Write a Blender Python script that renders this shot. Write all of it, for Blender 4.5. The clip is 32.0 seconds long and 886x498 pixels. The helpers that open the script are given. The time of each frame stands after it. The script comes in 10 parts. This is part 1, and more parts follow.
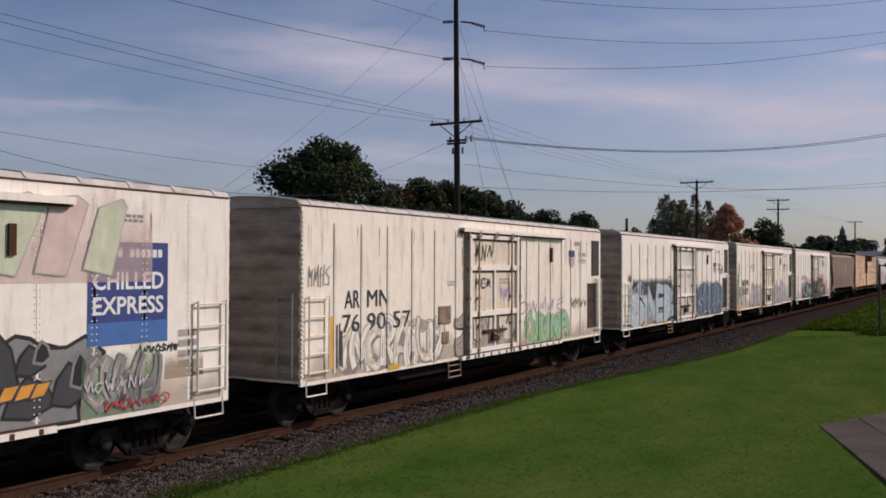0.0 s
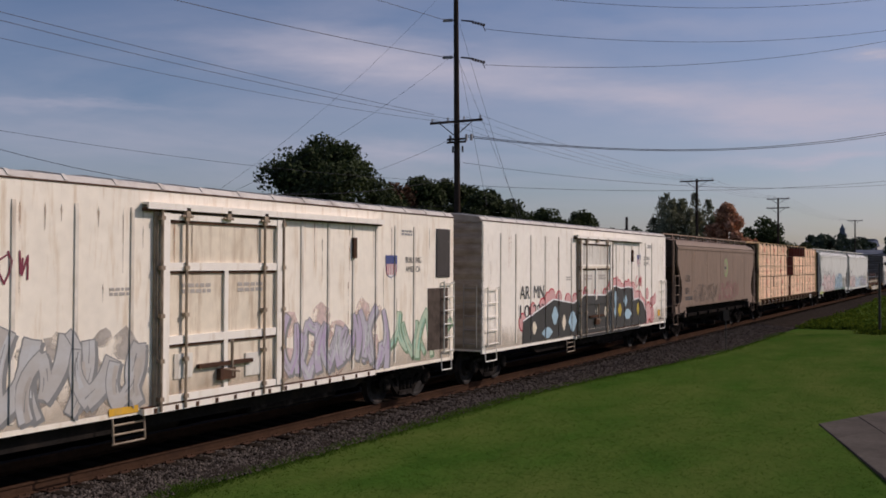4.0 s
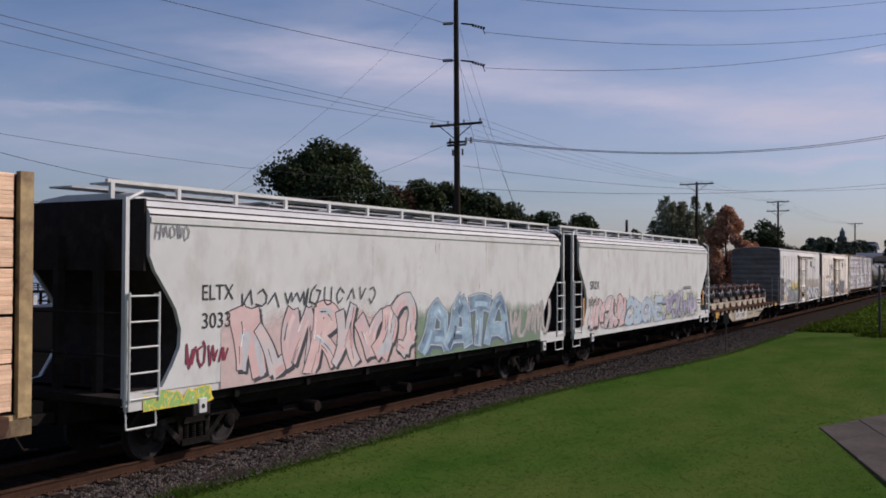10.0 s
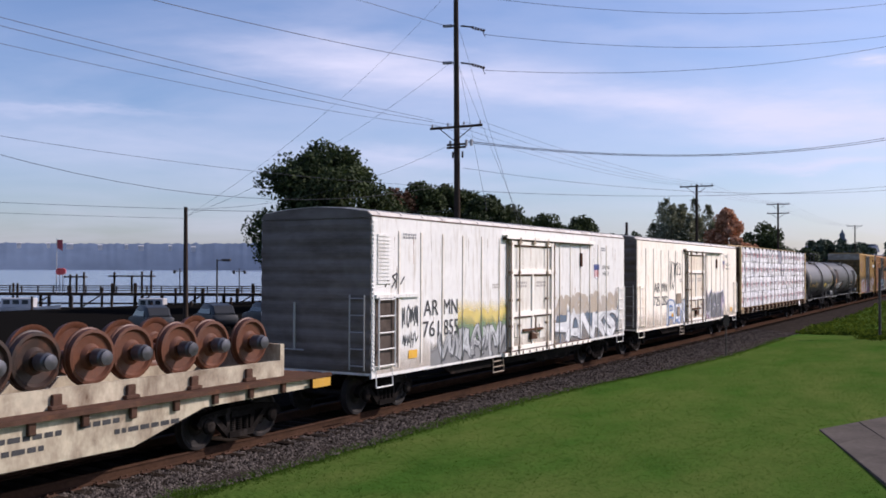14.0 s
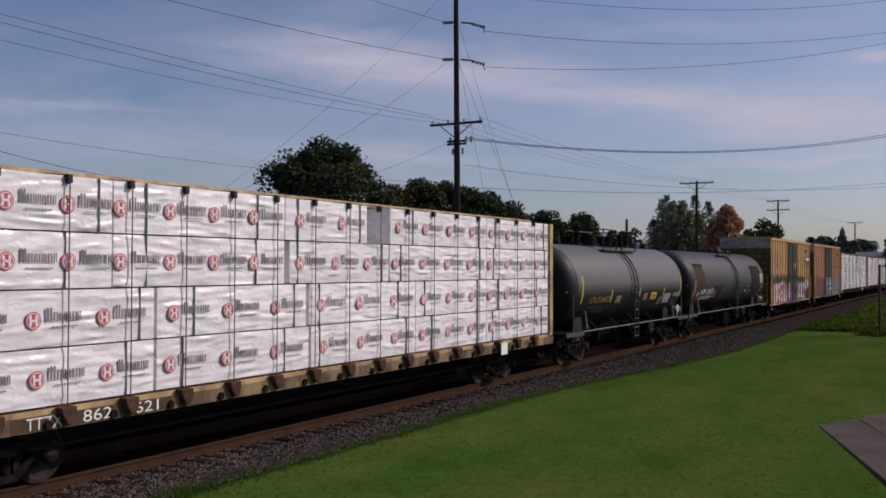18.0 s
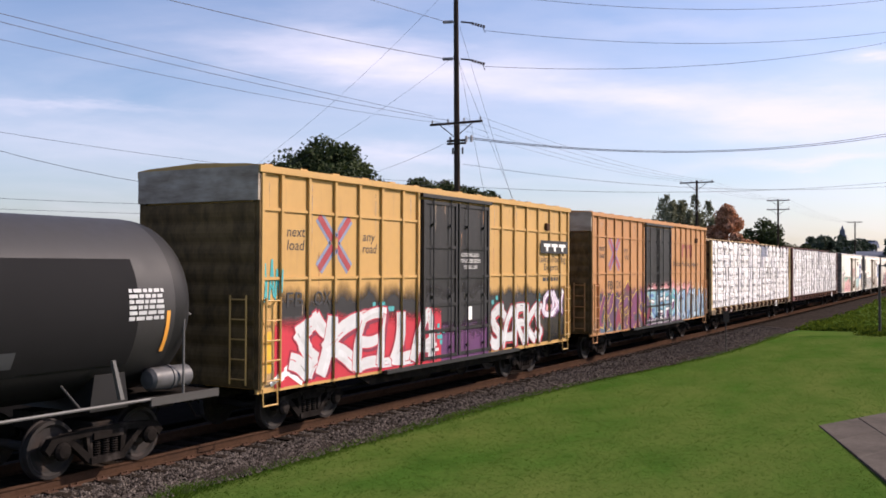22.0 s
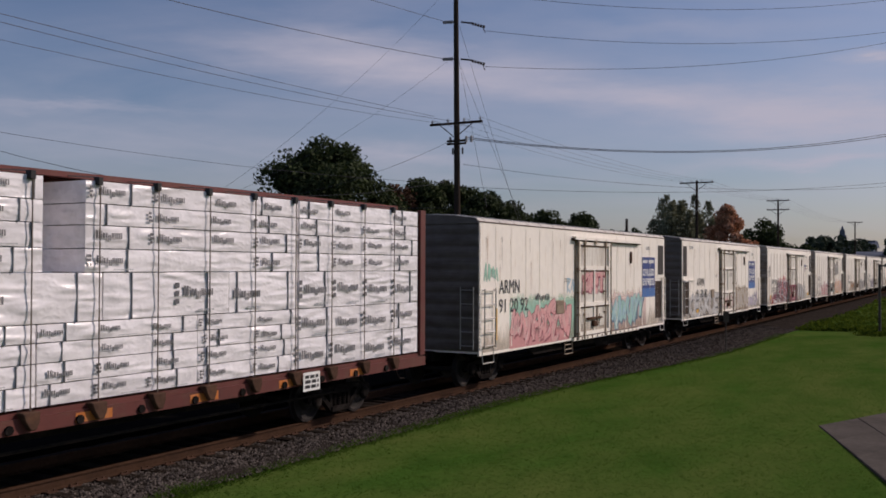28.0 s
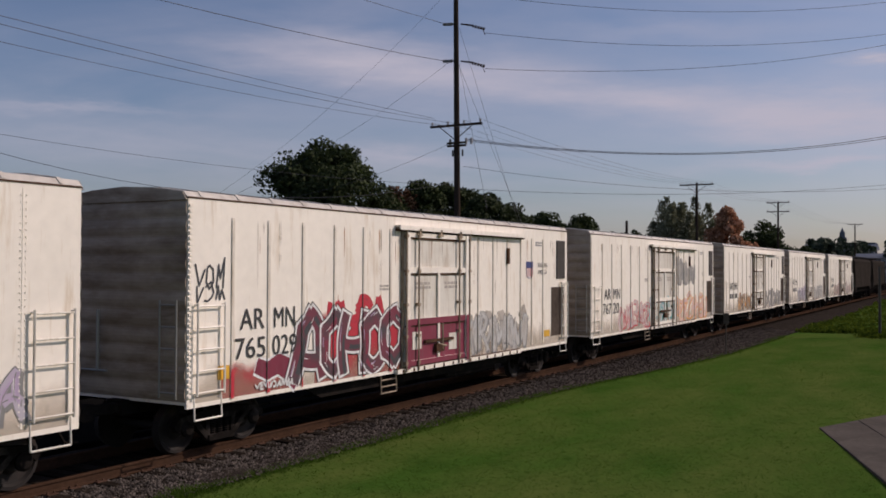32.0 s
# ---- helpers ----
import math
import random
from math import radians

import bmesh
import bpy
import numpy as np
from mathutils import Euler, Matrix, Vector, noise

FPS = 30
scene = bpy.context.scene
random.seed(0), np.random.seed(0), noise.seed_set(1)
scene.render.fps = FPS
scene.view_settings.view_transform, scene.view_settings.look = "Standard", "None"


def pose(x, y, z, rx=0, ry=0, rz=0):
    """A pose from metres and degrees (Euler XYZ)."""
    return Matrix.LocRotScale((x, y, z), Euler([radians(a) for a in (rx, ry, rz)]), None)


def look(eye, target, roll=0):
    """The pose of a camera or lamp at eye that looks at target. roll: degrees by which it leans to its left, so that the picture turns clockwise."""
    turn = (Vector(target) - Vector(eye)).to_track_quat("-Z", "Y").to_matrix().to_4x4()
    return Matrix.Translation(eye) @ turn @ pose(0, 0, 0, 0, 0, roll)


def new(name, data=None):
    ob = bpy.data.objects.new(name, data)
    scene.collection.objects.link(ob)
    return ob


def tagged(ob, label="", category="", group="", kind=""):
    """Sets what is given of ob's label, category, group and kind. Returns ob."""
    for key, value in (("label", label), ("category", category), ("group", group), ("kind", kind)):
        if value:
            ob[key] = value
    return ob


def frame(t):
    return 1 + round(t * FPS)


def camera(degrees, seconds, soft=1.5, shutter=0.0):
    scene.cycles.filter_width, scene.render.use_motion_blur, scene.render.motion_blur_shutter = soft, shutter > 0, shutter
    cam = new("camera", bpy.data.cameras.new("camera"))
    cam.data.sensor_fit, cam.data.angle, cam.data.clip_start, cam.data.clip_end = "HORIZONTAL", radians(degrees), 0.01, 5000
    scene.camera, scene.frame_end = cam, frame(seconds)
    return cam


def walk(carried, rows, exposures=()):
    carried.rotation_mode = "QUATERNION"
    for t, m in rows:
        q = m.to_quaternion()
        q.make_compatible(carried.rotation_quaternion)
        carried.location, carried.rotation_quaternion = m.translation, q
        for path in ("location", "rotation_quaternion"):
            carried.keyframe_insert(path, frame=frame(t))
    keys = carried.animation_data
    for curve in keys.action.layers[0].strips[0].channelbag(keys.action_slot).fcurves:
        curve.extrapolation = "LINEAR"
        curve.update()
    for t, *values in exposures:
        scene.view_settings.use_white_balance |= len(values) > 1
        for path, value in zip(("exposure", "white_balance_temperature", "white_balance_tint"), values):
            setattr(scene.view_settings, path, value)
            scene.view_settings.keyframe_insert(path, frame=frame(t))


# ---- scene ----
cam = camera(49.77, 32.0, soft=1.7)
EYE = Vector((0.0, 0.0, 3.38))
# seconds and tilt of the hand-set tripod head, in degrees above level
TILTS = ((0.0, 0.0), (0.5, 0.0), (1.0, -0.05), (1.5, -0.06), (2.0, -0.11), (2.5, -0.12), (3.0, -0.11), (3.5, -0.1), (4.5, -0.05),
         (5.5, 0.0), (7.0, 0.0), (8.0, 0.0), (8.5, 0.03), (9.0, 0.07), (10.0, 0.1), (10.5, 0.14), (11.5, 0.14), (12.5, 0.15),
         (13.0, 0.2), (13.5, 0.24), (14.5, 0.23), (15.5, 0.17), (16.5, 0.1), (17.0, 0.06), (18.0, 0.04), (19.0, 0.01), (20.0, 0.0),
         (21.0, 0.0), (21.5, 0.02), (22.5, 0.0), (23.0, 0.0), (23.5, -0.06), (24.0, -0.11), (24.5, -0.16), (25.0, -0.21), (25.5, -0.17),
         (26.5, -0.08), (27.5, 0.0), (28.0, 0.02), (28.5, 0.04), (29.0, 0.09), (29.5, 0.1), (30.5, 0.1), (31.0, 0.1), (31.5, 0.14), (32.0, 0.14))
# stops and white balance by which the clip's camera follows the light and dark of the passing cars
EXPOSURES = ((0.0, -0.48, 6150), (1.0, -0.58, 6150), (2.0, -0.59, 6150), (3.0, -0.61, 6150), (6.0, -0.35, 6000), (7.0, 0.04, 6100), (8.0, -0.33, 6150), (9.0, -0.43, 6000), (10.0, -0.4, 5850), (11.0, -0.46, 5800), (12.0, -0.46, 5750), (13.0, 0.02, 5750), (14.0, 0.22, 5700), (17.0, -0.48, 5950), (18.0, -0.53, 5980), (19.0, -0.43, 6000), (20.0, 0.55, 6100), (21.0, 0.74, 6350), (22.0, 0.54, 6250), (23.0, 0.35, 6200), (24.0, 0.34, 6150), (25.0, -0.31, 5950), (28.0, -0.63, 6150), (29.0, -0.6, 6200), (30.0, -0.59, 6250), (31.0, -0.58, 6250), (32.0, -0.55, 6250))
HEADING, TILT, LEAN = radians(29.65), 0.99, 0.226


def view(extra):
    up = radians(TILT + extra)
    ahead = Vector((math.cos(HEADING) * math.cos(up), math.sin(HEADING) * math.cos(up), math.sin(up)))
    return look(EYE, EYE + ahead * 50, LEAN)


walk(cam, [(t, view(a)) for t, a in TILTS],
     [(t, e, kelvin, 24) for t, e, kelvin in EXPOSURES])

# ---------------------------------------------------------------- sky and sun
SUN_FROM = Vector((0.62, -0.62, 0.61)).normalized()
world = bpy.data.worlds.new("sky")
scene.world = world
world.use_nodes = True
wn, wl = world.node_tree.nodes, world.node_tree.links
wn.clear()
w_out, w_bg = wn.new("ShaderNodeOutputWorld"), wn.new("ShaderNodeBackground")
w_sky = wn.new("ShaderNodeTexSky")
w_sky.sky_type, w_sky.sun_disc = "NISHITA", False
w_sky.sun_elevation = math.asin(SUN_FROM.z)
w_sky.sun_rotation = math.atan2(SUN_FROM.x, SUN_FROM.y)
w_sky.air_density, w_sky.dust_density, w_sky.ozone_density = 1.0, 1.2, 2.5
# thin streaks of high cloud all over the sky: the direction is laid out on a flat cloud deck
w_geo, w_sep = wn.new("ShaderNodeTexCoord"), wn.new("ShaderNodeSeparateXYZ")
w_z, w_dx, w_dy, w_comb = (wn.new("ShaderNodeMath") for _ in range(3)), None, None, wn.new("ShaderNodeCombineXYZ")
w_add, w_dx, w_dy = w_z
w_add.operation, w_add.inputs[1].default_value = "ADD", 0.16
w_dx.operation = w_dy.operation = "DIVIDE"
wl.new(w_geo.outputs["Generated"], w_sep.inputs[0])
wl.new(w_sep.outputs["Z"], w_add.inputs[0])
wl.new(w_sep.outputs["X"], w_dx.inputs[0]), wl.new(w_add.outputs[0], w_dx.inputs[1])
wl.new(w_sep.outputs["Y"], w_dy.inputs[0]), wl.new(w_add.outputs[0], w_dy.inputs[1])
wl.new(w_dx.outputs[0], w_comb.inputs[0]), wl.new(w_dy.outputs[0], w_comb.inputs[1])
w_map = wn.new("ShaderNodeMapping")
w_map.vector_type = "TEXTURE"
w_map.inputs["Rotation"].default_value = (0, 0, radians(40))
w_map.inputs["Scale"].default_value = (1.0, 1.7, 1)
w_map.inputs["Location"].default_value = (0.6, 0.35, 0)
w_noise, w_ramp = wn.new("ShaderNodeTexNoise"), wn.new("ShaderNodeValToRGB")
w_noise.inputs["Scale"].default_value, w_noise.inputs["Detail"].default_value = 1.3, 7
w_noise.inputs["Roughness"].default_value, w_noise.inputs["Distortion"].default_value = 0.5, 0.7
w_ramp.color_ramp.elements[0].position, w_ramp.color_ramp.elements[1].position = 0.42, 0.86
w_mix = wn.new("ShaderNodeMixRGB")
w_mix.inputs[2].default_value = (6.5, 6.4, 6.8, 1)
wl.new(w_comb.outputs[0], w_map.inputs[0]), wl.new(w_map.outputs[0], w_noise.inputs["Vector"])
wl.new(w_noise.outputs["Fac"], w_ramp.inputs[0])


def w_math(op, a, b=None, c=None):
    """A math node of the sky; its inputs are sockets or numbers."""
    n = wn.new("ShaderNodeMath")
    n.operation = op
    for k, v in enumerate((a, b, c)):
        if isinstance(v, bpy.types.NodeSocket):
            wl.new(v, n.inputs[k])
        elif v is not None:
            n.inputs[k].default_value = v
    return n.outputs[0]


# wisps of cirrus: bearing and height in degrees, half length, half depth, slope and weight
WISPS = ((33.6, 12.1, 9.5, 1.5, 0.07, 0.85), (19.0, 10.1, 8.0, 0.8, 0.03, 0.55), (8.6, 8.3, 6.0, 1.5, 0.05, 1.0), (4.2, 11.4, 1.7, 0.5, 0.0, 0.9),
         (50.5, 8.7, 6.0, 0.25, -0.02, 0.3), (8.5, 6.0, 5.5, 0.36, 0.0, 0.7), (46.5, 6.7, 12.0, 1.3, 0.05, 0.35), (31.5, 6.7, 3.4, 0.55, 0.05, 0.45),
         (24.5, 6.2, 9.0, 0.9, 0.0, 0.25), (16.0, 13.6, 9.0, 0.6, 0.06, 0.22), (70.0, 14.0, 11.0, 1.8, 0.1, 0.6), (-15.0, 12.0, 10.0, 1.4, 0.05, 0.6))
w_bearing = w_math("MULTIPLY", w_math("ARCTAN2", w_sep.outputs["Y"], w_sep.outputs["X"]), 180 / math.pi)
w_height = w_math("MULTIPLY", w_math("ARCSINE", w_sep.outputs["Z"]), 180 / math.pi)
w_flat, w_warp = wn.new("ShaderNodeCombineXYZ"), wn.new("ShaderNodeTexNoise")
wl.new(w_math("MULTIPLY", w_bearing, 0.09), w_flat.inputs[0]), wl.new(w_math("MULTIPLY", w_height, 0.42), w_flat.inputs[1])
wl.new(w_flat.outputs[0], w_warp.inputs["Vector"])
w_warp.inputs["Scale"].default_value, w_warp.inputs["Detail"].default_value, w_warp.inputs["Roughness"].default_value = 1.6, 6, 0.6
w_part = wn.new("ShaderNodeSeparateXYZ")
wl.new(w_warp.outputs["Color"], w_part.inputs[0])
w_b = w_math("MULTIPLY_ADD", w_part.outputs["X"], 9.0, w_math("SUBTRACT", w_bearing, 4.5))
w_h = w_math("MULTIPLY_ADD", w_part.outputs["Y"], 2.4, w_math("SUBTRACT", w_height, 1.2))
w_total = w_math("MULTIPLY", w_ramp.outputs[0], 0.5)
for b0, h0, long, deep, slope, weight in WISPS:
    u = w_math("SUBTRACT", w_b, b0)
    v = w_math("DIVIDE", w_math("MULTIPLY_ADD", u, -slope, w_math("SUBTRACT", w_h, h0)), deep)
    u = w_math("DIVIDE", u, long)
    q = w_math("MULTIPLY_ADD", u, u, w_math("MULTIPLY", v, v))
    w_total = w_math("MULTIPLY_ADD", w_math("EXPONENT", w_math("MULTIPLY", q, -1.0)), weight, w_total)
w_grain = w_math("MULTIPLY_ADD", w_part.outputs["Z"], 0.9, 0.42)
w_total = w_math("MINIMUM", w_math("MULTIPLY", w_total, w_grain), 0.92)
wl.new(w_total, w_mix.inputs[0])
wl.new(w_sky.outputs[0], w_mix.inputs[1]), wl.new(w_mix.outputs[0], w_bg.inputs[0])
wl.new(w_bg.outputs[0], w_out.inputs[0])
w_bg.inputs[1].default_value = 0.105

sun = new("sun", bpy.data.lights.new("sun", "SUN"))
sun.data.energy, sun.data.angle, sun.data.color = 4.25, radians(0.6), (1.0, 0.87, 0.68)
sun.matrix_world = look(SUN_FROM * 100, (0, 0, 0))

# ---------------------------------------------------------------- materials


def surface(name, color, rough=0.6, metal=0.0, grain=9.0, vary=0.16, dirt=None, amount=0.0, stretch=(1, 1, 1), bump=0.15, depth=0.01, piece=0.0):
    """A worn surface: two scales of colour change, dirt in patches or streaks (stretch) and fine relief."""
    m = bpy.data.materials.new(name)
    m.use_nodes = True
    n, k = m.node_tree.nodes, m.node_tree.links
    b = n["Principled BSDF"]
    b.inputs["Metallic"].default_value = metal
    b.inputs["Specular IOR Level"].default_value = 0.35 if rough < 0.85 else 0.0
    co, info, shift = n.new("ShaderNodeTexCoord"), n.new("ShaderNodeObjectInfo"), n.new("ShaderNodeVectorMath")
    shift.operation = "ADD"
    far = n.new("ShaderNodeMath")
    far.operation, far.inputs[1].default_value = "MULTIPLY", 57.0
    k.new(info.outputs["Random"], far.inputs[0])
    k.new(co.outputs["Object"], shift.inputs[0]), k.new(far.outputs[0], shift.inputs[1])
    fine, wide = n.new("ShaderNodeTexNoise"), n.new("ShaderNodeTexNoise")
    fine.inputs["Scale"].default_value, fine.inputs["Detail"].default_value = grain, 6
    wide.inputs["Scale"].default_value, wide.inputs["Detail"].default_value = grain * 0.11, 4
    for tex in (fine, wide):
        k.new(shift.outputs[0], tex.inputs["Vector"])
    total = n.new("ShaderNodeMath")
    total.operation = "ADD"
    k.new(fine.outputs["Fac"], total.inputs[0]), k.new(wide.outputs["Fac"], total.inputs[1])
    rng = n.new("ShaderNodeMapRange")
    rng.inputs["From Min"].default_value, rng.inputs["From Max"].default_value = 0.6, 1.4
    rng.inputs["To Min"].default_value, rng.inputs["To Max"].default_value = 1 - vary, 1 + vary
    k.new(total.outputs[0], rng.inputs["Value"])
    tint = n.new("ShaderNodeVectorMath")
    tint.operation = "SCALE"
    tint.inputs[0].default_value = color
    if piece:
        own = n.new("ShaderNodeMapRange")
        own.inputs["To Min"].default_value, own.inputs["To Max"].default_value = 1 - piece, 1 + piece
        k.new(info.outputs["Random"], own.inputs["Value"])
        both = n.new("ShaderNodeMath")
        both.operation = "MULTIPLY"
        k.new(own.outputs[0], both.inputs[0]), k.new(rng.outputs[0], both.inputs[1])
        k.new(both.outputs[0], tint.inputs["Scale"])
    else:
        k.new(rng.outputs[0], tint.inputs["Scale"])
    last = tint.outputs[0]
    if dirt:
        mapping, spots, cut = n.new("ShaderNodeMapping"), n.new("ShaderNodeTexNoise"), n.new("ShaderNodeMapRange")
        mapping.inputs["Scale"].default_value = stretch
        spots.inputs["Scale"].default_value, spots.inputs["Detail"].default_value = 2.2, 8
        spots.inputs["Roughness"].default_value = 0.65
        cut.inputs["From Min"].default_value, cut.inputs["From Max"].default_value = 0.66 - 0.42 * amount, 0.92 - 0.3 * amount
        k.new(shift.outputs[0], mapping.inputs[0]), k.new(mapping.outputs[0], spots.inputs["Vector"])
        k.new(spots.outputs["Fac"], cut.inputs["Value"])
        mix = n.new("ShaderNodeMixRGB")
        mix.inputs[2].default_value = (*dirt, 1)
        k.new(cut.outputs[0], mix.inputs[0]), k.new(last, mix.inputs[1])
        last = mix.outputs[0]
    k.new(last, b.inputs["Base Color"])
    rr = n.new("ShaderNodeMapRange")
    rr.inputs["To Min"].default_value, rr.inputs["To Max"].default_value = max(0.05, rough - 0.12), min(1, rough + 0.12)
    k.new(fine.outputs["Fac"], rr.inputs["Value"]), k.new(rr.outputs[0], b.inputs["Roughness"])
    if bump:
        bp = n.new("ShaderNodeBump")
        bp.inputs["Strength"].default_value, bp.inputs["Distance"].default_value = bump, depth
        k.new(fine.outputs["Fac"], bp.inputs["Height"]), k.new(bp.outputs[0], b.inputs["Normal"])
    return m


STREAK = (3.0, 3.0, 0.35)
M = {}
M["reefer_white"] = surface("white reefer paint", (0.74, 0.71, 0.64), 0.5, grain=5, vary=0.1, dirt=(0.42, 0.33, 0.24), amount=0.42, stretch=STREAK, bump=0.06)
M["reefer_clean"] = surface("white reefer side paint", (0.92, 0.865, 0.775), 0.5, grain=5, vary=0.07, dirt=(0.60, 0.47, 0.32), amount=0.26, stretch=STREAK, bump=0.05)
M["reefer_dull"] = surface("greyed white side paint", (0.74, 0.725, 0.69), 0.55, grain=5, vary=0.09, dirt=(0.40, 0.33, 0.24), amount=0.34, stretch=STREAK, bump=0.05)
M["reefer_warm"] = surface("yellowed white side paint", (0.92, 0.845, 0.725), 0.55, grain=5, vary=0.09, dirt=(0.60, 0.44, 0.27), amount=0.34, stretch=STREAK, bump=0.05)
# far below the white sides: grime plus the shade of the car's end
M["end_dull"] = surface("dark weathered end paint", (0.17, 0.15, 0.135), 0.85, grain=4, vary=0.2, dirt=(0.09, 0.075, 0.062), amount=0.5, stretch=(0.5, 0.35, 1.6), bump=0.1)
M["reefer_cream"] = surface("cream door paint", (0.78, 0.69, 0.55), 0.55, grain=6, vary=0.12, dirt=(0.42, 0.29, 0.18), amount=0.42, stretch=STREAK, bump=0.06)
# brown grey in which grime and the ends' shade are mixed
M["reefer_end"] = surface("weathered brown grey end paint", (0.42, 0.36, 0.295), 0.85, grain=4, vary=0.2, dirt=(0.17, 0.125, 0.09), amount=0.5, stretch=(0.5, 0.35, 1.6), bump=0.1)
M["grille"] = surface("dusty dark grille", (0.055, 0.048, 0.045), 0.8, grain=9, vary=0.25, dirt=(0.03, 0.026, 0.024), amount=0.4)
M["recess"] = surface("dusty brown equipment recess", (0.10, 0.08, 0.068), 0.85, grain=6, vary=0.3, dirt=(0.035, 0.028, 0.024), amount=0.5)
M["roof"] = surface("weathered pale roof", (0.60, 0.56, 0.50), 0.6, 0.0, grain=5, vary=0.15, dirt=(0.30, 0.24, 0.19), amount=0.4)
M["underframe"] = surface("grimy black underframe", (0.018, 0.016, 0.015), 0.9, grain=12, vary=0.3, dirt=(0.04, 0.03, 0.024), amount=0.4)
M["truck"] = surface("dusty brown cast steel", (0.015, 0.013, 0.012), 0.85, grain=10, vary=0.4, dirt=(0.075, 0.064, 0.058), amount=0.32)
M["wheel"] = surface("rolled wheel steel", (0.016, 0.013, 0.012), 0.8, 0.0, grain=12, vary=0.3, dirt=(0.05, 0.03, 0.022), amount=0.35)
M["rust"] = surface("brown rust", (0.060, 0.034, 0.022), 0.9, grain=14, vary=0.3, dirt=(0.042, 0.026, 0.019), amount=0.4)
M["spare_rust"] = surface("dark oily wheel rust", (0.028, 0.015, 0.010), 0.5, grain=8, vary=0.5, dirt=(0.13, 0.045, 0.018), amount=0.4)
M["flat_paint"] = surface("dirty cream flat car paint", (0.50, 0.44, 0.32), 0.8, grain=9, vary=0.25, dirt=(0.10, 0.055, 0.03), amount=0.6, stretch=(0.8, 0.8, 0.45))
M["wheel_rust"] = surface("orange brown wheel rust", (0.10, 0.034, 0.014), 0.5, grain=14, vary=0.35, dirt=(0.09, 0.04, 0.025), amount=0.45)
M["bearing"] = surface("greasy bearing steel", (0.10, 0.10, 0.11), 0.35, 0.5, grain=9, vary=0.3, dirt=(0.03, 0.026, 0.024), amount=0.4)
M["dark_rust"] = surface("dark rusted steel", (0.085, 0.05, 0.036), 0.85, grain=12, vary=0.3, dirt=(0.18, 0.09, 0.05), amount=0.3)
M["steel"] = surface("galvanised steel", (0.36, 0.35, 0.33), 0.45, 0.6, grain=8, vary=0.12)
M["black"] = surface("black paint", (0.013, 0.013, 0.014), 0.55, grain=6, vary=0.25, dirt=(0.035, 0.03, 0.028), amount=0.3, stretch=STREAK)
M["hopper_brown"] = surface("dusty brown hopper paint", (0.225, 0.155, 0.112), 0.75, grain=4, vary=0.16, dirt=(0.14, 0.095, 0.07), amount=0.45, stretch=STREAK, bump=0.05)
# dark brown that also holds the shade of the open hopper ends
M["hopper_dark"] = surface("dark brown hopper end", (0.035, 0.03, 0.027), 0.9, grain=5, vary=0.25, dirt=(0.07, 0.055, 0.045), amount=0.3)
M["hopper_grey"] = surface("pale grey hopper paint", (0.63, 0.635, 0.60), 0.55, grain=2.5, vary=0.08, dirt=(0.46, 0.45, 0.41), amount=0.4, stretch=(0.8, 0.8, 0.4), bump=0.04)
M["box_yellow"] = surface("yellow boxcar paint", (0.50, 0.30, 0.095), 0.6, grain=5, vary=0.08, dirt=(0.32, 0.20, 0.085), amount=0.22, stretch=STREAK, bump=0.05)
M["box_orange"] = surface("faded orange boxcar paint", (0.45, 0.22, 0.085), 0.65, grain=5, vary=0.1, dirt=(0.29, 0.15, 0.07), amount=0.28, stretch=STREAK, bump=0.05)
# end brown kept far below the body colours to hold the ends' shade
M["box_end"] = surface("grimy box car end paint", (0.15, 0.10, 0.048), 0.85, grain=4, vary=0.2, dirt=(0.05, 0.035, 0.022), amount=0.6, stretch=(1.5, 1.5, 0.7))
M["beam_yellow"] = surface("worn yellow centerbeam paint", (0.50, 0.36, 0.17), 0.65, grain=6, vary=0.2, dirt=(0.14, 0.085, 0.05), amount=0.62, bump=0.08)
M["sill_worn"] = surface("worn and rust-blotched side sill", (0.36, 0.26, 0.13), 0.7, grain=6, vary=0.3, dirt=(0.045, 0.025, 0.018), amount=0.98, stretch=(0.9, 1, 0.5), bump=0.1)
M["beam_red"] = surface("worn oxide red centerbeam paint", (0.12, 0.032, 0.026), 0.65, grain=6, vary=0.2, dirt=(0.12, 0.06, 0.04), amount=0.4)
M["wood"] = surface("fresh sawn lumber", (0.90, 0.62, 0.41), 0.75, grain=10, vary=0.16, dirt=(0.55, 0.29, 0.15), amount=0.46, stretch=(0.35, 2, 9), bump=0.05, piece=0.17)
# brown of the sill panels; on the bulkheads it also holds their shade
M["beam_dark"] = surface("dark brown bulkhead paint", (0.075, 0.045, 0.022), 0.8, grain=6, vary=0.25, dirt=(0.02, 0.014, 0.011), amount=0.4)
M["wood_end"] = surface("reddish sealed lumber ends", (0.17, 0.045, 0.035), 0.8, grain=25, vary=0.35)
M["door_steel"] = surface("rust-stained door bars", (0.36, 0.28, 0.20), 0.7, grain=8, vary=0.3, dirt=(0.10, 0.06, 0.04), amount=0.5)
M["rib_paint"] = surface("stained rib paint", (0.78, 0.72, 0.63), 0.6, grain=6, vary=0.15, dirt=(0.40, 0.30, 0.20), amount=0.4, stretch=STREAK)
M["strap_pale"] = surface("grey plastic strap", (0.24, 0.24, 0.25), 0.5, grain=10)
M["strap"] = surface("dark banding strap", (0.13, 0.10, 0.08), 0.5, grain=10)
M["ink"] = surface("black stencil paint", (0.04, 0.04, 0.042), 0.6, grain=9, vary=0.3)
M["white_paint"] = surface("white stencil paint", (0.8, 0.8, 0.78), 0.6, grain=9, vary=0.15)
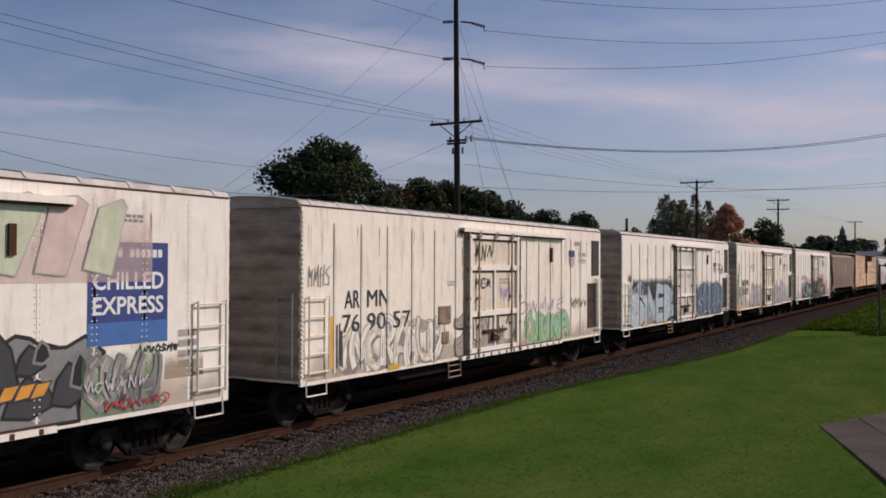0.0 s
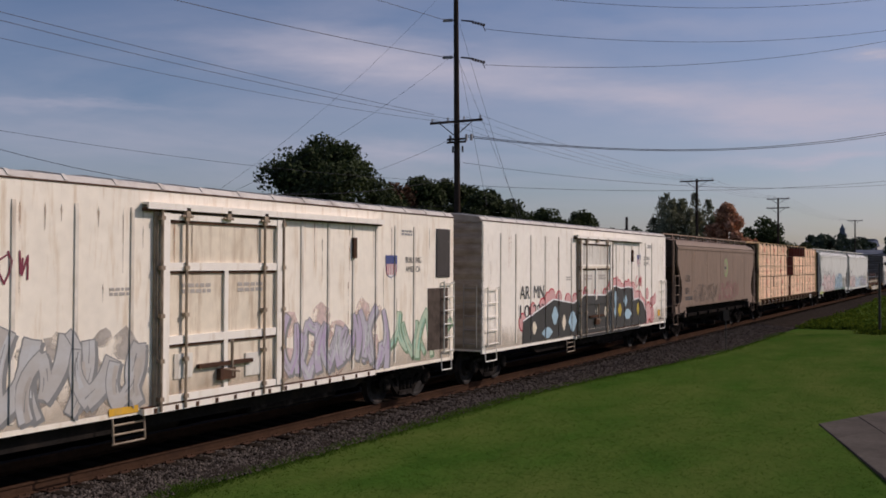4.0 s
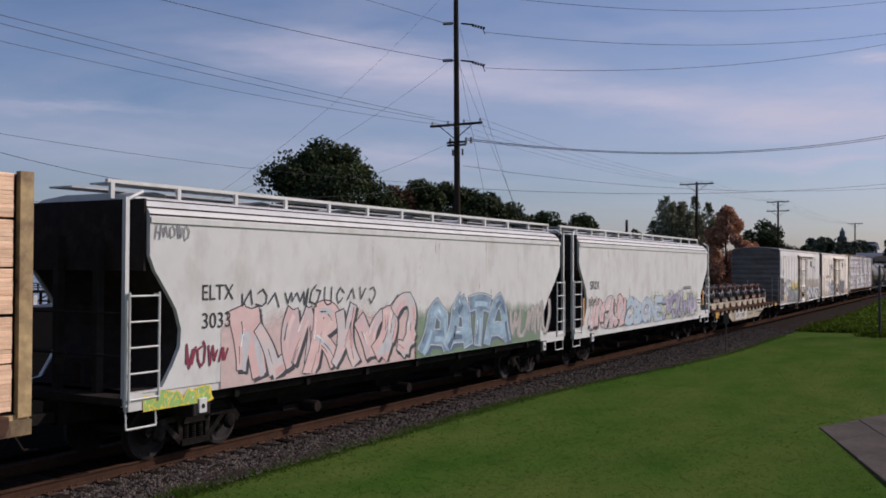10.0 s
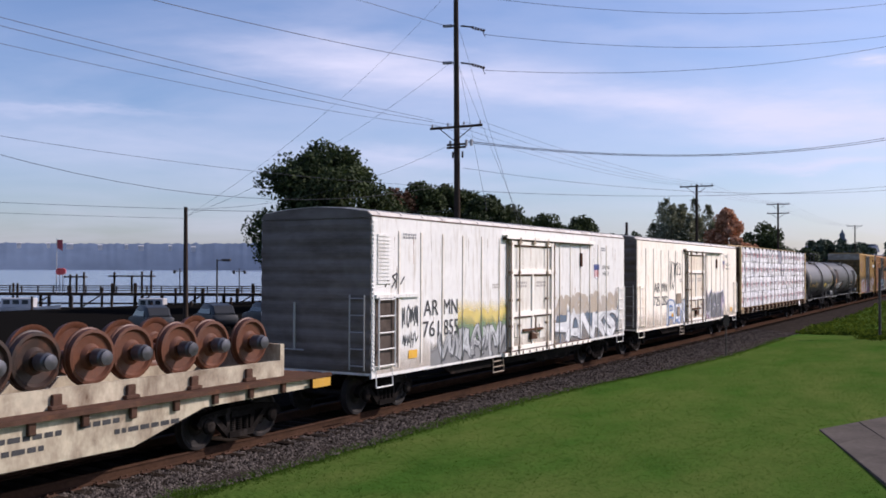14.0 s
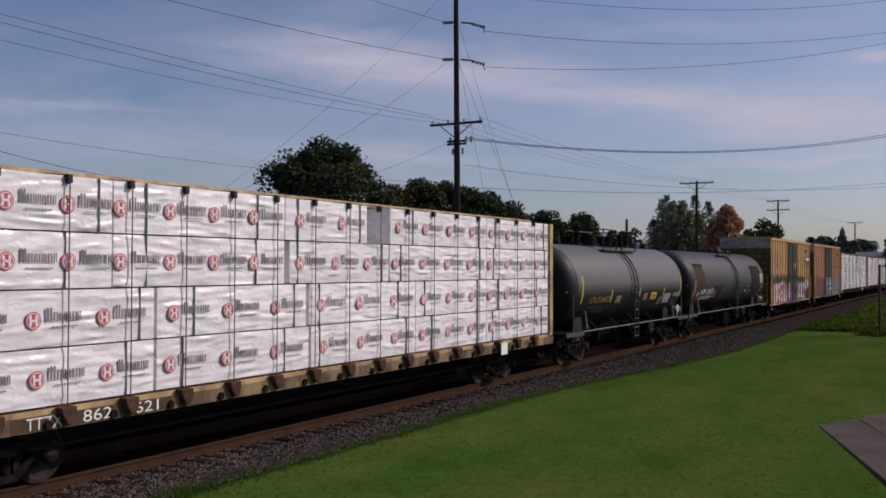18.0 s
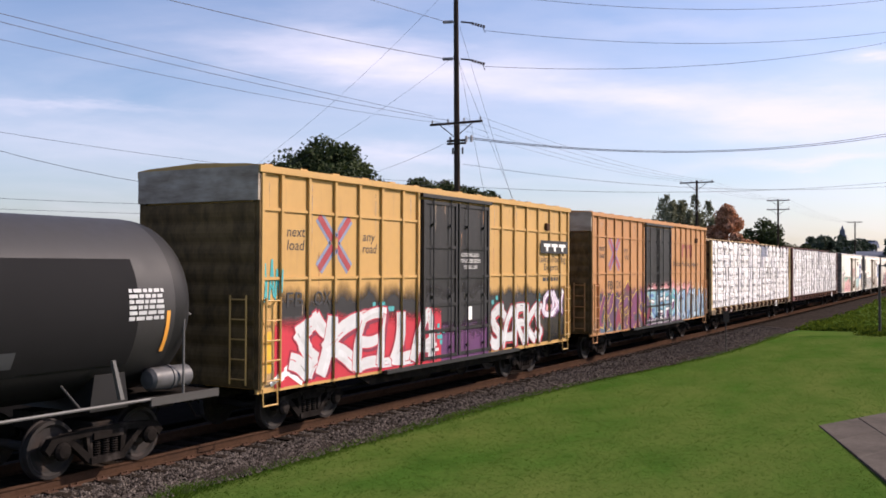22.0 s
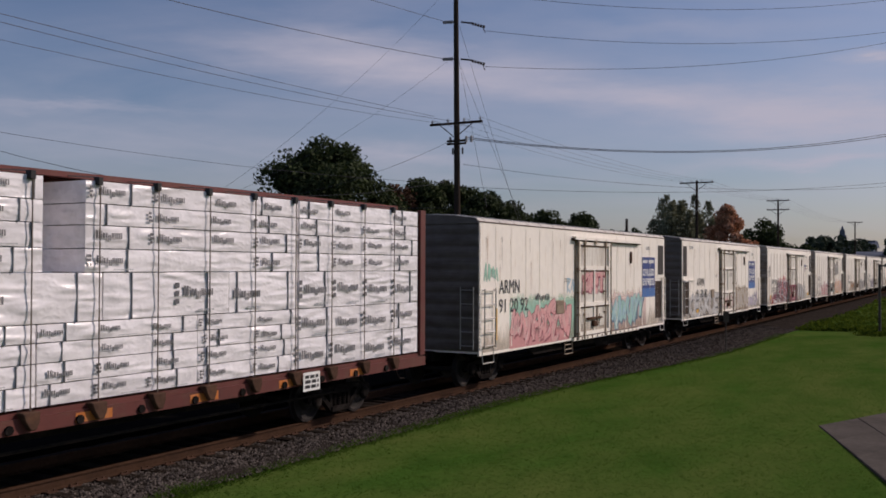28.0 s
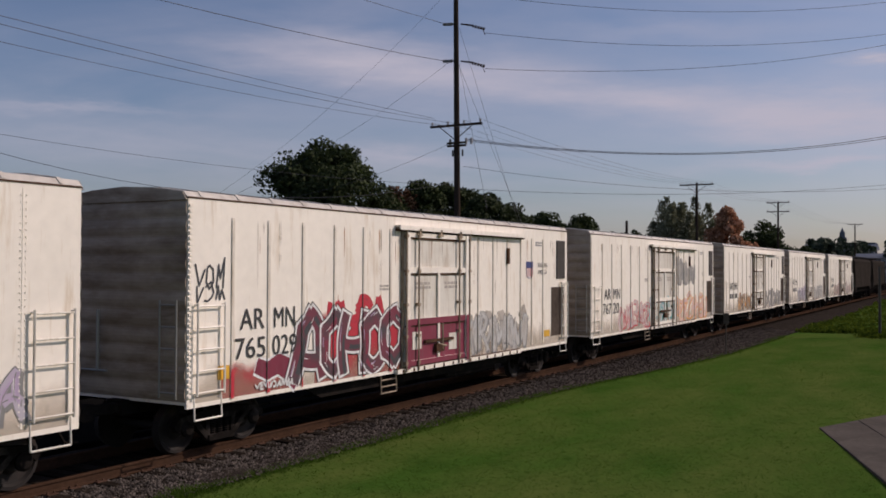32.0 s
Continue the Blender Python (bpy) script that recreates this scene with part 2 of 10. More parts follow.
M["red_ink"] = surface("red stencil ink", (0.55, 0.07, 0.05), 0.6, grain=9, vary=0.2)
M["asphalt"] = surface("dark earth lot", (0.008, 0.0075, 0.007), 0.95, grain=20, vary=0.25)
M["concrete"] = surface("path concrete", (0.105, 0.092, 0.080), 0.9, grain=9, vary=0.2, dirt=(0.07, 0.062, 0.055), amount=0.5, stretch=(0.5, 0.5, 1))
M["creosote"] = surface("creosoted pole wood", (0.045, 0.034, 0.027), 0.9, grain=12, vary=0.3, dirt=(0.09, 0.07, 0.055), amount=0.4, stretch=(6, 6, 0.4))
M["tie_wood"] = surface("old railway tie wood", (0.020, 0.016, 0.013), 0.95, grain=10, vary=0.35, dirt=(0.045, 0.032, 0.024), amount=0.4, stretch=(0.6, 6, 6), piece=0.25)
M["porcelain"] = surface("grey porcelain", (0.35, 0.33, 0.32), 0.35, grain=6)
M["wire"] = surface("dull wire", (0.06, 0.06, 0.065), 0.6, 0.3, grain=10)
M["bark"] = surface("grey brown bark", (0.075, 0.058, 0.045), 0.95, grain=8, vary=0.35, bump=0.8, depth=0.03, stretch=(4, 4, 0.7), dirt=(0.03, 0.024, 0.02), amount=0.5)
M["lamp_grey"] = surface("dark bronze lamp paint", (0.05, 0.045, 0.04), 0.5, grain=6)
M["glass"] = surface("dark car glass", (0.03, 0.035, 0.04), 0.08, grain=3, vary=0.1, bump=0)
M["water"] = surface("river water", (0.16, 0.20, 0.26), 0.22, grain=0.5, vary=0.1, bump=0.3, depth=0.3)
# distance haze is mixed into the hills' blue and the dark cladding
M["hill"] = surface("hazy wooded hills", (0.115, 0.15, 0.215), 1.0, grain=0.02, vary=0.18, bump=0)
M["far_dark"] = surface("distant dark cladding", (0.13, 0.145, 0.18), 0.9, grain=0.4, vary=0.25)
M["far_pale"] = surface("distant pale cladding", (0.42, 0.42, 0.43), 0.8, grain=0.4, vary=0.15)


def film(name, color):
    """White plastic film pulled over a bundle: long slanting creases and broad slack folds."""
    m = surface(name, color, 0.28, grain=3, vary=0.07, dirt=tuple(0.72 * v for v in color), amount=0.4, stretch=(1.5, 1, 2.0), bump=0, piece=0.05)
    n, k = m.node_tree.nodes, m.node_tree.links
    co, last = n.new("ShaderNodeTexCoord"), None
    info, shift = n.new("ShaderNodeObjectInfo"), n.new("ShaderNodeVectorMath")
    shift.operation = "MULTIPLY_ADD"
    shift.inputs[1].default_value = (91, 0, 37)
    k.new(info.outputs["Random"], shift.inputs[0]), k.new(co.outputs["Object"], shift.inputs[2])
    for turn, scale, size, depth in ((28, (0.45, 1, 2.6), 2.4, 0.055), (-34, (0.5, 1, 2.2), 3.2, 0.042), (8, (1, 1, 1.4), 8, 0.012)):
        at, tex, bp = n.new("ShaderNodeMapping"), n.new("ShaderNodeTexNoise"), n.new("ShaderNodeBump")
        at.inputs["Rotation"].default_value, at.inputs["Scale"].default_value = (0, radians(turn), 0), scale
        tex.noise_type = "RIDGED_MULTIFRACTAL"
        tex.inputs["Scale"].default_value, tex.inputs["Detail"].default_value = size, 3
        bp.inputs["Strength"].default_value, bp.inputs["Distance"].default_value = 0.85, depth
        k.new(shift.outputs[0], at.inputs[0]), k.new(at.outputs[0], tex.inputs["Vector"])
        k.new(tex.outputs["Fac"], bp.inputs["Height"])
        if last:
            k.new(last.outputs[0], bp.inputs["Normal"])
        last = bp
    k.new(last.outputs[0], n["Principled BSDF"].inputs["Normal"])
    return m


def toplit_tank(dust, low, high):
    """Black paint with the light on its top put in as grey on upturned faces."""
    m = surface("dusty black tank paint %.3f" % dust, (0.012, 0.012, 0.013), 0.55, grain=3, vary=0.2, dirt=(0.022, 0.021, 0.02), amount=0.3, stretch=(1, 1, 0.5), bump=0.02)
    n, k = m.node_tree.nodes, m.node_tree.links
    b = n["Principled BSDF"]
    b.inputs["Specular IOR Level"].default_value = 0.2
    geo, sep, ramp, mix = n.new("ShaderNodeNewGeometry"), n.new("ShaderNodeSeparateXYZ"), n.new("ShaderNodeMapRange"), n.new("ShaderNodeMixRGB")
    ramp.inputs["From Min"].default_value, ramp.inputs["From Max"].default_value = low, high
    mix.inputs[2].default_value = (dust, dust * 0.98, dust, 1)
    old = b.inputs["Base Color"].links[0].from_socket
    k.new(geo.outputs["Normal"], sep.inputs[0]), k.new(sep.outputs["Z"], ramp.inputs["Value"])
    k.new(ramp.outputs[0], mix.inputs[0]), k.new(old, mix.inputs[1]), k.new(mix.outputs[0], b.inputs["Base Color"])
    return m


# three strengths of painted top light; tank_black leaves the unlit heads dark
M["tank_black"] = toplit_tank(0.02, -0.25, 0.8)
M["tank_grey"] = toplit_tank(0.115, -0.2, 0.1)
M["tank_mid"] = toplit_tank(0.042, -0.8, 0.05)
# darkest tone, for the shade low on the bulkheads
M["beam_black"] = surface("sooty brown bulkhead paint", (0.022, 0.016, 0.012), 0.9, grain=6, vary=0.3, dirt=(0.05, 0.034, 0.024), amount=0.35)
M["tank_patch"] = surface("flat black touch-up paint", (0.013, 0.013, 0.014), 0.85, grain=4, vary=0.15)
M["tank_stain"] = surface("brown primer patch", (0.050, 0.036, 0.030), 0.85, grain=4, vary=0.15)
for m in ("tank_patch", "tank_stain"):
    M[m].node_tree.nodes["Principled BSDF"].inputs["Specular IOR Level"].default_value = 0.1
M["reservoir"] = surface("grey drum paint", (0.09, 0.09, 0.095), 0.5, grain=8, dirt=(0.04, 0.034, 0.03), amount=0.4)
M["strap_dull"] = surface("worn grey steel bar", (0.12, 0.118, 0.115), 0.6, grain=10)
M["strap_dark"] = surface("dark worn steel bar", (0.05, 0.048, 0.046), 0.6, grain=10)
M["wrap"] = film("white lumber wrap", (0.87, 0.845, 0.86))
SPRAY = {}


def paint(color, rough=0.55):
    """Sprayed paint of one colour, made once."""
    name = "spray paint %02x%02x%02x" % tuple(int(255 * c) for c in color)
    if name not in M:
        M[name] = surface(name, color, rough, grain=5, vary=0.2, bump=0.03, dirt=tuple(0.6 * c + 0.1 * min(1.0, 2.5 * max(color)) for c in color), amount=0.35, stretch=STREAK)
        SPRAY[M[name]] = color
    return M[name]


def sprayed(m):
    """The same paint as a thin spray that breaks up into mist."""
    if m not in SPRAY:
        return m
    name = "mist of " + m.name
    if name not in M:
        M[name] = surface(name, SPRAY[m], 0.6, grain=5, vary=0.15, bump=0)
        n, k = M[name].node_tree.nodes, M[name].node_tree.links
        co, tex, cut = n.new("ShaderNodeTexCoord"), n.new("ShaderNodeTexNoise"), n.new("ShaderNodeMapRange")
        tex.inputs["Scale"].default_value, tex.inputs["Detail"].default_value = 2.6, 5
        cut.inputs["From Min"].default_value, cut.inputs["From Max"].default_value = 0.36, 0.6
        k.new(co.outputs["Object"], tex.inputs["Vector"]), k.new(tex.outputs["Fac"], cut.inputs["Value"])
        k.new(cut.outputs[0], n["Principled BSDF"].inputs["Alpha"])
    return M[name]


def faded(a, b):
    """Sprayed paint that runs softly from one colour into another."""
    if a not in SPRAY or b not in SPRAY:
        return a
    name = "faded " + a.name[12:] + " " + b.name[12:]
    if name not in M:
        M[name] = surface(name, SPRAY[a], 0.55, grain=5, vary=0.14, bump=0.03, dirt=SPRAY[b], amount=0.75, stretch=(0.5, 0.5, 0.8))
    return M[name]


# ---------------------------------------------------------------- mesh tools
def box(bm, x0, x1, y0, y1, z0, z1):
    vs = [bm.verts.new(p) for p in ((x0, y0, z0), (x1, y0, z0), (x1, y1, z0), (x0, y1, z0), (x0, y0, z1), (x1, y0, z1), (x1, y1, z1), (x0, y1, z1))]
    for f in ((3, 2, 1, 0), (4, 5, 6, 7), (0, 1, 5, 4), (1, 2, 6, 5), (2, 3, 7, 6), (3, 0, 4, 7)):
        bm.faces.new([vs[i] for i in f])
    return vs


def rod(bm, a, b, r, seg=8, r2=None):
    """A round bar from a to b, tapered to r2."""
    a, b = Vector(a), Vector(b)
    d = (b - a).normalized()
    side = d.cross(Vector((0, 0, 1)) if abs(d.z) < 0.9 else Vector((1, 0, 0))).normalized()
    up = side.cross(d)
    rings = []
    for c, rad in ((a, r), (b, r if r2 is None else r2)):
        rings.append([bm.verts.new(c + (side * math.cos(i * math.tau / seg) + up * math.sin(i * math.tau / seg)) * rad) for i in range(seg)])
    for i in range(seg):
        bm.faces.new((rings[0][i], rings[1][i], rings[1][(i + 1) % seg], rings[0][(i + 1) % seg]))
    bm.faces.new(rings[0]), bm.faces.new(rings[1][::-1])


def lathe(bm, profile, axis="Y", seg=24, centre=(0, 0, 0)):
    """Turns (position along the axis, radius) pairs round the axis."""
    c, rings = Vector(centre), []
    for p, r in profile:
        ring = []
        for i in range(seg):
            u, v = r * math.cos(i * math.tau / seg), r * math.sin(i * math.tau / seg)
            ring.append(bm.verts.new(c + Vector({"X": (p, u, v), "Y": (u, p, v), "Z": (u, v, p)}[axis])))
        rings.append(ring)
    for lo, hi in zip(rings, rings[1:]):
        for i in range(seg):
            bm.faces.new((lo[i], lo[(i + 1) % seg], hi[(i + 1) % seg], hi[i]))
    bm.faces.new(rings[0]), bm.faces.new(rings[-1][::-1])


def prism(bm, outline, y0, y1):
    """Extrudes an outline of (x, z) from y0 to y1."""
    front = [bm.verts.new((x, y0, z)) for x, z in outline]
    back = [bm.verts.new((x, y1, z)) for x, z in outline]
    bm.faces.new(front), bm.faces.new(back[::-1])
    for i in range(len(front)):
        j = (i + 1) % len(front)
        bm.faces.new((front[j], front[i], back[i], back[j]))


def loft(bm, rows, close=True):
    """Skins equal rows of points; close: caps at both ends."""
    rings = [[bm.verts.new(p) for p in row] for row in rows]
    n = len(rings[0])
    for lo, hi in zip(rings, rings[1:]):
        for i in range(n):
            bm.faces.new((lo[i], lo[(i + 1) % n], hi[(i + 1) % n], hi[i]))
    if close:
        bm.faces.new(rings[0][::-1]), bm.faces.new(rings[-1])


def mesh_of(name, bm, material, smooth=False):
    bmesh.ops.recalc_face_normals(bm, faces=bm.faces)
    me = bpy.data.meshes.new(name)
    bm.to_mesh(me)
    bm.free()
    me.materials.append(material)
    if smooth:
        me.shade_smooth()
        me.set_sharp_from_angle(angle=radians(38))
    return me


def part(name, bm, material, parent, label="", at=None, smooth=False):
    """One mesh object under a thing or a part; bm may be a mesh that other parts share."""
    me = bm if isinstance(bm, bpy.types.Mesh) else mesh_of(name, bm, material, smooth)
    ob = new(name, me)
    ob.parent = parent
    if at:
        ob.matrix_basis = at
    return tagged(ob, label)


def solid(name, bm, material, label="", category="", group="", kind="", at=None, smooth=False):
    """A top-level object that is one mesh."""
    ob = part(name, bm, material, None, label, at, smooth)
    return tagged(ob, "", category, group, kind)


def thing(name, label, category, at=None, group="", kind=""):
    """An Empty at the base of a thing, which parents its parts."""
    ob = new(name)
    ob.empty_display_size = 0.3
    if at:
        ob.matrix_basis = at
    return tagged(ob, label, category, group, kind)


SHARED = {}


def once(key, make):
    """A mesh made once and shared."""
    if key not in SHARED:
        SHARED[key] = make()
    return SHARED[key]


def bevelled(bm, width=0.01):
    bmesh.ops.bevel(bm, geom=list(bm.edges), offset=width, segments=1, affect="EDGES")
    return bm

# ---------------------------------------------------------------- ground, track and water
TRACK_Y = 13.6
GRASS = surface("mown lawn", (0.040, 0.088, 0.013), 1.0, grain=9, vary=0.26, dirt=(0.088, 0.116, 0.027), amount=0.72, stretch=(0.10, 0.22, 1), bump=0.6, depth=0.05)
BALLAST = surface("grey ballast gravel", (0.034, 0.028, 0.024), 0.95, grain=26, vary=0.5, dirt=(0.022, 0.018, 0.016), amount=0.45, bump=1.0, depth=0.05)
GRAVEL = surface("brown grey gravel lot", (0.20, 0.18, 0.16), 0.95, grain=12, vary=0.3)


def ease(v, a, b):
    u = min(1.0, max(0.0, (v - a) / (b - a)))
    return u * u * (3 - 2 * u)


def lawn_edge(x):
    """How far from the camera's side the ballast reaches, along the track."""
    return 11.42 - 1.55 * ease(x, 24, 44) + 1.0 * ease(x, 80, 140) + 0.12 * noise.noise(Vector((x * 0.6, 3.1, 0))) + 0.07 * noise.noise(Vector((x * 2.3, 1.1, 0)))


def ground_z(x, y):
    z = -0.34 + 0.05 * noise.noise(Vector((x * 0.09, y * 0.12, 0.5)))
    z -= 0.5 * ease(y, 11.6, 13.2)
    return z - 4.6 * ease(y, 79, 86)


def steps(*spans):
    out = []
    for a, b, d in spans:
        v = a
        while v < b - 1e-6:
            out.append(v)
            v += d
    return out + [spans[-1][1]]


gx = steps((-4000, -400, 1200), (-400, -40, 60), (-40, 100, 2), (100, 400, 20), (400, 4500, 1000))
gy = steps((-4000, -60, 985), (-60, -10, 10), (-10, 20, 1), (20, 78, 8), (78, 88, 1), (88, 4088, 1000))
bm = bmesh.new()
rows = [[bm.verts.new((x, y, ground_z(x, y))) for y in gy] for x in gx]
for lo, hi in zip(rows, rows[1:]):
    for i in range(len(gy) - 1):
        bm.faces.new((lo[i], hi[i], hi[i + 1], lo[i + 1]))
solid("ground", bm, GRASS, "mown bright green lawn running down to the tracks", "lawn", kind="structure", smooth=True)

# the ballast bed: a flat crown under the ties and a shoulder that runs out over the lawn
bm = bmesh.new()
bx = steps((-80, 0, 8), (0, 70, 0.5), (70, 200, 4), (200, 1500, 100))
rows = []
for x in bx:
    e = lawn_edge(x)
    pts = [(e - 0.25, -0.42), (e + 0.05, -0.31), (11.98, -0.235), (12.25, -0.2), (13.6, -0.2), (15.0, -0.2), (15.4, -0.25), (16.6, -0.52), (17.2, -0.6)]
    rows.append([bm.verts.new((x, y, z + 0.03 * noise.noise(Vector((x * 1.9, y * 2.3, 7))))) for y, z in pts])
for lo, hi in zip(rows, rows[1:]):
    for i in range(8):
        bm.faces.new((lo[i], hi[i], hi[i + 1], lo[i + 1]))
solid("ballast_bed", bm, BALLAST, "grey crushed stone ballast under the tracks", "ballast", kind="structure", smooth=True)


def scatter_mesh(name, verts, faces, material, label, category):
    me = bpy.data.meshes.new(name)
    me.from_pydata(verts, [], faces)
    me.materials.append(material)
    return tagged(new(name, me), label, category, kind="stuff")


def island_tint(name, lo, hi, rough=0.9, glow=0.0):
    """Each loose piece of the mesh gets its own shade between lo and hi."""
    m = bpy.data.materials.new(name)
    m.use_nodes = True
    n, k = m.node_tree.nodes, m.node_tree.links
    b, geo, ramp = n["Principled BSDF"], n.new("ShaderNodeNewGeometry"), n.new("ShaderNodeValToRGB")
    ramp.color_ramp.elements[0].color, ramp.color_ramp.elements[1].color = (*lo, 1), (*hi, 1)
    k.new(geo.outputs["Random Per Island"], ramp.inputs[0]), k.new(ramp.outputs[0], b.inputs["Base Color"])
    b.inputs["Roughness"].default_value = rough
    b.inputs["Specular IOR Level"].default_value = 0.2 if rough < 0.85 else 0.0
    if glow:
        thin, mix = n.new("ShaderNodeBsdfTranslucent"), n.new("ShaderNodeMixShader")
        k.new(ramp.outputs[0], thin.inputs["Color"])
        mix.inputs[0].default_value = glow
        k.new(b.outputs[0], mix.inputs[1]), k.new(thin.outputs[0], mix.inputs[2])
        k.new(mix.outputs[0], n["Material Output"].inputs["Surface"])
    return m


rnd = random.Random(4)
stone_rows = ((0, 0, 1), (1, 0, 0), (0, 1, 0), (-1, 0, 0), (0, -1, 0), (0, 0, -1))
stone_faces = ((0, 1, 2), (0, 2, 3), (0, 3, 4), (0, 4, 1), (5, 2, 1), (5, 3, 2), (5, 4, 3), (5, 1, 4))
verts, faces = [], []
for i in range(34000):
    x = 6 + 54 * rnd.random() ** 1.6
    e = lawn_edge(x)
    y = e - 0.15 + (12.95 - e) * rnd.random()
    z = -0.31 + 0.11 * ease(y, e, 12.2)
    s, turn = rnd.uniform(0.018, 0.042), rnd.random() * math.tau
    base = len(verts)
    for a, b, c in stone_rows:
        j = rnd.uniform(0.6, 1.25) * s
        verts.append((x + (a * math.cos(turn) - b * math.sin(turn)) * j, y + (a * math.sin(turn) + b * math.cos(turn)) * j, z + c * j * 0.8))
    faces += [tuple(base + v for v in f) for f in stone_faces]
STONE = island_tint("crushed stone", (0.010, 0.0085, 0.0075), (0.165, 0.138, 0.118), 0.95)
scatter_mesh("ballast_stones", verts, faces, STONE, "loose grey crushed stones along the rails", "ballast")

# rails: a head, a web and a foot
RAIL = [(-0.07, -0.18), (0.07, -0.18), (0.07, -0.165), (0.012, -0.145), (0.012, -0.045), (0.036, -0.035), (0.036, -0.004), (0.03, 0.0), (-0.03, 0.0), (-0.036, -0.004), (-0.036, -0.035), (-0.012, -0.045), (-0.012, -0.145), (-0.07, -0.165)]
track = thing("track", "rusty brown steel rails on old wooden ties", "railway track", pose(0, TRACK_Y, 0), kind="structure")
for side in (-1, 1):
    bm = bmesh.new()
    loft(bm, [[(x, side * 0.752 + y, z) for y, z in RAIL] for x in (-120, 0, 60, 200, 1500)])
    part("rail", bm, M["rust"], track, "rust-brown steel rail")


def tie_mesh():
    b = bmesh.new()
    box(b, -0.11, 0.11, -1.3, 1.3, -0.36, -0.175)
    bevelled(b, 0.012)
    return mesh_of("tie", b, M["tie_wood"])


def plate_mesh():
    b = bmesh.new()
    box(b, -0.1, 0.1, -0.17, 0.17, -0.176, -0.16)
    for sx in (-0.06, 0.06):
        for sy in (-0.1, 0.1):
            box(b, sx - 0.012, sx + 0.012, sy - 0.012, sy + 0.012, -0.165, -0.13)
    return mesh_of("tie_plate", b, M["dark_rust"])


tie_me, plate_me = tie_mesh(), plate_mesh()
for i in range(150):
    x = 5 + i * 0.5 + rnd.uniform(-0.03, 0.03)
    tie = part("tie", tie_me, None, track, at=pose(x, rnd.uniform(-0.05, 0.05), rnd.uniform(-0.008, 0.006), rz=rnd.uniform(-1, 1)))
    if i < 90:
        part("tie_plate", plate_me, None, tie, at=pose(0, -0.752, 0))
bm = bmesh.new()
for i in range(240):
    box(bm, 80 + i * 0.5, 80.22 + i * 0.5, -1.3, 1.3, -0.36, -0.175)
tagged(part("far_ties", bm, M["tie_wood"], track), kind="stuff")

# lawn blades: short tufts, longer along the gravel's edge
verts, faces = [], []
for i in range(44000):
    x = 9 + 46 * rnd.random() ** 1.5
    if i < 8000:
        y, tall = lawn_edge(x) + rnd.gauss(-0.05, 0.16), rnd.uniform(0.03, 0.085)
    else:
        y, tall = rnd.uniform(0.2, lawn_edge(x)), rnd.uniform(0.014, 0.032)
    if i < 160:
        x, y, tall = 11.5 + rnd.gauss(0, 0.3), lawn_edge(11.5) - 0.05 + rnd.gauss(0, 0.12), rnd.uniform(0.06, 0.16)
    z = ground_z(x, min(y, 11.5)) - 0.005
    for j in range(3):
        a, w, b0 = rnd.random() * math.tau, rnd.uniform(0.005, 0.012), len(verts)
        px, py = x + rnd.uniform(-0.05, 0.05), y + rnd.uniform(-0.05, 0.05)
        lx, ly = rnd.uniform(-1.5, 1.5) * tall, rnd.uniform(-1.5, 1.5) * tall
        verts += [(px - w * math.cos(a), py - w * math.sin(a), z), (px + w * math.cos(a), py + w * math.sin(a), z), (px + lx, py + ly, z + tall)]
        faces.append((b0, b0 + 1, b0 + 2))
BLADE = island_tint("grass blades", (0.046, 0.098, 0.012), (0.080, 0.134, 0.020), 1.0, 0.45)
scatter_mesh("grass", verts, faces, BLADE, "short green grass blades of the lawn", "grass")

# rough weeds beyond the mown lawn, taller round the lamp's foot
verts, faces = [], []
for i in range(11000):
    x = 59.5 + 90 * rnd.random() ** 1.9
    y = lawn_edge(x) - (lawn_edge(x) - 2.0) * rnd.random() ** 1.2
    if i < 700:
        x, y = 57.4 + rnd.gauss(0, 0.7), 5.3 + rnd.gauss(0, 0.45)
    hump = 0.10 + 0.28 * max(0.0, 0.3 + noise.noise(Vector((x * 0.16, y * 0.5, 3.0))))
    z, s, b0 = ground_z(x, y) + rnd.random() * hump, rnd.uniform(0.05, 0.15), len(verts)
    for j in range(4):
        verts.append((x + rnd.uniform(-s, s), y + rnd.uniform(-s, s), max(ground_z(x, y), z + rnd.uniform(-s, s))))
    faces.append((b0, b0 + 1, b0 + 2, b0 + 3))
WEED = island_tint("dark weed leaves", (0.03, 0.055, 0.008), (0.095, 0.13, 0.014), 0.9, 0.35)
scatter_mesh("weeds", verts, faces, WEED, "low rough green weeds beyond the mown lawn", "weeds")

# concrete path slabs, which turn a corner on the lawn
path = thing("pavement", "pale concrete footpath crossing the lawn", "footpath", kind="structure")
corner, along, back = Vector((23.65, 3.41)), Vector((2.98, -1.18)).normalized(), Vector((-5.52, -1.89)).normalized()
for i in range(5):
    for j in range(4):
        bm = bmesh.new()
        q = [corner + along * (1.8 * i + a) + back * (1.9 * j + b) for a, b in ((0.008, 0.008), (1.792, 0.008), (1.792, 1.892), (0.008, 1.892))]
        loft(bm, [[(p.x, p.y, -0.5) for p in q], [(p.x, p.y, -0.288 + 0.003 * ((i + j) % 2)) for p in q]])
        part("slab", bevelled(bm, 0.012), M["concrete"], path)

# the gravel and asphalt lot behind the tracks
bm = bmesh.new()
box(bm, -60, 300, 17.1, 76, -0.75, -0.46)
solid("parking_lot", bm, M["asphalt"], "dark asphalt lot behind the tracks", "parking lot", kind="structure")

bm = bmesh.new()
box(bm, -4000, 4500, 80, 3300, -6, -1.75)
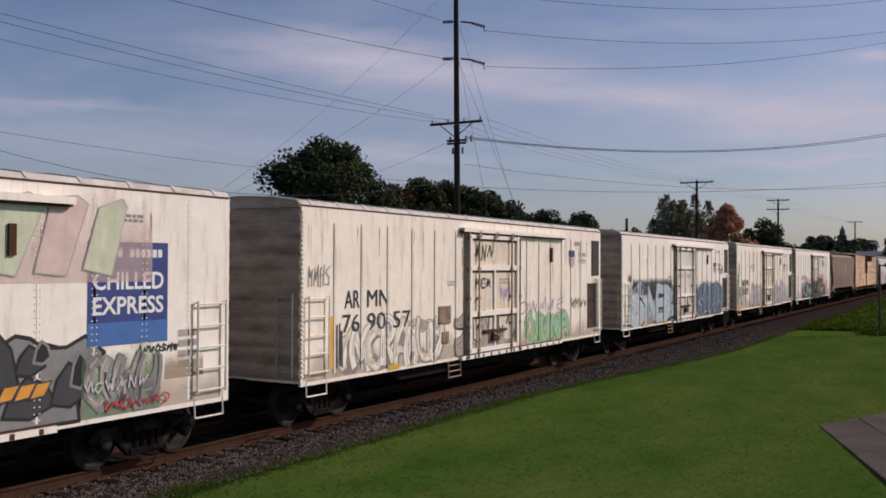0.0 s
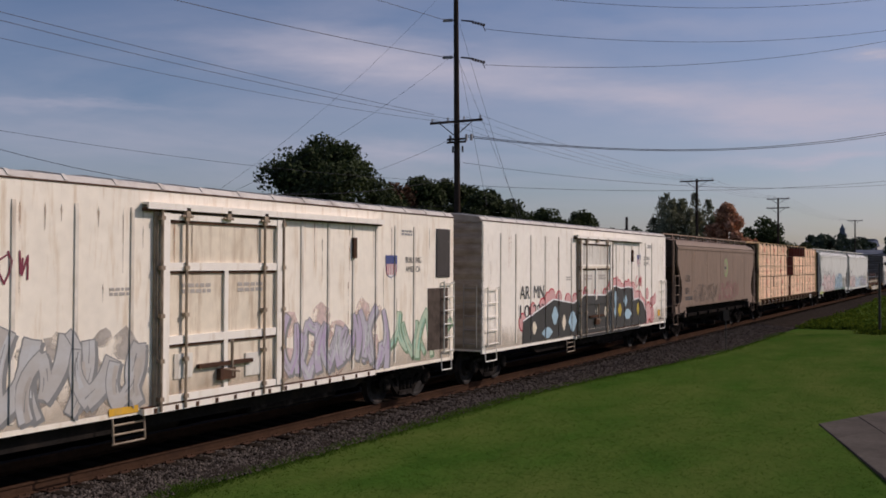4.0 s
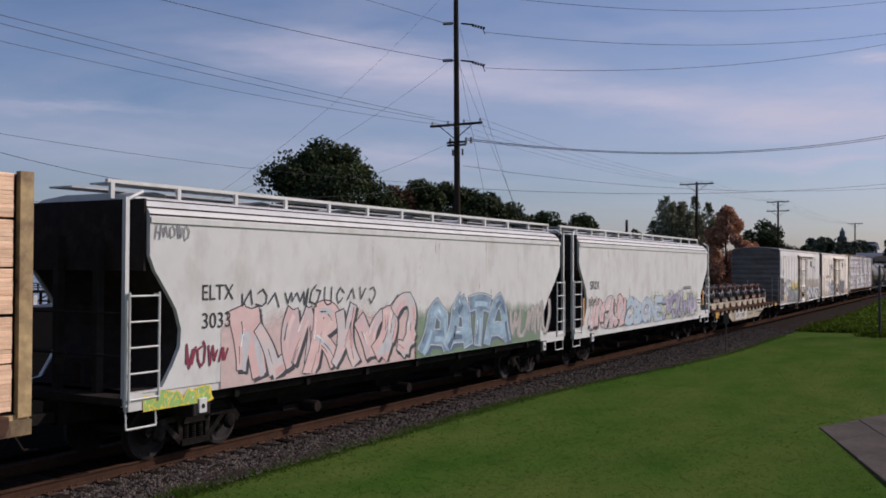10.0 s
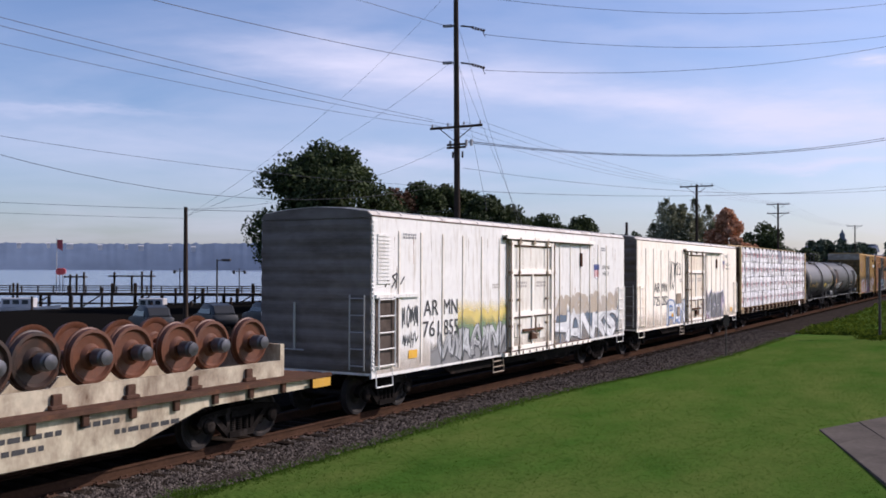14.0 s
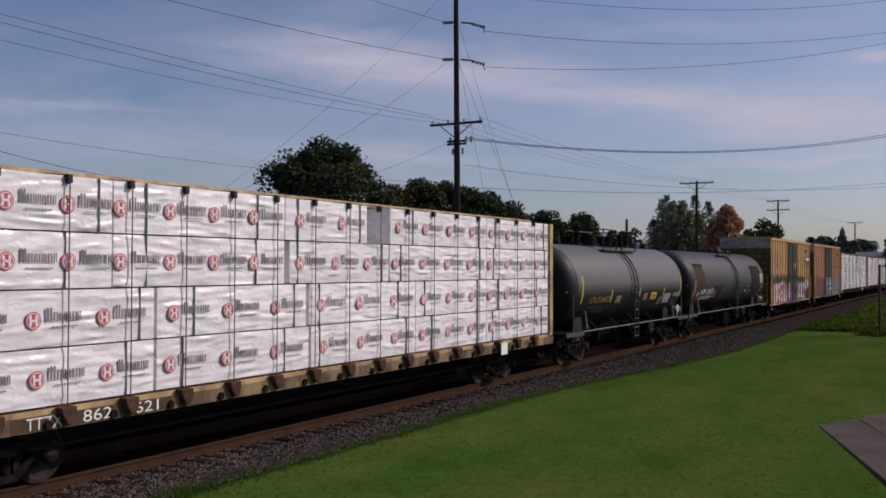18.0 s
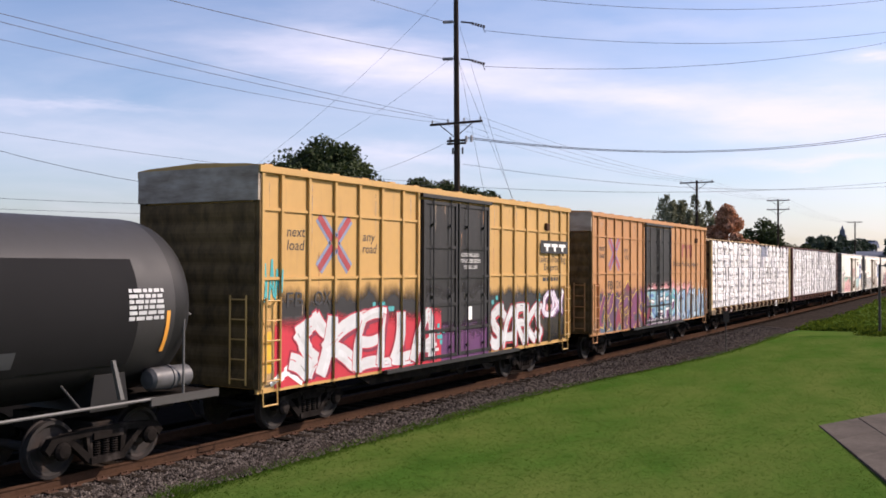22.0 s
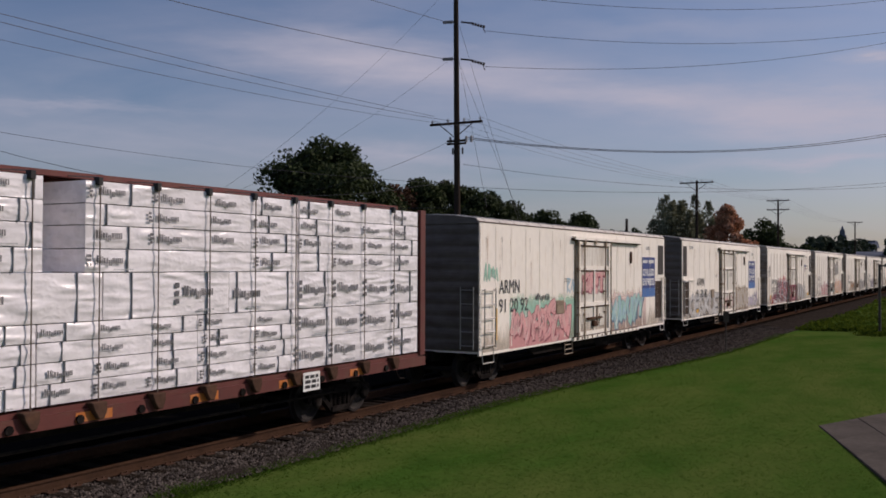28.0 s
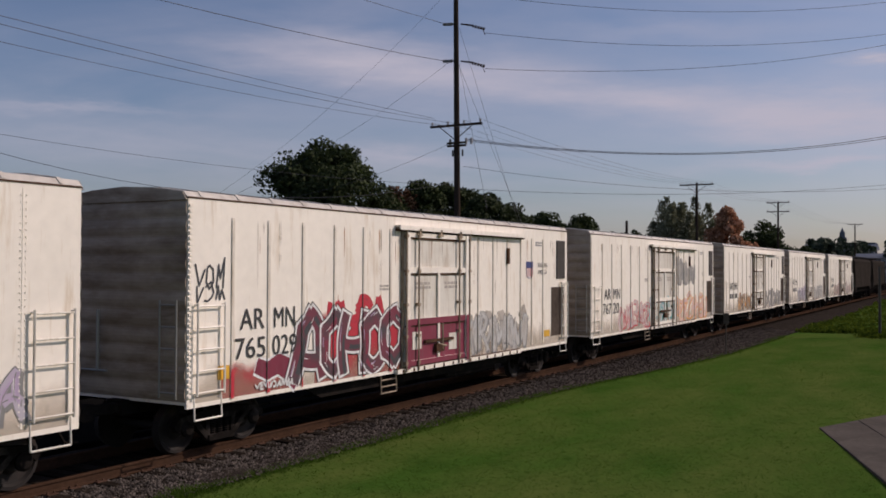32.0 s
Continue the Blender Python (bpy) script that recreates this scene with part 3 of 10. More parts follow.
solid("water", bm, M["water"], "calm blue grey river water", "river", kind="structure")

# wooded hills beyond the water, with an uneven crest
bm = bmesh.new()
ridge = []
for i in range(1201):
    a = radians(-12 + 140 * i / 1200)
    d = 3200
    h = 82 + 9 * noise.noise(Vector((i * 0.01, 2, 0))) + 4 * noise.noise(Vector((i * 0.35, 5, 0))) + 5 * abs(noise.noise(Vector((i * 1.3, 8, 0))))
    if a < radians(16):
        h = 42 + 14 * noise.noise(Vector((i * 0.022, 9, 0)))
    ridge.append([bm.verts.new((d * r * math.cos(a), d * r * math.sin(a), z)) for r, z in ((0.97, -4), (0.98, 38), (1.0, h), (1.08, -4))])
for lo, hi in zip(ridge, ridge[1:]):
    for i in range(3):
        bm.faces.new((lo[i], hi[i], hi[i + 1], lo[i + 1]))
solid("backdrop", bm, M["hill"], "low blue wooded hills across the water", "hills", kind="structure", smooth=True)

# ---------------------------------------------------------------- poles and wires


def tube(bm, pts, r, seg=5):
    for a, b in zip(pts, pts[1:]):
        rod(bm, a, b, r, seg)


def cable(a, b, sag, label="dark overhead power cable", r=0.013, n=14, name="power_cable"):
    a, b = Vector(a), Vector(b)
    bm = bmesh.new()
    pts = [a.lerp(b, i / n) - Vector((0, 0, sag * 4 * (i / n) * (1 - i / n))) for i in range(n + 1)]
    rings = []
    for q in pts:
        side = (b - a).cross(Vector((0, 0, 1))).normalized()
        rings.append([q + side * r * math.cos(k * math.tau / 5) + Vector((0, 0, r * math.sin(k * math.tau / 5))) for k in range(5)])
    loft(bm, rings)
    return solid(name, bm, M["wire"], label, "cable", "overhead cables")


def insulator(parent, at, axis="Z", scale=1.0):
    def make():
        b = bmesh.new()
        prof = []
        for i in range(4):
            prof += [(0.05 * i, 0.035), (0.05 * i + 0.015, 0.07), (0.05 * i + 0.03, 0.035)]
        lathe(b, prof, "Z", 8)
        return mesh_of("insulator", b, M["porcelain"])
    return part("insulator", once("insulator", make), None, parent, at=at)


def utility_pole(x, y, top, arms, lean=(0, 0), label="tall dark wooden utility pole with crossarm and insulators", r=0.17):
    p = thing("utility_pole", label, "utility pole", pose(x, y, -0.5), "utility poles")
    bm = bmesh.new()
    rings = []
    for i in range(9):
        z, w = (top + 0.5) * i / 8, r * (1 - 0.35 * i / 8)
        rings.append([(lean[0] * z + w * math.cos(k * math.tau / 12), lean[1] * z + w * math.sin(k * math.tau / 12), z) for k in range(12)])
    loft(bm, rings)
    part("pole", bm, M["creosote"], p, smooth=True)
    for z, half, pins in arms:
        z += 0.5
        cx, cy = lean[0] * z, lean[1] * z
        bm = bmesh.new()
        box(bm, cx - 0.14, cx - 0.03, cy - half, cy + half, z - 0.06, z + 0.06)
        arm = part("crossarm", bevelled(bm, 0.01), M["creosote"], p)
        bm = bmesh.new()
        for s in (-1, 1):
            rod(bm, (cx - 0.09, cy + s * half * 0.62, z - 0.05), (cx - 0.16, cy, z - half * 0.5), 0.025, 6)
        part("brace", bm, M["creosote"], p)
        for k in range(pins):
            insulator(arm, pose(cx - 0.085, cy - half + 0.12 + (2 * half - 0.24) * k / max(1, pins - 1), z + 0.05))
    return p


pole_a = utility_pole(43.79, 24.0, 18.2, ((10.84, 1.55, 4),), (-0.006, 0.008), r=0.19)
bm = bmesh.new()
for z in (9.9, 9.75):
    box(bm, -0.3, -0.2, -0.55, 0.55, z + 0.45, z + 0.55)
part("lower_arm", bm, M["creosote"], pole_a)
for z in (14.2, 16.15):
    bm = bmesh.new()
    rod(bm, (0.0, -0.1, z + 0.52), (0.22, -0.75, z + 0.42), 0.045, 6)
    for k in range(5):
        u = 0.12 + 0.17 * k
        rod(bm, (0.22 + 0.16 * u, -0.55 - 0.85 * u, z + 0.45 - 0.28 * u), (0.24 + 0.16 * u, -0.63 - 0.85 * u, z + 0.42 - 0.28 * u), 0.075, 8)
    rod(bm, (0.3, -1.22, z + 0.2), (0.33, -1.36, z - 0.12), 0.02, 6)
    part("strain_insulator", bm, M["creosote"], pole_a)
    bm = bmesh.new()
    rod(bm, (-0.1, 0.1, z + 0.52), (-0.2, 0.3, z + 0.53), 0.04, 6)
    rod(bm, (-0.2, 0.3, z + 0.53), (-0.25, 0.82, z + 0.56), 0.085, 8)
    part("strain_insulator", bm, M["porcelain"], pole_a, "grey strain insulator")
for y in (-0.85, -0.55, 0.4):
    bm = bmesh.new()
    rod(bm, (-0.2, y, 10.3), (-0.2, y, 10.62), 0.07, 8)
    part("cutout", bm, M["porcelain"], pole_a, "grey fuse cutout under the arm")
for y in (-0.28, 0.3):
    bm = bmesh.new()
    rod(bm, (-0.1, y, 9.72), (-0.1, y, 10.05), 0.05, 8)
    part("lower_insulator", bm, M["creosote"], pole_a)
utility_pole(91.06, 24.0, 11.6, ((11.4, 1.6, 4),), label="dark wooden utility pole with one crossarm")
utility_pole(131.99, 24.0, 12.35, ((12.2, 1.45, 4), (11.0, 1.45, 4)), label="dark wooden utility pole with two crossarms")
utility_pole(217.1, 24.0, 13.0, ((12.85, 1.5, 2),), label="distant wooden utility pole with one crossarm")
utility_pole(70.65, 24.0, 7.05, (), label="short bare wooden pole", r=0.15)
utility_pole(36.8, 36.4, 6.6, (), (0.0, 0.012), label="short leaning dark wooden pole", r=0.15)

# from the tall pole across the lawn to a pole on the other side of the tracks
ACROSS = Vector((78.0, -6.0, 0.0))
for start, z1, sag, r in (((43.6, 23.0, 17.56), 24.54, 2.0, 0.013), ((44.1, 22.65, 15.63), 22.45, 1.91, 0.013), ((44.1, 22.65, 13.76), 22.53, 1.88, 0.013),
                          ((43.9, 23.6, 10.03), 15.91, 2.26, 0.019), ((43.9, 23.6, 10.11), 16.25, 2.37, 0.019), ((43.9, 23.8, 8.7), 10.79, 1.69, 0.010), ((43.9, 23.8, 7.53), 11.08, 1.15, 0.011)):
    cable(start, ACROSS + Vector((0, 0, z1)), sag, r=r, n=26)
# along the tracks, towards the camera's left
for start, end, sag, r in (((43.5, 24.75, 16.24), (-4, 31, 15.02), 0.02, 0.013), ((43.5, 24.75, 14.27), (-4, 31, 14.29), 0.88, 0.015), ((43.6, 25.4, 11.3), (-4, 25, 10.97), 0.37, 0.010),
                           ((43.6, 24.5, 11.0), (-4, 25, 11.19), 0.72, 0.010), ((43.6, 23.2, 10.6), (-4, 25, 10.59), 0.88, 0.008),
                           ((43.6, 24.2, 7.69), (0, 40, 11.54), 1.27, 0.008), ((43.6, 24.2, 7.89), (0, 40, 18.2), 5.29, 0.011)):
    cable(start, end, sag, r=r, n=26)
# along the tracks, away from the camera
for dy in (1.4, 0.5, -0.5, -1.4):
    cable((43.6, 24.0 + dy, 11.05), (91.0, 24.0 + dy, 11.55), 0.5, r=0.008)
    cable((91.0, 24.0 + dy, 11.55), (132, 24.0 + dy * 0.9, 12.35), 0.4, r=0.008)
    cable((132, 24.0 + dy * 0.9, 12.35), (217, 24.0 + dy, 13.0), 0.9, r=0.008)
cable((36.8, 36.45, 6.45), (43.6, 24.2, 6.42), 0.07, r=0.012)
cable((36.8, 36.45, 6.5), (12.0, 60.0, 8.2), 0.4, r=0.010)
cable((36.8, 36.45, 6.0), (12.0, 60.0, 7.3), 0.3, r=0.008)
# span guys down to the leaning stub, and steep guys to the ground
for z, foot, sag in ((18.37, 6.1, 0.85), (14.45, 6.1, 0.73), (10.05, 6.5, 0.9)):
    cable((43.7, 24.15, z), (36.8, 36.45, foot), sag, "slack steel span guy to a short pole", 0.008, 16, "guy_wire")
for z, foot in ((16.0, (36.3, 17.0, 5.2)), (14.0, (36.6, 16.8, 4.8)), (14.1, (35.3, 18.0, 5.8))):
    cable((43.8, 24.0, z), foot, 0.03, "taut steel guy wire of the tall pole", 0.008, 3, "guy_wire")

# ---------------------------------------------------------------- park lamps and the track marker


def park_lamp(x, y, tall, toward, label="dark bronze park lamp with a flat square head"):
    p = thing("street_lamp", label, "street lamp", pose(x, y, -0.5), "park lamps")
    bm = bmesh.new()
    rod(bm, (0, 0, 0), (0, 0, tall), 0.08, 10, 0.06)
    part("pole", bm, M["lamp_grey"], p, smooth=True)
    bm = bmesh.new()
    rod(bm, (0, 0, 0), (0, 0, 0.12), 0.14, 10)
    part("base", bm, M["lamp_grey"], p)
    t = Vector(toward).normalized()
    bm = bmesh.new()
    rod(bm, (0, 0, tall - 0.1), (t.x * 0.45, t.y * 0.45, tall - 0.04), 0.035, 6)
    part("arm", bm, M["lamp_grey"], p)
    bm = bmesh.new()
    box(bm, 0.35, 1.05, -0.22, 0.22, tall - 0.15, tall + 0.05)
    part("head", bevelled(bm, 0.03), M["lamp_grey"], p, at=pose(0, 0, 0, rz=math.degrees(math.atan2(t.y, t.x))))
    return p


park_lamp(57.3, 5.1, 4.05, (0.5, -0.85))
park_lamp(56.4, 52.5, 4.6, (0.5, -0.85))

mark = thing("track_marker", "thin dark trackside marker post with a small plate", "marker post", pose(42.1, 9.84, -0.36))
bm = bmesh.new()
rod(bm, (0, 0, 0), (0, 0, 1.75), 0.028, 8)
part("post", bm, M["lamp_grey"], mark)
bm = bmesh.new()
box(bm, -0.03, -0.022, -0.14, 0.1, 1.35, 1.82)
part("plate", bm, M["lamp_grey"], mark)

# ---------------------------------------------------------------- trees


def leaf_cloud(mids, rads, per, size, seed):
    """Small leaves on the outside of many round clumps, each leaf turned roughly outwards."""
    g = np.random.default_rng(seed)
    n = len(mids) * per
    c, rad = np.repeat(np.array(mids), per, 0), np.repeat(np.array(rads), per)[:, None]
    d = g.normal(size=(n, 3)) + (0, 0, 0.25)
    d /= np.linalg.norm(d, axis=1)[:, None]
    p = c + d * rad * (0.62 + 0.5 * g.random((n, 1)))
    axis = d * 0.9 + g.normal(size=(n, 3)) * 0.75
    axis /= np.linalg.norm(axis, axis=1)[:, None]
    u = np.cross(axis, g.normal(size=(n, 3)))
    u /= np.linalg.norm(u, axis=1)[:, None]
    v = np.cross(axis, u)
    s = size * g.uniform(0.6, 1.3, (n, 1))
    u, v = u * s, v * s * g.uniform(0.5, 0.85, (n, 1))
    verts = np.stack((p - u, p - v * 0.8, p + u, p + v), 1).reshape(-1, 3)
    me = bpy.data.meshes.new("crown")
    me.from_pydata(verts.tolist(), [], np.arange(4 * n).reshape(-1, 4).tolist())
    return me


def tree(x, y, height, spread, lo, hi, seed, low=0.22, lobes=46, leaves=170, leaf=0.30, label="broad dark green deciduous tree", spire=0.0, trunk_r=0.32, squash=1.0):
    """A tapered trunk with limbs under a crown of leafy clumps with gaps between them."""
    r = random.Random(seed)
    t = thing("tree", label, "tree", pose(x, y, -0.5), "trees behind the tracks")
    mid = height * (low + (1 - low) * 0.5)
    half = height * (1 - low) * 0.5
    bm = bmesh.new()
    top = height * (low + 0.25)
    rod(bm, (0, 0, 0), (0.1, 0.05, top * 0.5), trunk_r, 10, trunk_r * 0.75)
    rod(bm, (0.1, 0.05, top * 0.5), (0.0, 0.2, height * 0.7), trunk_r * 0.75, 8, trunk_r * 0.2)
    for i in range(11):
        a, z0 = i * 2.4 + r.random(), height * (low * 0.75 + 0.3 * r.random())
        end = (math.cos(a) * spread * 0.62, math.sin(a) * spread * 0.62, z0 + height * r.uniform(0.12, 0.3))
        rod(bm, (0.05, 0.05, z0), end, trunk_r * 0.36, 6, trunk_r * 0.08)
    part("trunk", bm, M["bark"], t, "grey brown trunk and limbs", smooth=True)
    mids, rads = [], []
    for i in range(lobes):
        z = r.uniform(-1, 1)
        a = i * 2.39996
        ring = math.sqrt(max(0.0, 1 - z * z)) * (1 - spire * max(0, z))
        shell = r.choice((r.uniform(0.62, 0.9), r.uniform(0.3, 0.7)))
        mids.append((math.cos(a) * ring * spread * shell, math.sin(a) * ring * spread * shell, mid + z * half * 0.86 * squash))
        rads.append(spread * r.uniform(0.15, 0.3) * (1 - 0.45 * spire * max(0, z)))
    me = leaf_cloud(mids, rads, leaves, leaf, seed)
    key = "leaves %.3f %.3f" % (lo[0], hi[1])
    if key not in M:
        M[key] = island_tint(key, lo, hi, 0.75, 0.18)
    me.materials.append(M[key])
    part("crown", me, None, t, "leafy crown with gaps")
    return t


def poplars(x, y, spread, low, high, count, seed):
    """A clump of slim upright poplars, each a spindle of small leaves round a thin stem."""
    r = random.Random(seed)
    for i in range(count):
        a, d = i * 2.4, spread * math.sqrt((i + 0.5) / count)
        h = r.uniform(low, high) * (1 - 0.18 * d / spread)
        t = thing("tree", "slim upright grey green poplar", "tree", pose(x + d * math.cos(a), y + d * math.sin(a), -0.5), "poplar clump")
        bm = bmesh.new()
        rod(bm, (0, 0, 0), (0.05, 0, h * 0.95), 0.11, 6, 0.02)
        part("trunk", bm, M["bark"], t)
        verts, faces = [], []
        for j in range(900):
            u = r.random() ** 0.85
            rad = (0.45 + 1.7 * math.sin(math.pi * min(1.0, 0.12 + 0.9 * u))) * r.uniform(0.15, 1.0)
            b = r.random() * math.tau
            p = Vector((rad * math.cos(b), rad * math.sin(b), h * (0.12 + 0.88 * u)))
            s = r.uniform(0.12, 0.28)
            e = Vector((r.gauss(0, 0.5), r.gauss(0, 0.5), r.gauss(0.6, 0.6))).normalized() * s * 1.5
            v = e.orthogonal().normalized() * s * 0.6
            n = len(verts)
            verts += [p - e, p - v, p + e, p + v]
            faces.append((n, n + 1, n + 2, n + 3))
        me = bpy.data.meshes.new("crown")
        me.from_pydata(verts, [], faces)
        if "poplar leaves" not in M:
            M["poplar leaves"] = island_tint("poplar leaves", (0.09, 0.10, 0.055), (0.24, 0.24, 0.14), 0.75, 0.25)
        me.materials.append(M["poplar leaves"])
        part("crown", me, None, t, "sparse upright crown")


DARK_LO, DARK_HI = (0.018, 0.030, 0.010), (0.060, 0.080, 0.024)
tree(72.9, 54.3, 15.1, 7.2, DARK_LO, DARK_HI, 1, 0.09, 130, 420, 0.19)
tree(81.9, 52.6, 12.0, 3.8, (0.04, 0.025, 0.010), (0.12, 0.055, 0.028), 2, 0.12, 70, 260, 0.19, "deciduous tree with some reddish autumn leaves")
tree(84.5, 51.0, 12.4, 4.6, DARK_LO, DARK_HI, 3, 0.12, 90, 300, 0.19)
tree(88.0, 49.2, 12.8, 4.4, DARK_LO, DARK_HI, 4, 0.12, 90, 300, 0.19)
tree(82.0, 41.5, 10.9, 4.2, DARK_LO, (0.05, 0.066, 0.02), 5, 0.12, 90, 300, 0.18)
tree(100.5, 47.6, 10.2, 3.6, DARK_LO, DARK_HI, 6, 0.12, 60, 240, 0.2)
tree(109.5, 47.8, 10.8, 4.0, DARK_LO, DARK_HI, 7, 0.14, 60, 240, 0.2)
tree(114.0, 44.8, 10.4, 4.4, DARK_LO, DARK_HI, 8, 0.14, 60, 240, 0.2)
tree(121.0, 43.0, 9.0, 3.2, DARK_LO, DARK_HI, 9, 0.12, 40, 200, 0.2)
poplars(147.0, 41.0, 5.2, 13.0, 17.4, 18, 41)
tree(134.5, 31.3, 12.5, 4.0, (0.30, 0.16, 0.09), (0.66, 0.34, 0.19), 11, 0.05, 60, 240, 0.24, "tree in orange autumn leaf", 0.5)
tree(155.0, 30.4, 10.9, 4.8, DARK_LO, DARK_HI, 12, 0.08, 50, 220, 0.24)
tree(136.0, 45.0, 11.0, 2.2, (0.03, 0.05, 0.024), (0.09, 0.11, 0.05), 13, 0.1, 20, 70, 0.22, "slim sparse young tree", 0.6, 0.12)
tree(180.0, 28.5, 7.8, 3.4, DARK_LO, DARK_HI, 14, 0.1, 30, 120, 0.3)
for i, (x, y, h) in enumerate(((330, 41, 13.5), (345, 48, 14), (360, 40, 13), (372, 55, 15), (390, 40, 14), (300, 20, 13.5), (315, 15.5, 14), (330, 22, 13), (290, 40, 12))):
    tree(x, y, h, 6.5, (0.03, 0.045, 0.03), (0.075, 0.095, 0.06), 20 + i, 0.05, 24, 60, 0.7, "distant hazy dark green tree")

# ---------------------------------------------------------------- distant works and a pier
works = thing("mill", "distant grey mill with a tower and low sheds", "building", pose(484, 59, -0.5))
bm = bmesh.new()
box(bm, -1.7, 1.7, -1.7, 1.7, 0, 19)
box(bm, -1.1, 1.1, -1.1, 1.1, 19, 21.5)
rod(bm, (0, 0, 21.5), (0, 0, 23.5), 0.9, 8, 0.1)
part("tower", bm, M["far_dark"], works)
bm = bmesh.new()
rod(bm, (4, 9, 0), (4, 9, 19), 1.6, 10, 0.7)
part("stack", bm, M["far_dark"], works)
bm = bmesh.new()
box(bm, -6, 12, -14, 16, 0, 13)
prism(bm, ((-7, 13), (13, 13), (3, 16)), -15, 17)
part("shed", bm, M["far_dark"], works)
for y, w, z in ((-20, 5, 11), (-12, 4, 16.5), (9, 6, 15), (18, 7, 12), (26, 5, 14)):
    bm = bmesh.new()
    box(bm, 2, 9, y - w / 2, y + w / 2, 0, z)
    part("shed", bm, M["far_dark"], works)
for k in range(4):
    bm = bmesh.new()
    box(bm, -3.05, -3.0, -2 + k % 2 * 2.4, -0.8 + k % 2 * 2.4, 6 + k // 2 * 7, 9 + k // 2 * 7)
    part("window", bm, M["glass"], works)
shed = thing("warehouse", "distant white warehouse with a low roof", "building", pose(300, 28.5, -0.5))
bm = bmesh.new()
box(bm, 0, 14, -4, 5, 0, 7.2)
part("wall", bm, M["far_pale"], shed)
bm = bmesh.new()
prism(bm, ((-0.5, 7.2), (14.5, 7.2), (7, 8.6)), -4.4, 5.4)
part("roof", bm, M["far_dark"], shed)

for k, (deg, z, w) in enumerate(((44.3, 74, 14), (45.6, 76, 10), (47.2, 75, 16), (48.0, 78, 9), (49.4, 76, 12), (51.0, 78, 18), (52.1, 80, 10), (53.6, 79, 12))):
    bm = bmesh.new()
    box(bm, -4, 4, -w / 2, w / 2, -10, 4)
    prism(bm, ((-5, 4), (5, 4), (0, 7)), -w / 2 - 1, w / 2 + 1)
    solid("house", bm, M["far_pale"], "distant pale house on the wooded ridge", "house", "houses on the ridge", at=pose(3070 * math.cos(radians(deg)), 3070 * math.sin(radians(deg)), z - 8, rz=deg))

pier = thing("pier", "long dark timber pier with railings over the water", "pier", pose(62, 101, 0, rz=-60.35))
bm = bmesh.new()
box(bm, -26, 48, -1.2, 1.2, 0.42, 0.7)
part("deck", bm, M["creosote"], pier)
rp = random.Random(12)
for i in range(44):
    u = -25 + i * 1.66 + rp.uniform(-0.25, 0.25)
    bm = bmesh.new()
    rod(bm, (u, 0.9 if i % 2 else -0.9, -3.2), (u, 0.9 if i % 2 else -0.9, rp.choice((0.42, 0.42, 1.3, 1.75))), rp.uniform(0.12, 0.2), 8)
    part("pile", bm, M["creosote"], pier)
    bm = bmesh.new()
    box(bm, u + 0.5, u + 0.62, -1.2, -1.08, 0.68, 1.5)
    part("railing_post", bm, M["creosote"], pier)
for z in (0.95, 1.2, 1.42):
    bm = bmesh.new()
    box(bm, -26, 48, -1.24, -1.16, z, z + 0.1)
    part("rail", bm, M["creosote"], pier)
for z in (-0.5, -1.0):
    bm = bmesh.new()
    box(bm, -26, 48, -1.15, -0.95, z, z + 0.18)
    part("brace", bm, M["creosote"], pier)
for k in range(12):
    bm = bmesh.new()
    rod(bm, (-20 + k * 5.4, -1.0, -1.1), (-17.6 + k * 5.4, -1.0, 0.4), 0.08, 6)
    part("brace", bm, M["creosote"], pier)


def on_pier(u, v, z):
    a = radians(-60.35)
    return pose(62 + u * math.cos(a) - v * math.sin(a), 101 + u * math.sin(a) + v * math.cos(a), z, rz=-60.35)


dock = thing("floating_dock", "low grey floating dock with short piles below the pier", "dock", on_pier(0, -4.5, -1.75))
bm = bmesh.new()
box(bm, -20, 46, -0.8, 0.8, 0.0, 0.42)
part("deck", bm, M["far_dark"], dock)
for k in range(16):
    bm = bmesh.new()
    rod(bm, (-18 + k * 4.1, -0.9, -1.5), (-18 + k * 4.1, -0.9, rp.uniform(1.0, 2.3)), 0.14, 8)
    part("pile", bm, M["creosote"], dock)
for u, long in ((4.0, 8.0), (13.0, 7.5), (27.0, 6.0)):
    boat = thing("boat", "small white moored cabin boat", "boat", on_pier(u, -2.6, -1.75), "moored boats")
    bm = bmesh.new()
    loft(bm, [[(-long / 2, y, 0.9) for y in (-0.9, 0.9)] + [(-long / 2, y, 0.0) for y in (0.6, -0.6)], [(long * 0.2, y, 1.0) for y in (-1.0, 1.0)] + [(long * 0.2, y, 0.0) for y in (0.7, -0.7)], [(long / 2, y, 1.25) for y in (-0.05, 0.05)] + [(long / 2 - 0.5, y, 0.1) for y in (0.04, -0.04)]])
    part("hull", bm, M["far_pale"], boat)
    bm = bmesh.new()
    box(bm, -long * 0.32, long * 0.12, -0.75, 0.75, 0.9, 1.95)
    part("cabin", bevelled(bm, 0.08), M["far_pale"], boat)
    for k in range(3):
        bm = bmesh.new()
        box(bm, -long * 0.28 + k * long * 0.13, -long * 0.19 + k * long * 0.13, -0.77, -0.74, 1.3, 1.75)
        part("window", bm, M["glass"], boat)
flag = thing("flagpole", "white flagpole with a small red flag on the pier", "flagpole", on_pier(15.1, 0, 0.7))
bm = bmesh.new()
rod(bm, (0, 0, 0), (0, 0, 5.95), 0.07, 8, 0.04)
part("pole", bm, M["far_pale"], flag)
bm = bmesh.new()
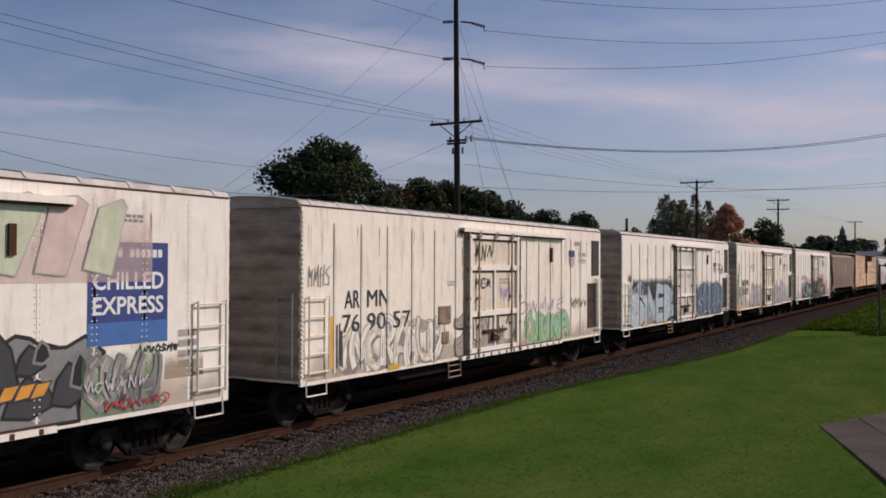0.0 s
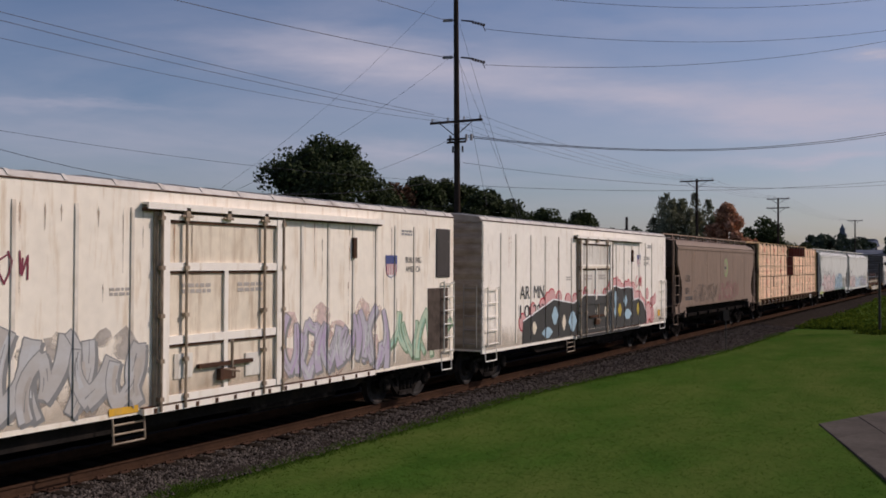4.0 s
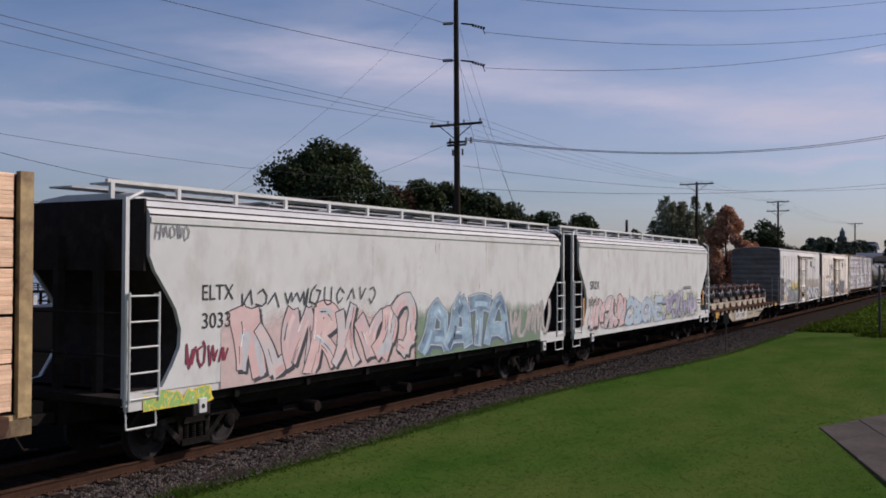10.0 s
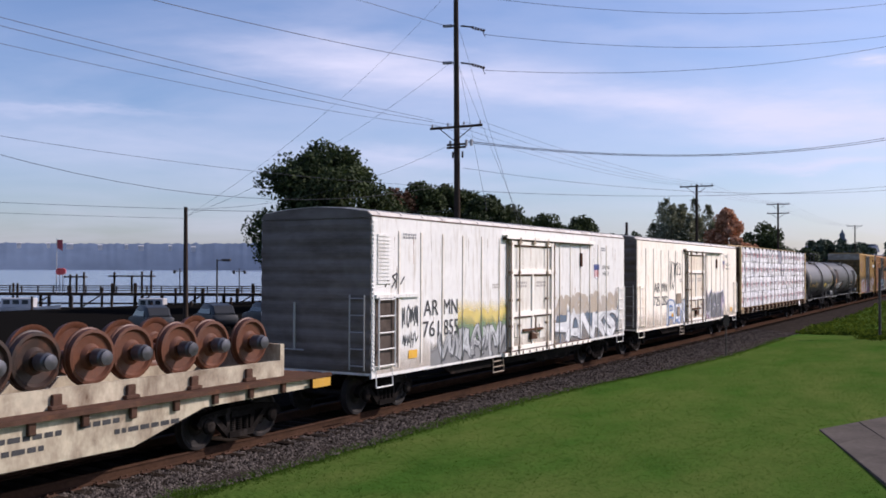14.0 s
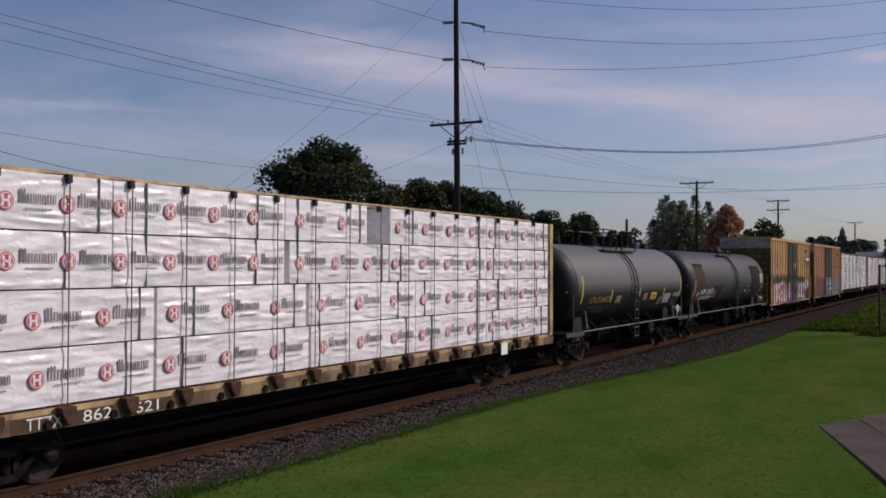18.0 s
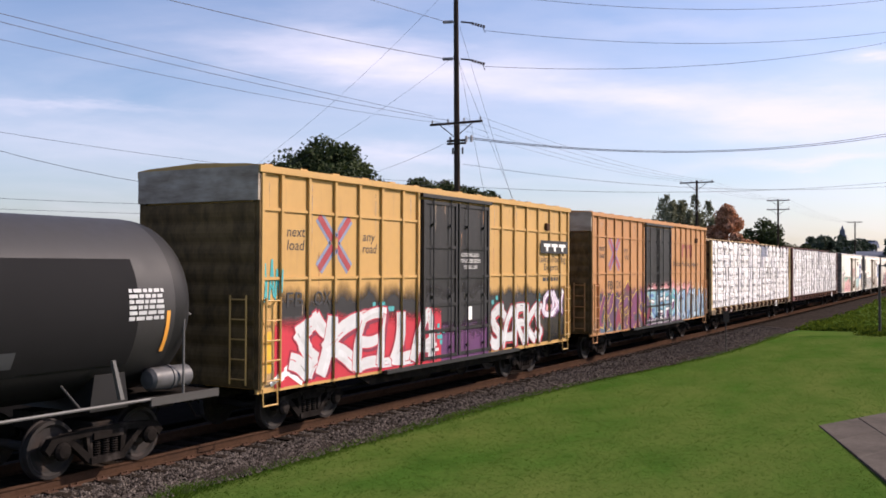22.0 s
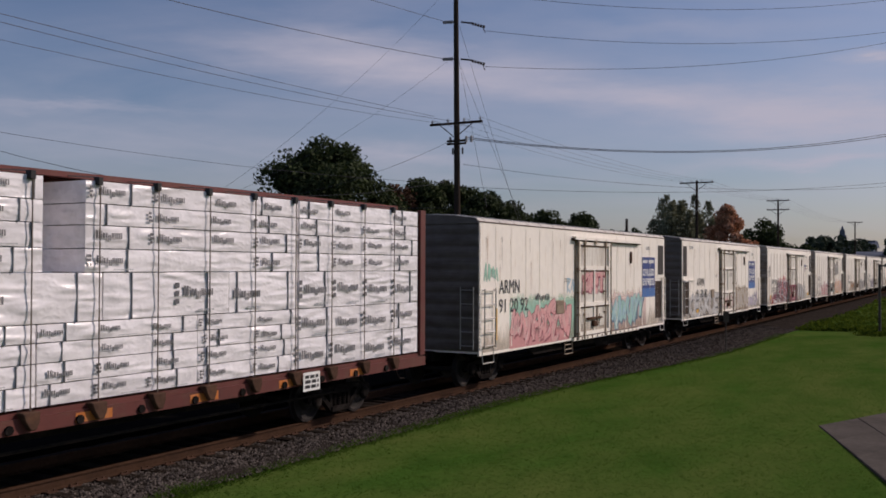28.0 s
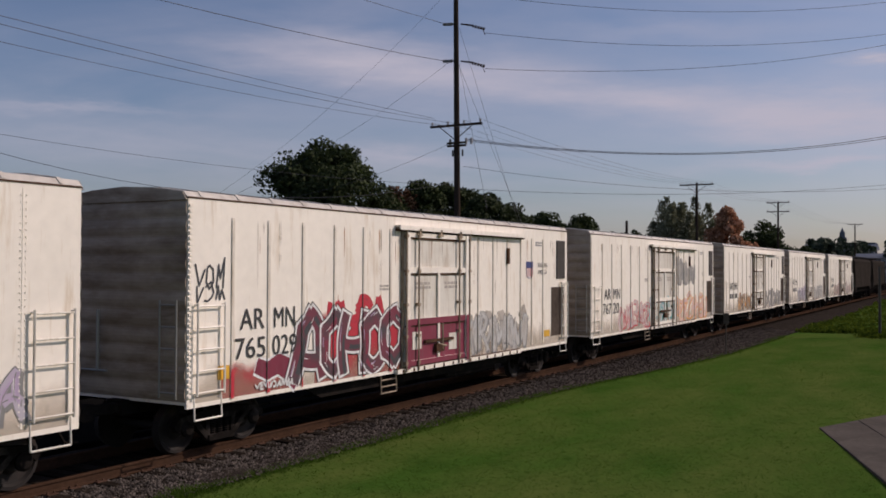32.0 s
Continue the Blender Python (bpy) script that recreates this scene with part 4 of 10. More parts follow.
loft(bm, [[(0.05 + u, 0.03 * math.sin(7 * u), z) for z in (5.75, 4.85 - 0.5 * u)] + [(0.05 + u, 0.03 * math.sin(7 * u) + 0.01, z) for z in (4.85 - 0.5 * u, 5.75)] for u in (0.0, 0.2, 0.4, 0.6)])
part("flag", bm, paint((0.4, 0.06, 0.07)), flag)
for u0, u1, z, posts in ((16.0, 18.3, 2.5, (16.6, 17.3, 18.1)), (20.9, 25.7, 2.6, (21.4, 23.3, 24.4, 25.4))):
    frame_ = thing("timber_frame", "dark timber landing frame on the pier", "timber frame", on_pier(u0, 0, 0.7), "landing frames")
    bm = bmesh.new()
    box(bm, 0, u1 - u0, -0.5, 0.5, z - 0.85, z - 0.7)
    part("beam", bm, M["creosote"], frame_)
    for q in posts:
        bm = bmesh.new()
        rod(bm, (q - u0, 0, 0), (q - u0, 0, z - 0.7 + rp.uniform(0.0, 0.6)), 0.12, 8)
        part("post", bm, M["creosote"], frame_)
for k in (15.7, 16.05):
    ring = thing("life_ring_post", "red and white life ring on a short post", "life ring", on_pier(k, -0.6, 0.7), "life rings")
    bm = bmesh.new()
    rod(bm, (0, 0, 0), (0, 0, 2.4), 0.05, 6)
    part("post", bm, M["far_pale"], ring)
    bm = bmesh.new()
    lathe(bm, ((-0.08, 0.22), (-0.12, 0.3), (-0.08, 0.38), (0.0, 0.38), (0.0, 0.22)), "Y", 14, (0, -0.08, 2.3))
    part("ring", bm, paint((0.6, 0.08, 0.08)), ring)
for u in (28.3, 34.8):
    twin = thing("street_lamp", "slim grey twin-headed lamp on the pier", "street lamp", on_pier(u, 0.8, 0.7), "pier lamps")
    bm = bmesh.new()
    rod(bm, (0, 0, 0), (0, 0, 2.7), 0.06, 8)
    part("pole", bm, M["lamp_grey"], twin)
    for sgn in (-1, 1):
        bm = bmesh.new()
        rod(bm, (0, 0, 2.3), (sgn * 0.55, 0, 2.45), 0.04, 6)
        lathe(bm, ((2.1, 0.05), (2.2, 0.16), (2.45, 0.16), (2.5, 0.05)), "Z", 8, (sgn * 0.6, 0, 0))
        part("head", bm, M["lamp_grey"], twin)


def parked_car(x, y, turn, color, label):
    c = thing("car", label, "car", pose(x, y, -0.46, rz=turn), "parked cars")
    body = M.get("car " + label) or surface("car " + label, color, 0.45, 0.0, grain=2, vary=0.04, bump=0)
    rows = []
    for x, half, low, high in ((-2.28, 0.6, 0.45, 0.72), (-2.15, 0.82, 0.28, 0.92), (-1.2, 0.9, 0.22, 0.98), (0.9, 0.9, 0.22, 0.95), (1.75, 0.86, 0.26, 0.84), (2.2, 0.7, 0.34, 0.68), (2.3, 0.5, 0.45, 0.6)):
        rows.append([(x, -half, low), (x, half, low), (x, half + 0.03, (low + high) / 2), (x, half, high - 0.05), (x, half * 0.85, high), (x, -half * 0.85, high), (x, -half, high - 0.05), (x, -half - 0.03, (low + high) / 2)])
    bm = bmesh.new()
    loft(bm, rows)
    part("body", bm, body, c, smooth=True)
    bm = bmesh.new()
    loft(bm, [[(x, -half, 0.9), (x, half, 0.9), (x, half * 0.93, high - 0.12), (x, half * 0.8, high), (x, -half * 0.8, high), (x, -half * 0.93, high - 0.12)] for x, half, high in ((-2.0, 0.74, 1.05), (-1.6, 0.76, 1.5), (-0.8, 0.78, 1.62), (0.2, 0.78, 1.58), (0.75, 0.76, 1.35), (1.15, 0.74, 1.05))])
    part("roof", bm, body, c, smooth=True)
    for s in (-1, 1):
        bm = bmesh.new()
        loft(bm, [[(-1.55, s * 0.80, 0.98), (0.9, s * 0.80, 0.96), (0.3, s * 0.69, 1.38), (-1.2, s * 0.69, 1.38)], [(-1.55, s * 0.83, 0.98), (0.9, s * 0.83, 0.96), (0.3, s * 0.71, 1.38), (-1.2, s * 0.71, 1.38)]])
        part("window", bm, M["glass"], c)
        for wx in (-1.35, 1.4):
            def wheel():
                b = bmesh.new()
                lathe(b, ((-0.1, 0.2), (-0.1, 0.32), (0.1, 0.32), (0.1, 0.2)), "Y", 14)
                return mesh_of("wheel", b, M["black"])
            part("wheel", once("car wheel", wheel), None, c, at=pose(wx, s * 0.8, 0.32))


for i, (x, y, col, lab) in enumerate(((46.5, 43.5, (0.04, 0.045, 0.05), "dark grey car parked on the lot"), (50.5, 42.6, (0.05, 0.06, 0.08), "dark car parked on the lot"), (55.0, 41.0, (0.14, 0.02, 0.018), "red car parked on the lot"), (61.5, 43.0, (0.09, 0.09, 0.095), "grey car parked on the lot"), (67.0, 41.5, (0.05, 0.05, 0.05), "black car parked on the lot"), (73.0, 37.5, (0.3, 0.05, 0.04), "dark red car parked on the lot"), (42.0, 44.5, (0.05, 0.055, 0.06), "dull grey car parked on the lot"))):
    parked_car(x, y, 62 + 4 * (i % 3), tuple(0.4 * v for v in col), lab)

# ---------------------------------------------------------------- the train: shared running gear
HALF = 1.6
MOVERS, AXLES = [], []


def sideframe_mesh():
    b = bmesh.new()
    for s in (-1,):
        y0, y1 = s * 1.0 - 0.07, s * 1.0 + 0.07
        prism(b, ((-1.2, 0.52), (-1.08, 0.67), (-0.42, 0.74), (0.42, 0.74), (1.08, 0.67), (1.2, 0.52), (1.12, 0.42), (0.98, 0.58), (0.76, 0.6), (0.4, 0.62), (-0.4, 0.62), (-0.76, 0.6), (-0.98, 0.58), (-1.12, 0.42)), y0, y1)
        for m in (-1, 1):
            prism(b, tuple((m * x, z) for x, z in ((0.80, 0.60), (0.66, 0.60), (0.22, 0.22), (0.34, 0.16))), y0 + 0.01, y1 - 0.01)
            prism(b, tuple((m * x, z) for x, z in ((0.42, 0.66), (0.30, 0.66), (0.28, 0.26), (0.36, 0.26))), y0 + 0.02, y1 - 0.02)
            lathe(b, ((s * 1.0 - 0.06, 0.15), (s * 1.0 + s * 0.1, 0.15), (s * 1.0 + s * 0.14, 0.10), (s * 1.0 + s * 0.15, 0.03)), "Y", 12, (m * 0.89, 0, 0.46))
        prism(b, ((-0.34, 0.16), (0.34, 0.16), (0.34, 0.27), (-0.34, 0.27)), y0 - 0.02, y1 + 0.02)
    return mesh_of("sideframe", b, M["truck"])


def spring_mesh():
    b = bmesh.new()
    for s in (-1,):
        for x in (-0.18, 0.0, 0.18):
            prof = []
            for k in range(7):
                prof += [(0.27 + k * 0.04, 0.075), (0.285 + k * 0.04, 0.055)]
            lathe(b, prof, "Z", 10, (x, s * 1.0, 0))
        box(b, -0.3, 0.3, s * 1.0 - 0.1, s * 1.0 + 0.1, 0.55, 0.66)
    return mesh_of("spring_nest", b, M["truck"])


def bolster_mesh():
    b = bmesh.new()
    box(b, -0.22, 0.22, -0.95, 0.95, 0.5, 0.8)
    for m in (-1, 1):
        box(b, m * 0.45 - 0.06, m * 0.45 + 0.06, -0.9, 0.9, 0.34, 0.48)
    return mesh_of("bolster", bevelled(b, 0.02), M["underframe"])


def axle_mesh(material="wheel"):
    b = bmesh.new()
    rod(b, (0, -0.95, 0), (0, 0.95, 0), 0.075, 12)
    for s in (-1, 1):
        prof = ((0.69, 0.09), (0.69, 0.16), (0.725, 0.2), (0.72, 0.37), (0.695, 0.40), (0.69, 0.487), (0.715, 0.482), (0.725, 0.462), (0.825, 0.455), (0.83, 0.40), (0.78, 0.36), (0.77, 0.22), (0.83, 0.16), (0.83, 0.09))
        lathe(b, [(s * p, r) for p, r in prof], "Y", 28)
        for k in range(3):
            a = k * math.tau / 3
            rod(b, (0.05 * math.cos(a), s * 0.92, 0.05 * math.sin(a)), (0.05 * math.cos(a), s * 0.96, 0.05 * math.sin(a)), 0.018, 6)
    return mesh_of("axle", b, M[material], True)


def coupler_mesh():
    b = bmesh.new()
    box(b, -0.5, 0.25, -0.09, 0.09, 0.76, 0.94)
    prism(b, ((-0.5, 0.70), (-0.5, 1.0), (-0.72, 1.0), (-0.8, 0.9), (-0.8, 0.74), (-0.72, 0.7)), -0.17, 0.1)
    rod(b, (-0.62, 0.1, 0.7), (-0.62, 0.1, 1.0), 0.06, 8)
    rod(b, (-0.35, 0.25, 0.8), (-0.55, 0.3, 0.45), 0.025, 6)
    rod(b, (-0.55, 0.3, 0.45), (-0.85, 0.26, 0.42), 0.025, 6)
    return mesh_of("coupler", bevelled(b, 0.01), M["underframe"])


def truck(parent, x):
    t = new("truck")
    t.parent, t.matrix_basis = parent, pose(x, 0, 0)
    tagged(t, "dusty four-wheel freight truck")
    part("sideframe", once("sideframe", sideframe_mesh), None, t)
    part("sideframe", once("sideframe", sideframe_mesh), None, t, at=pose(0, 0, 0, rz=180))
    part("spring_nest", once("springs", spring_mesh), None, t)
    part("spring_nest", once("springs", spring_mesh), None, t, at=pose(0, 0, 0, rz=180))
    part("bolster", once("bolster", bolster_mesh), None, t)
    for k, dx in enumerate((-0.89, 0.89)):
        AXLES.append((k, part("axle", once("axle", axle_mesh), None, t, at=pose(dx, 0, 0.458))))
    return t


def car(name, x0, length, label, category="railway car", inset=2.0):
    """A car's Empty on the rails at its first end, with two trucks and couplers."""
    c = thing(name, label, category, pose(x0, TRACK_Y, 0), "cars of the freight train")
    truck(c, inset), truck(c, length - inset)
    part("coupler", once("coupler", coupler_mesh), None, c, at=pose(-0.25, 0, 0))
    part("coupler", once("coupler", coupler_mesh), None, c, at=pose(length + 0.25, 0, 0, rz=180))
    MOVERS.append(c)
    return c


def underframe(c, length, z, key, gear=True):
    def make():
        b = bmesh.new()
        box(b, -0.15, length + 0.15, -0.2, 0.2, 0.72, z)
        for k in range(9):
            x = 0.6 + (length - 1.2) * k / 8
            box(b, x - 0.06, x + 0.06, -HALF + 0.12, HALF - 0.12, z - 0.16, z - 0.01)
        for s in (-1, 1):
            box(b, 0.1, length - 0.1, s * (HALF - 0.25) - 0.05, s * (HALF - 0.25) + 0.05, z - 0.14, z - 0.02)
            if gear:
                prism(b, ((3.6, z - 0.14), (length - 3.6, z - 0.14), (length - 4.1, z - 0.36), (4.1, z - 0.36)), s * (HALF - 0.25) - 0.04, s * (HALF - 0.25) + 0.04)
        return mesh_of("underframe", b, M["underframe"])
    part("underframe", once("underframe" + key, make), None, c)
    if gear:
        def brake():
            b = bmesh.new()
            rod(b, (length * 0.42, -0.85, 0.62), (length * 0.42 + 0.9, -0.85, 0.62), 0.2, 12)
            box(b, length * 0.55, length * 0.55 + 0.35, -1.0, -0.6, 0.5, 0.85)
            rod(b, (2.8, -1.1, 0.66), (length - 2.8, -1.1, 0.66), 0.025, 6)
            rod(b, (2.6, -0.4, 0.5), (length * 0.4, -0.7, 0.6), 0.02, 6)
            return mesh_of("brake_gear", b, M["underframe"], True)
        part("brake_gear", once("brake" + key, brake), None, c)


def ladder(c, x0, x1, z0, z1, rungs, material, y=-HALF - 0.075, stirrup=True, label=""):
    """Two stiles and rungs standing off the side, with a stirrup step below."""
    b = bmesh.new()
    for x in (x0, x1):
        rod(b, (x, y, z0), (x, y, z1), 0.022, 6)
        for z in (z0 + 0.04, z1 - 0.04):
            rod(b, (x, y, z), (x, y + 0.12, z), 0.018, 6)
    for k in range(rungs):
        z = z0 + 0.06 + (z1 - z0 - 0.12) * k / (rungs - 1)
        rod(b, (x0, y, z), (x1, y, z), 0.017, 6)
    lad = part("ladder", b, material, c, label)
    if stirrup:
        b = bmesh.new()
        for x in (x0, x1):
            rod(b, (x, y + 0.08, z0), (x, y + 0.06, z0 - 0.42), 0.016, 6)
        rod(b, (x0, y + 0.06, z0 - 0.42), (x1, y + 0.06, z0 - 0.42), 0.018, 6)
        part("stirrup", b, material, c)
    return lad


# ---------------------------------------------------------------- lettering and sprayed paint


def wrap(bm, ribs):
    """Folds a flat decal out over the ribs (start, end, depth) of the side that it is painted on."""
    for a, b, depth in ribs:
        for x in (a, b):
            bmesh.ops.bisect_plane(bm, geom=bm.verts[:] + bm.edges[:] + bm.faces[:], plane_co=(x, 0, 0), plane_no=(1, 0, 0))
        inside = [f for f in bm.faces if a < f.calc_center_median().x < b]
        if inside:
            made = bmesh.ops.split(bm, geom=inside)["geom"]
            for v in {v for f in made if isinstance(f, bmesh.types.BMFace) for v in f.verts}:
                v.co.y -= depth


def decal(c, name, bm, material, ribs=(), label=""):
    if ribs:
        wrap(bm, ribs)
    me = bpy.data.meshes.new(name)
    bm.normal_update()
    for f in bm.faces:
        if f.normal.y > 0:
            f.normal_flip()
    bm.to_mesh(me)
    bm.free()
    me.materials.append(material)
    return part(name, me, None, c, label)


def letters(c, body, x, z, size, material, y=-HALF - 0.006, width=None, bold=0.0, lean=0.0, name="lettering", ribs=()):
    """Words in the built-in font, set flat on the near side of a car; width: stretched to it."""
    cu = bpy.data.curves.new("words", "FONT")
    cu.body, cu.size, cu.offset, cu.shear = body, size, bold, lean
    cu.resolution_u = 3
    tmp = new("words", cu)
    me = bpy.data.meshes.new_from_object(tmp)
    bpy.data.objects.remove(tmp)
    b = bmesh.new()
    b.from_mesh(me)
    bpy.data.meshes.remove(me)
    xs = [v.co.x for v in b.verts]
    k = width / (max(xs) - min(xs)) if width else 1.0
    lo = min(xs)
    for v in b.verts:
        v.co = Vector((x + (v.co.x - lo) * k, y, z + v.co.y))
    return decal(c, name, b, material, ribs)


def plate(c, name, x0, x1, z0, z1, material, y=-HALF - 0.005, ribs=(), label=""):
    b = bmesh.new()
    b.faces.new([b.verts.new(p) for p in ((x0, y, z0), (x1, y, z0), (x1, y, z1), (x0, y, z1))])
    return decal(c, name, b, material, ribs, label)


def bars(c, x0, x1, z0, z1, lines, material, seed=1, y=-HALF - 0.006, name="lettering", ribs=()):
    """Small print that cannot be read, or a brand: rows of plain bars."""
    r, b = random.Random(seed), bmesh.new()
    h = (z1 - z0) / lines
    for k in range(lines):
        x = x0
        while x < x1 - 0.02:
            w = min(x1 - x, r.uniform(0.3, 0.9) * h * 2.2)
            z = z1 - (k + 1) * h
            b.faces.new([b.verts.new(p) for p in ((x, y, z + h * 0.15), (x + w, y, z + h * 0.15), (x + w, y, z + h * 0.8), (x, y, z + h * 0.8))])
            x += w + h * 0.35
    return decal(c, name, b, material, ribs)


def disc(b, p, w, y):
    y -= 0.00003 * len(b.faces)
    b.faces.new([b.verts.new((p[0] + w * math.cos(k * math.tau / 12), y, p[1] + w * math.sin(k * math.tau / 12))) for k in range(12)])


def band(b, pts, w, y):
    """A smooth band along pts of (x, z), each band a hair over the last."""
    y -= 0.00003 * len(b.faces)
    last = None
    for i, p in enumerate(pts):
        q0, q1 = Vector(pts[max(0, i - 1)]), Vector(pts[min(len(pts) - 1, i + 1)])
        d = (q1 - q0).normalized()
        pair = [b.verts.new((p[0] - d.y * s, y, p[1] + d.x * s)) for s in (-w, w)]
        if last:
            b.faces.new((last[0], pair[0], pair[1], last[1]))
        last = pair


def ribbon(b, pts, w, y):
    """A sprayed stroke with round joints."""
    for p, q in zip(pts, pts[1:]):
        band(b, (p, q), w, y)
        disc(b, p, w, y)
    disc(b, pts[-1], w, y)


SHAPES = (((0, 0), (0.4, 1), (0.85, 0), (0.6, 0.4), (0.25, 0.4)), ((0.85, 0.85), (0.35, 1), (0.05, 0.75), (0.75, 0.4), (0.7, 0.05), (0.05, 0.08)),
          ((0.5, 1), (0.1, 0.75), (0.1, 0.25), (0.5, 0), (0.85, 0.3), (0.85, 0.75), (0.5, 1)), ((0.1, 0), (0.1, 1), (0.75, 0.8), (0.2, 0.5), (0.85, 0.05)),
          ((0.8, 0.95), (0.1, 0.9), (0.15, 0.5), (0.65, 0.5), (0.15, 0.48), (0.1, 0.05), (0.85, 0.05)), ((0.05, 1), (0.15, 0.1), (0.5, 0), (0.8, 0.15), (0.85, 1)),
          ((0.05, 0), (0.1, 1), (0.45, 0.4), (0.8, 1), (0.85, 0)), ((0.1, 0), (0.1, 1), (0.75, 0.05), (0.8, 1)),
          ((0.85, 0.8), (0.5, 1), (0.1, 0.7), (0.1, 0.3), (0.5, 0), (0.85, 0.2)), ((0.1, 1), (0.1, 0), (0.1, 0.5), (0.8, 0.5), (0.8, 1), (0.8, 0)))


def letter_form(r):
    """A made-up angular or curling form in a unit square, that spells nothing."""
    if r.random() < 0.45:
        pts = [(px + r.uniform(-0.12, 0.12), pz + r.uniform(-0.1, 0.1)) for px, pz in r.choice(SHAPES)]
        return pts if r.random() < 0.5 else [(0.9 - px, pz) for px, pz in pts]
    n, low = r.randint(3, 6), r.random() < 0.5
    pts = []
    for i in range(n):
        pts.append((0.9 * i / (n - 1) + r.uniform(-0.16, 0.16), r.uniform(-0.02, 0.3) if low else r.uniform(0.65, 1.06)))
        low = not low
    return pts


def stroke(b, pts, w0, w1, grow, y):
    """A flat-ended tapered stroke along pts, wider by grow all round."""
    n, last = len(pts) - 1, None
    for i, p in enumerate(pts):
        q0, q1 = Vector(pts[max(0, i - 1)]), Vector(pts[min(n, i + 1)])
        d = (q1 - q0).normalized() if (q1 - q0).length > 1e-6 else Vector((1, 0))
        w = w0 + (w1 - w0) * i / n + grow
        e = Vector(p) + d * ((-grow - w0 * 0.4) if i == 0 else (grow + w1 * 0.4) if i == n else 0.0)
        pair = [b.verts.new((e.x - d.y * s, y, e.y + d.x * s)) for s in (-w, w)]
        if last:
            b.faces.new((last[0], pair[0], pair[1], last[1]))
        last = pair


# letter skeletons on a grid of five by five: points as two digits, strokes parted by a bar
GLYPHS = dict(A="00 13 24 33 40|11 31", B="00 04 33 02|02 41 00", C="43 24 03 01 20 41", D="00 04 33 31 00", E="44 04 00 40|02 32", H="00 04|40 44|02 42",
              K="00 04|44 02 40", L="04 00 40", M="00 04 22 44 40", N="00 04 40 44", O="24 03 01 20 41 43 24", P="00 04 34 42 02", R="00 04 34 42 02|12 40",
              S="43 24 03 12 31 20 01", T="04 44|24 20", U="04 01 20 41 44", W="04 10 22 30 44", X="00 44|04 40")


def glyph(ch, r, jitter=0.04):
    """The strokes of a letter in a unit square."""
    return [[(int(p[0]) / 4 * 0.92 + r.uniform(-jitter, jitter), int(p[1]) / 4 + r.uniform(-jitter, jitter)) for p in run.split()] for run in GLYPHS[ch].split("|")]


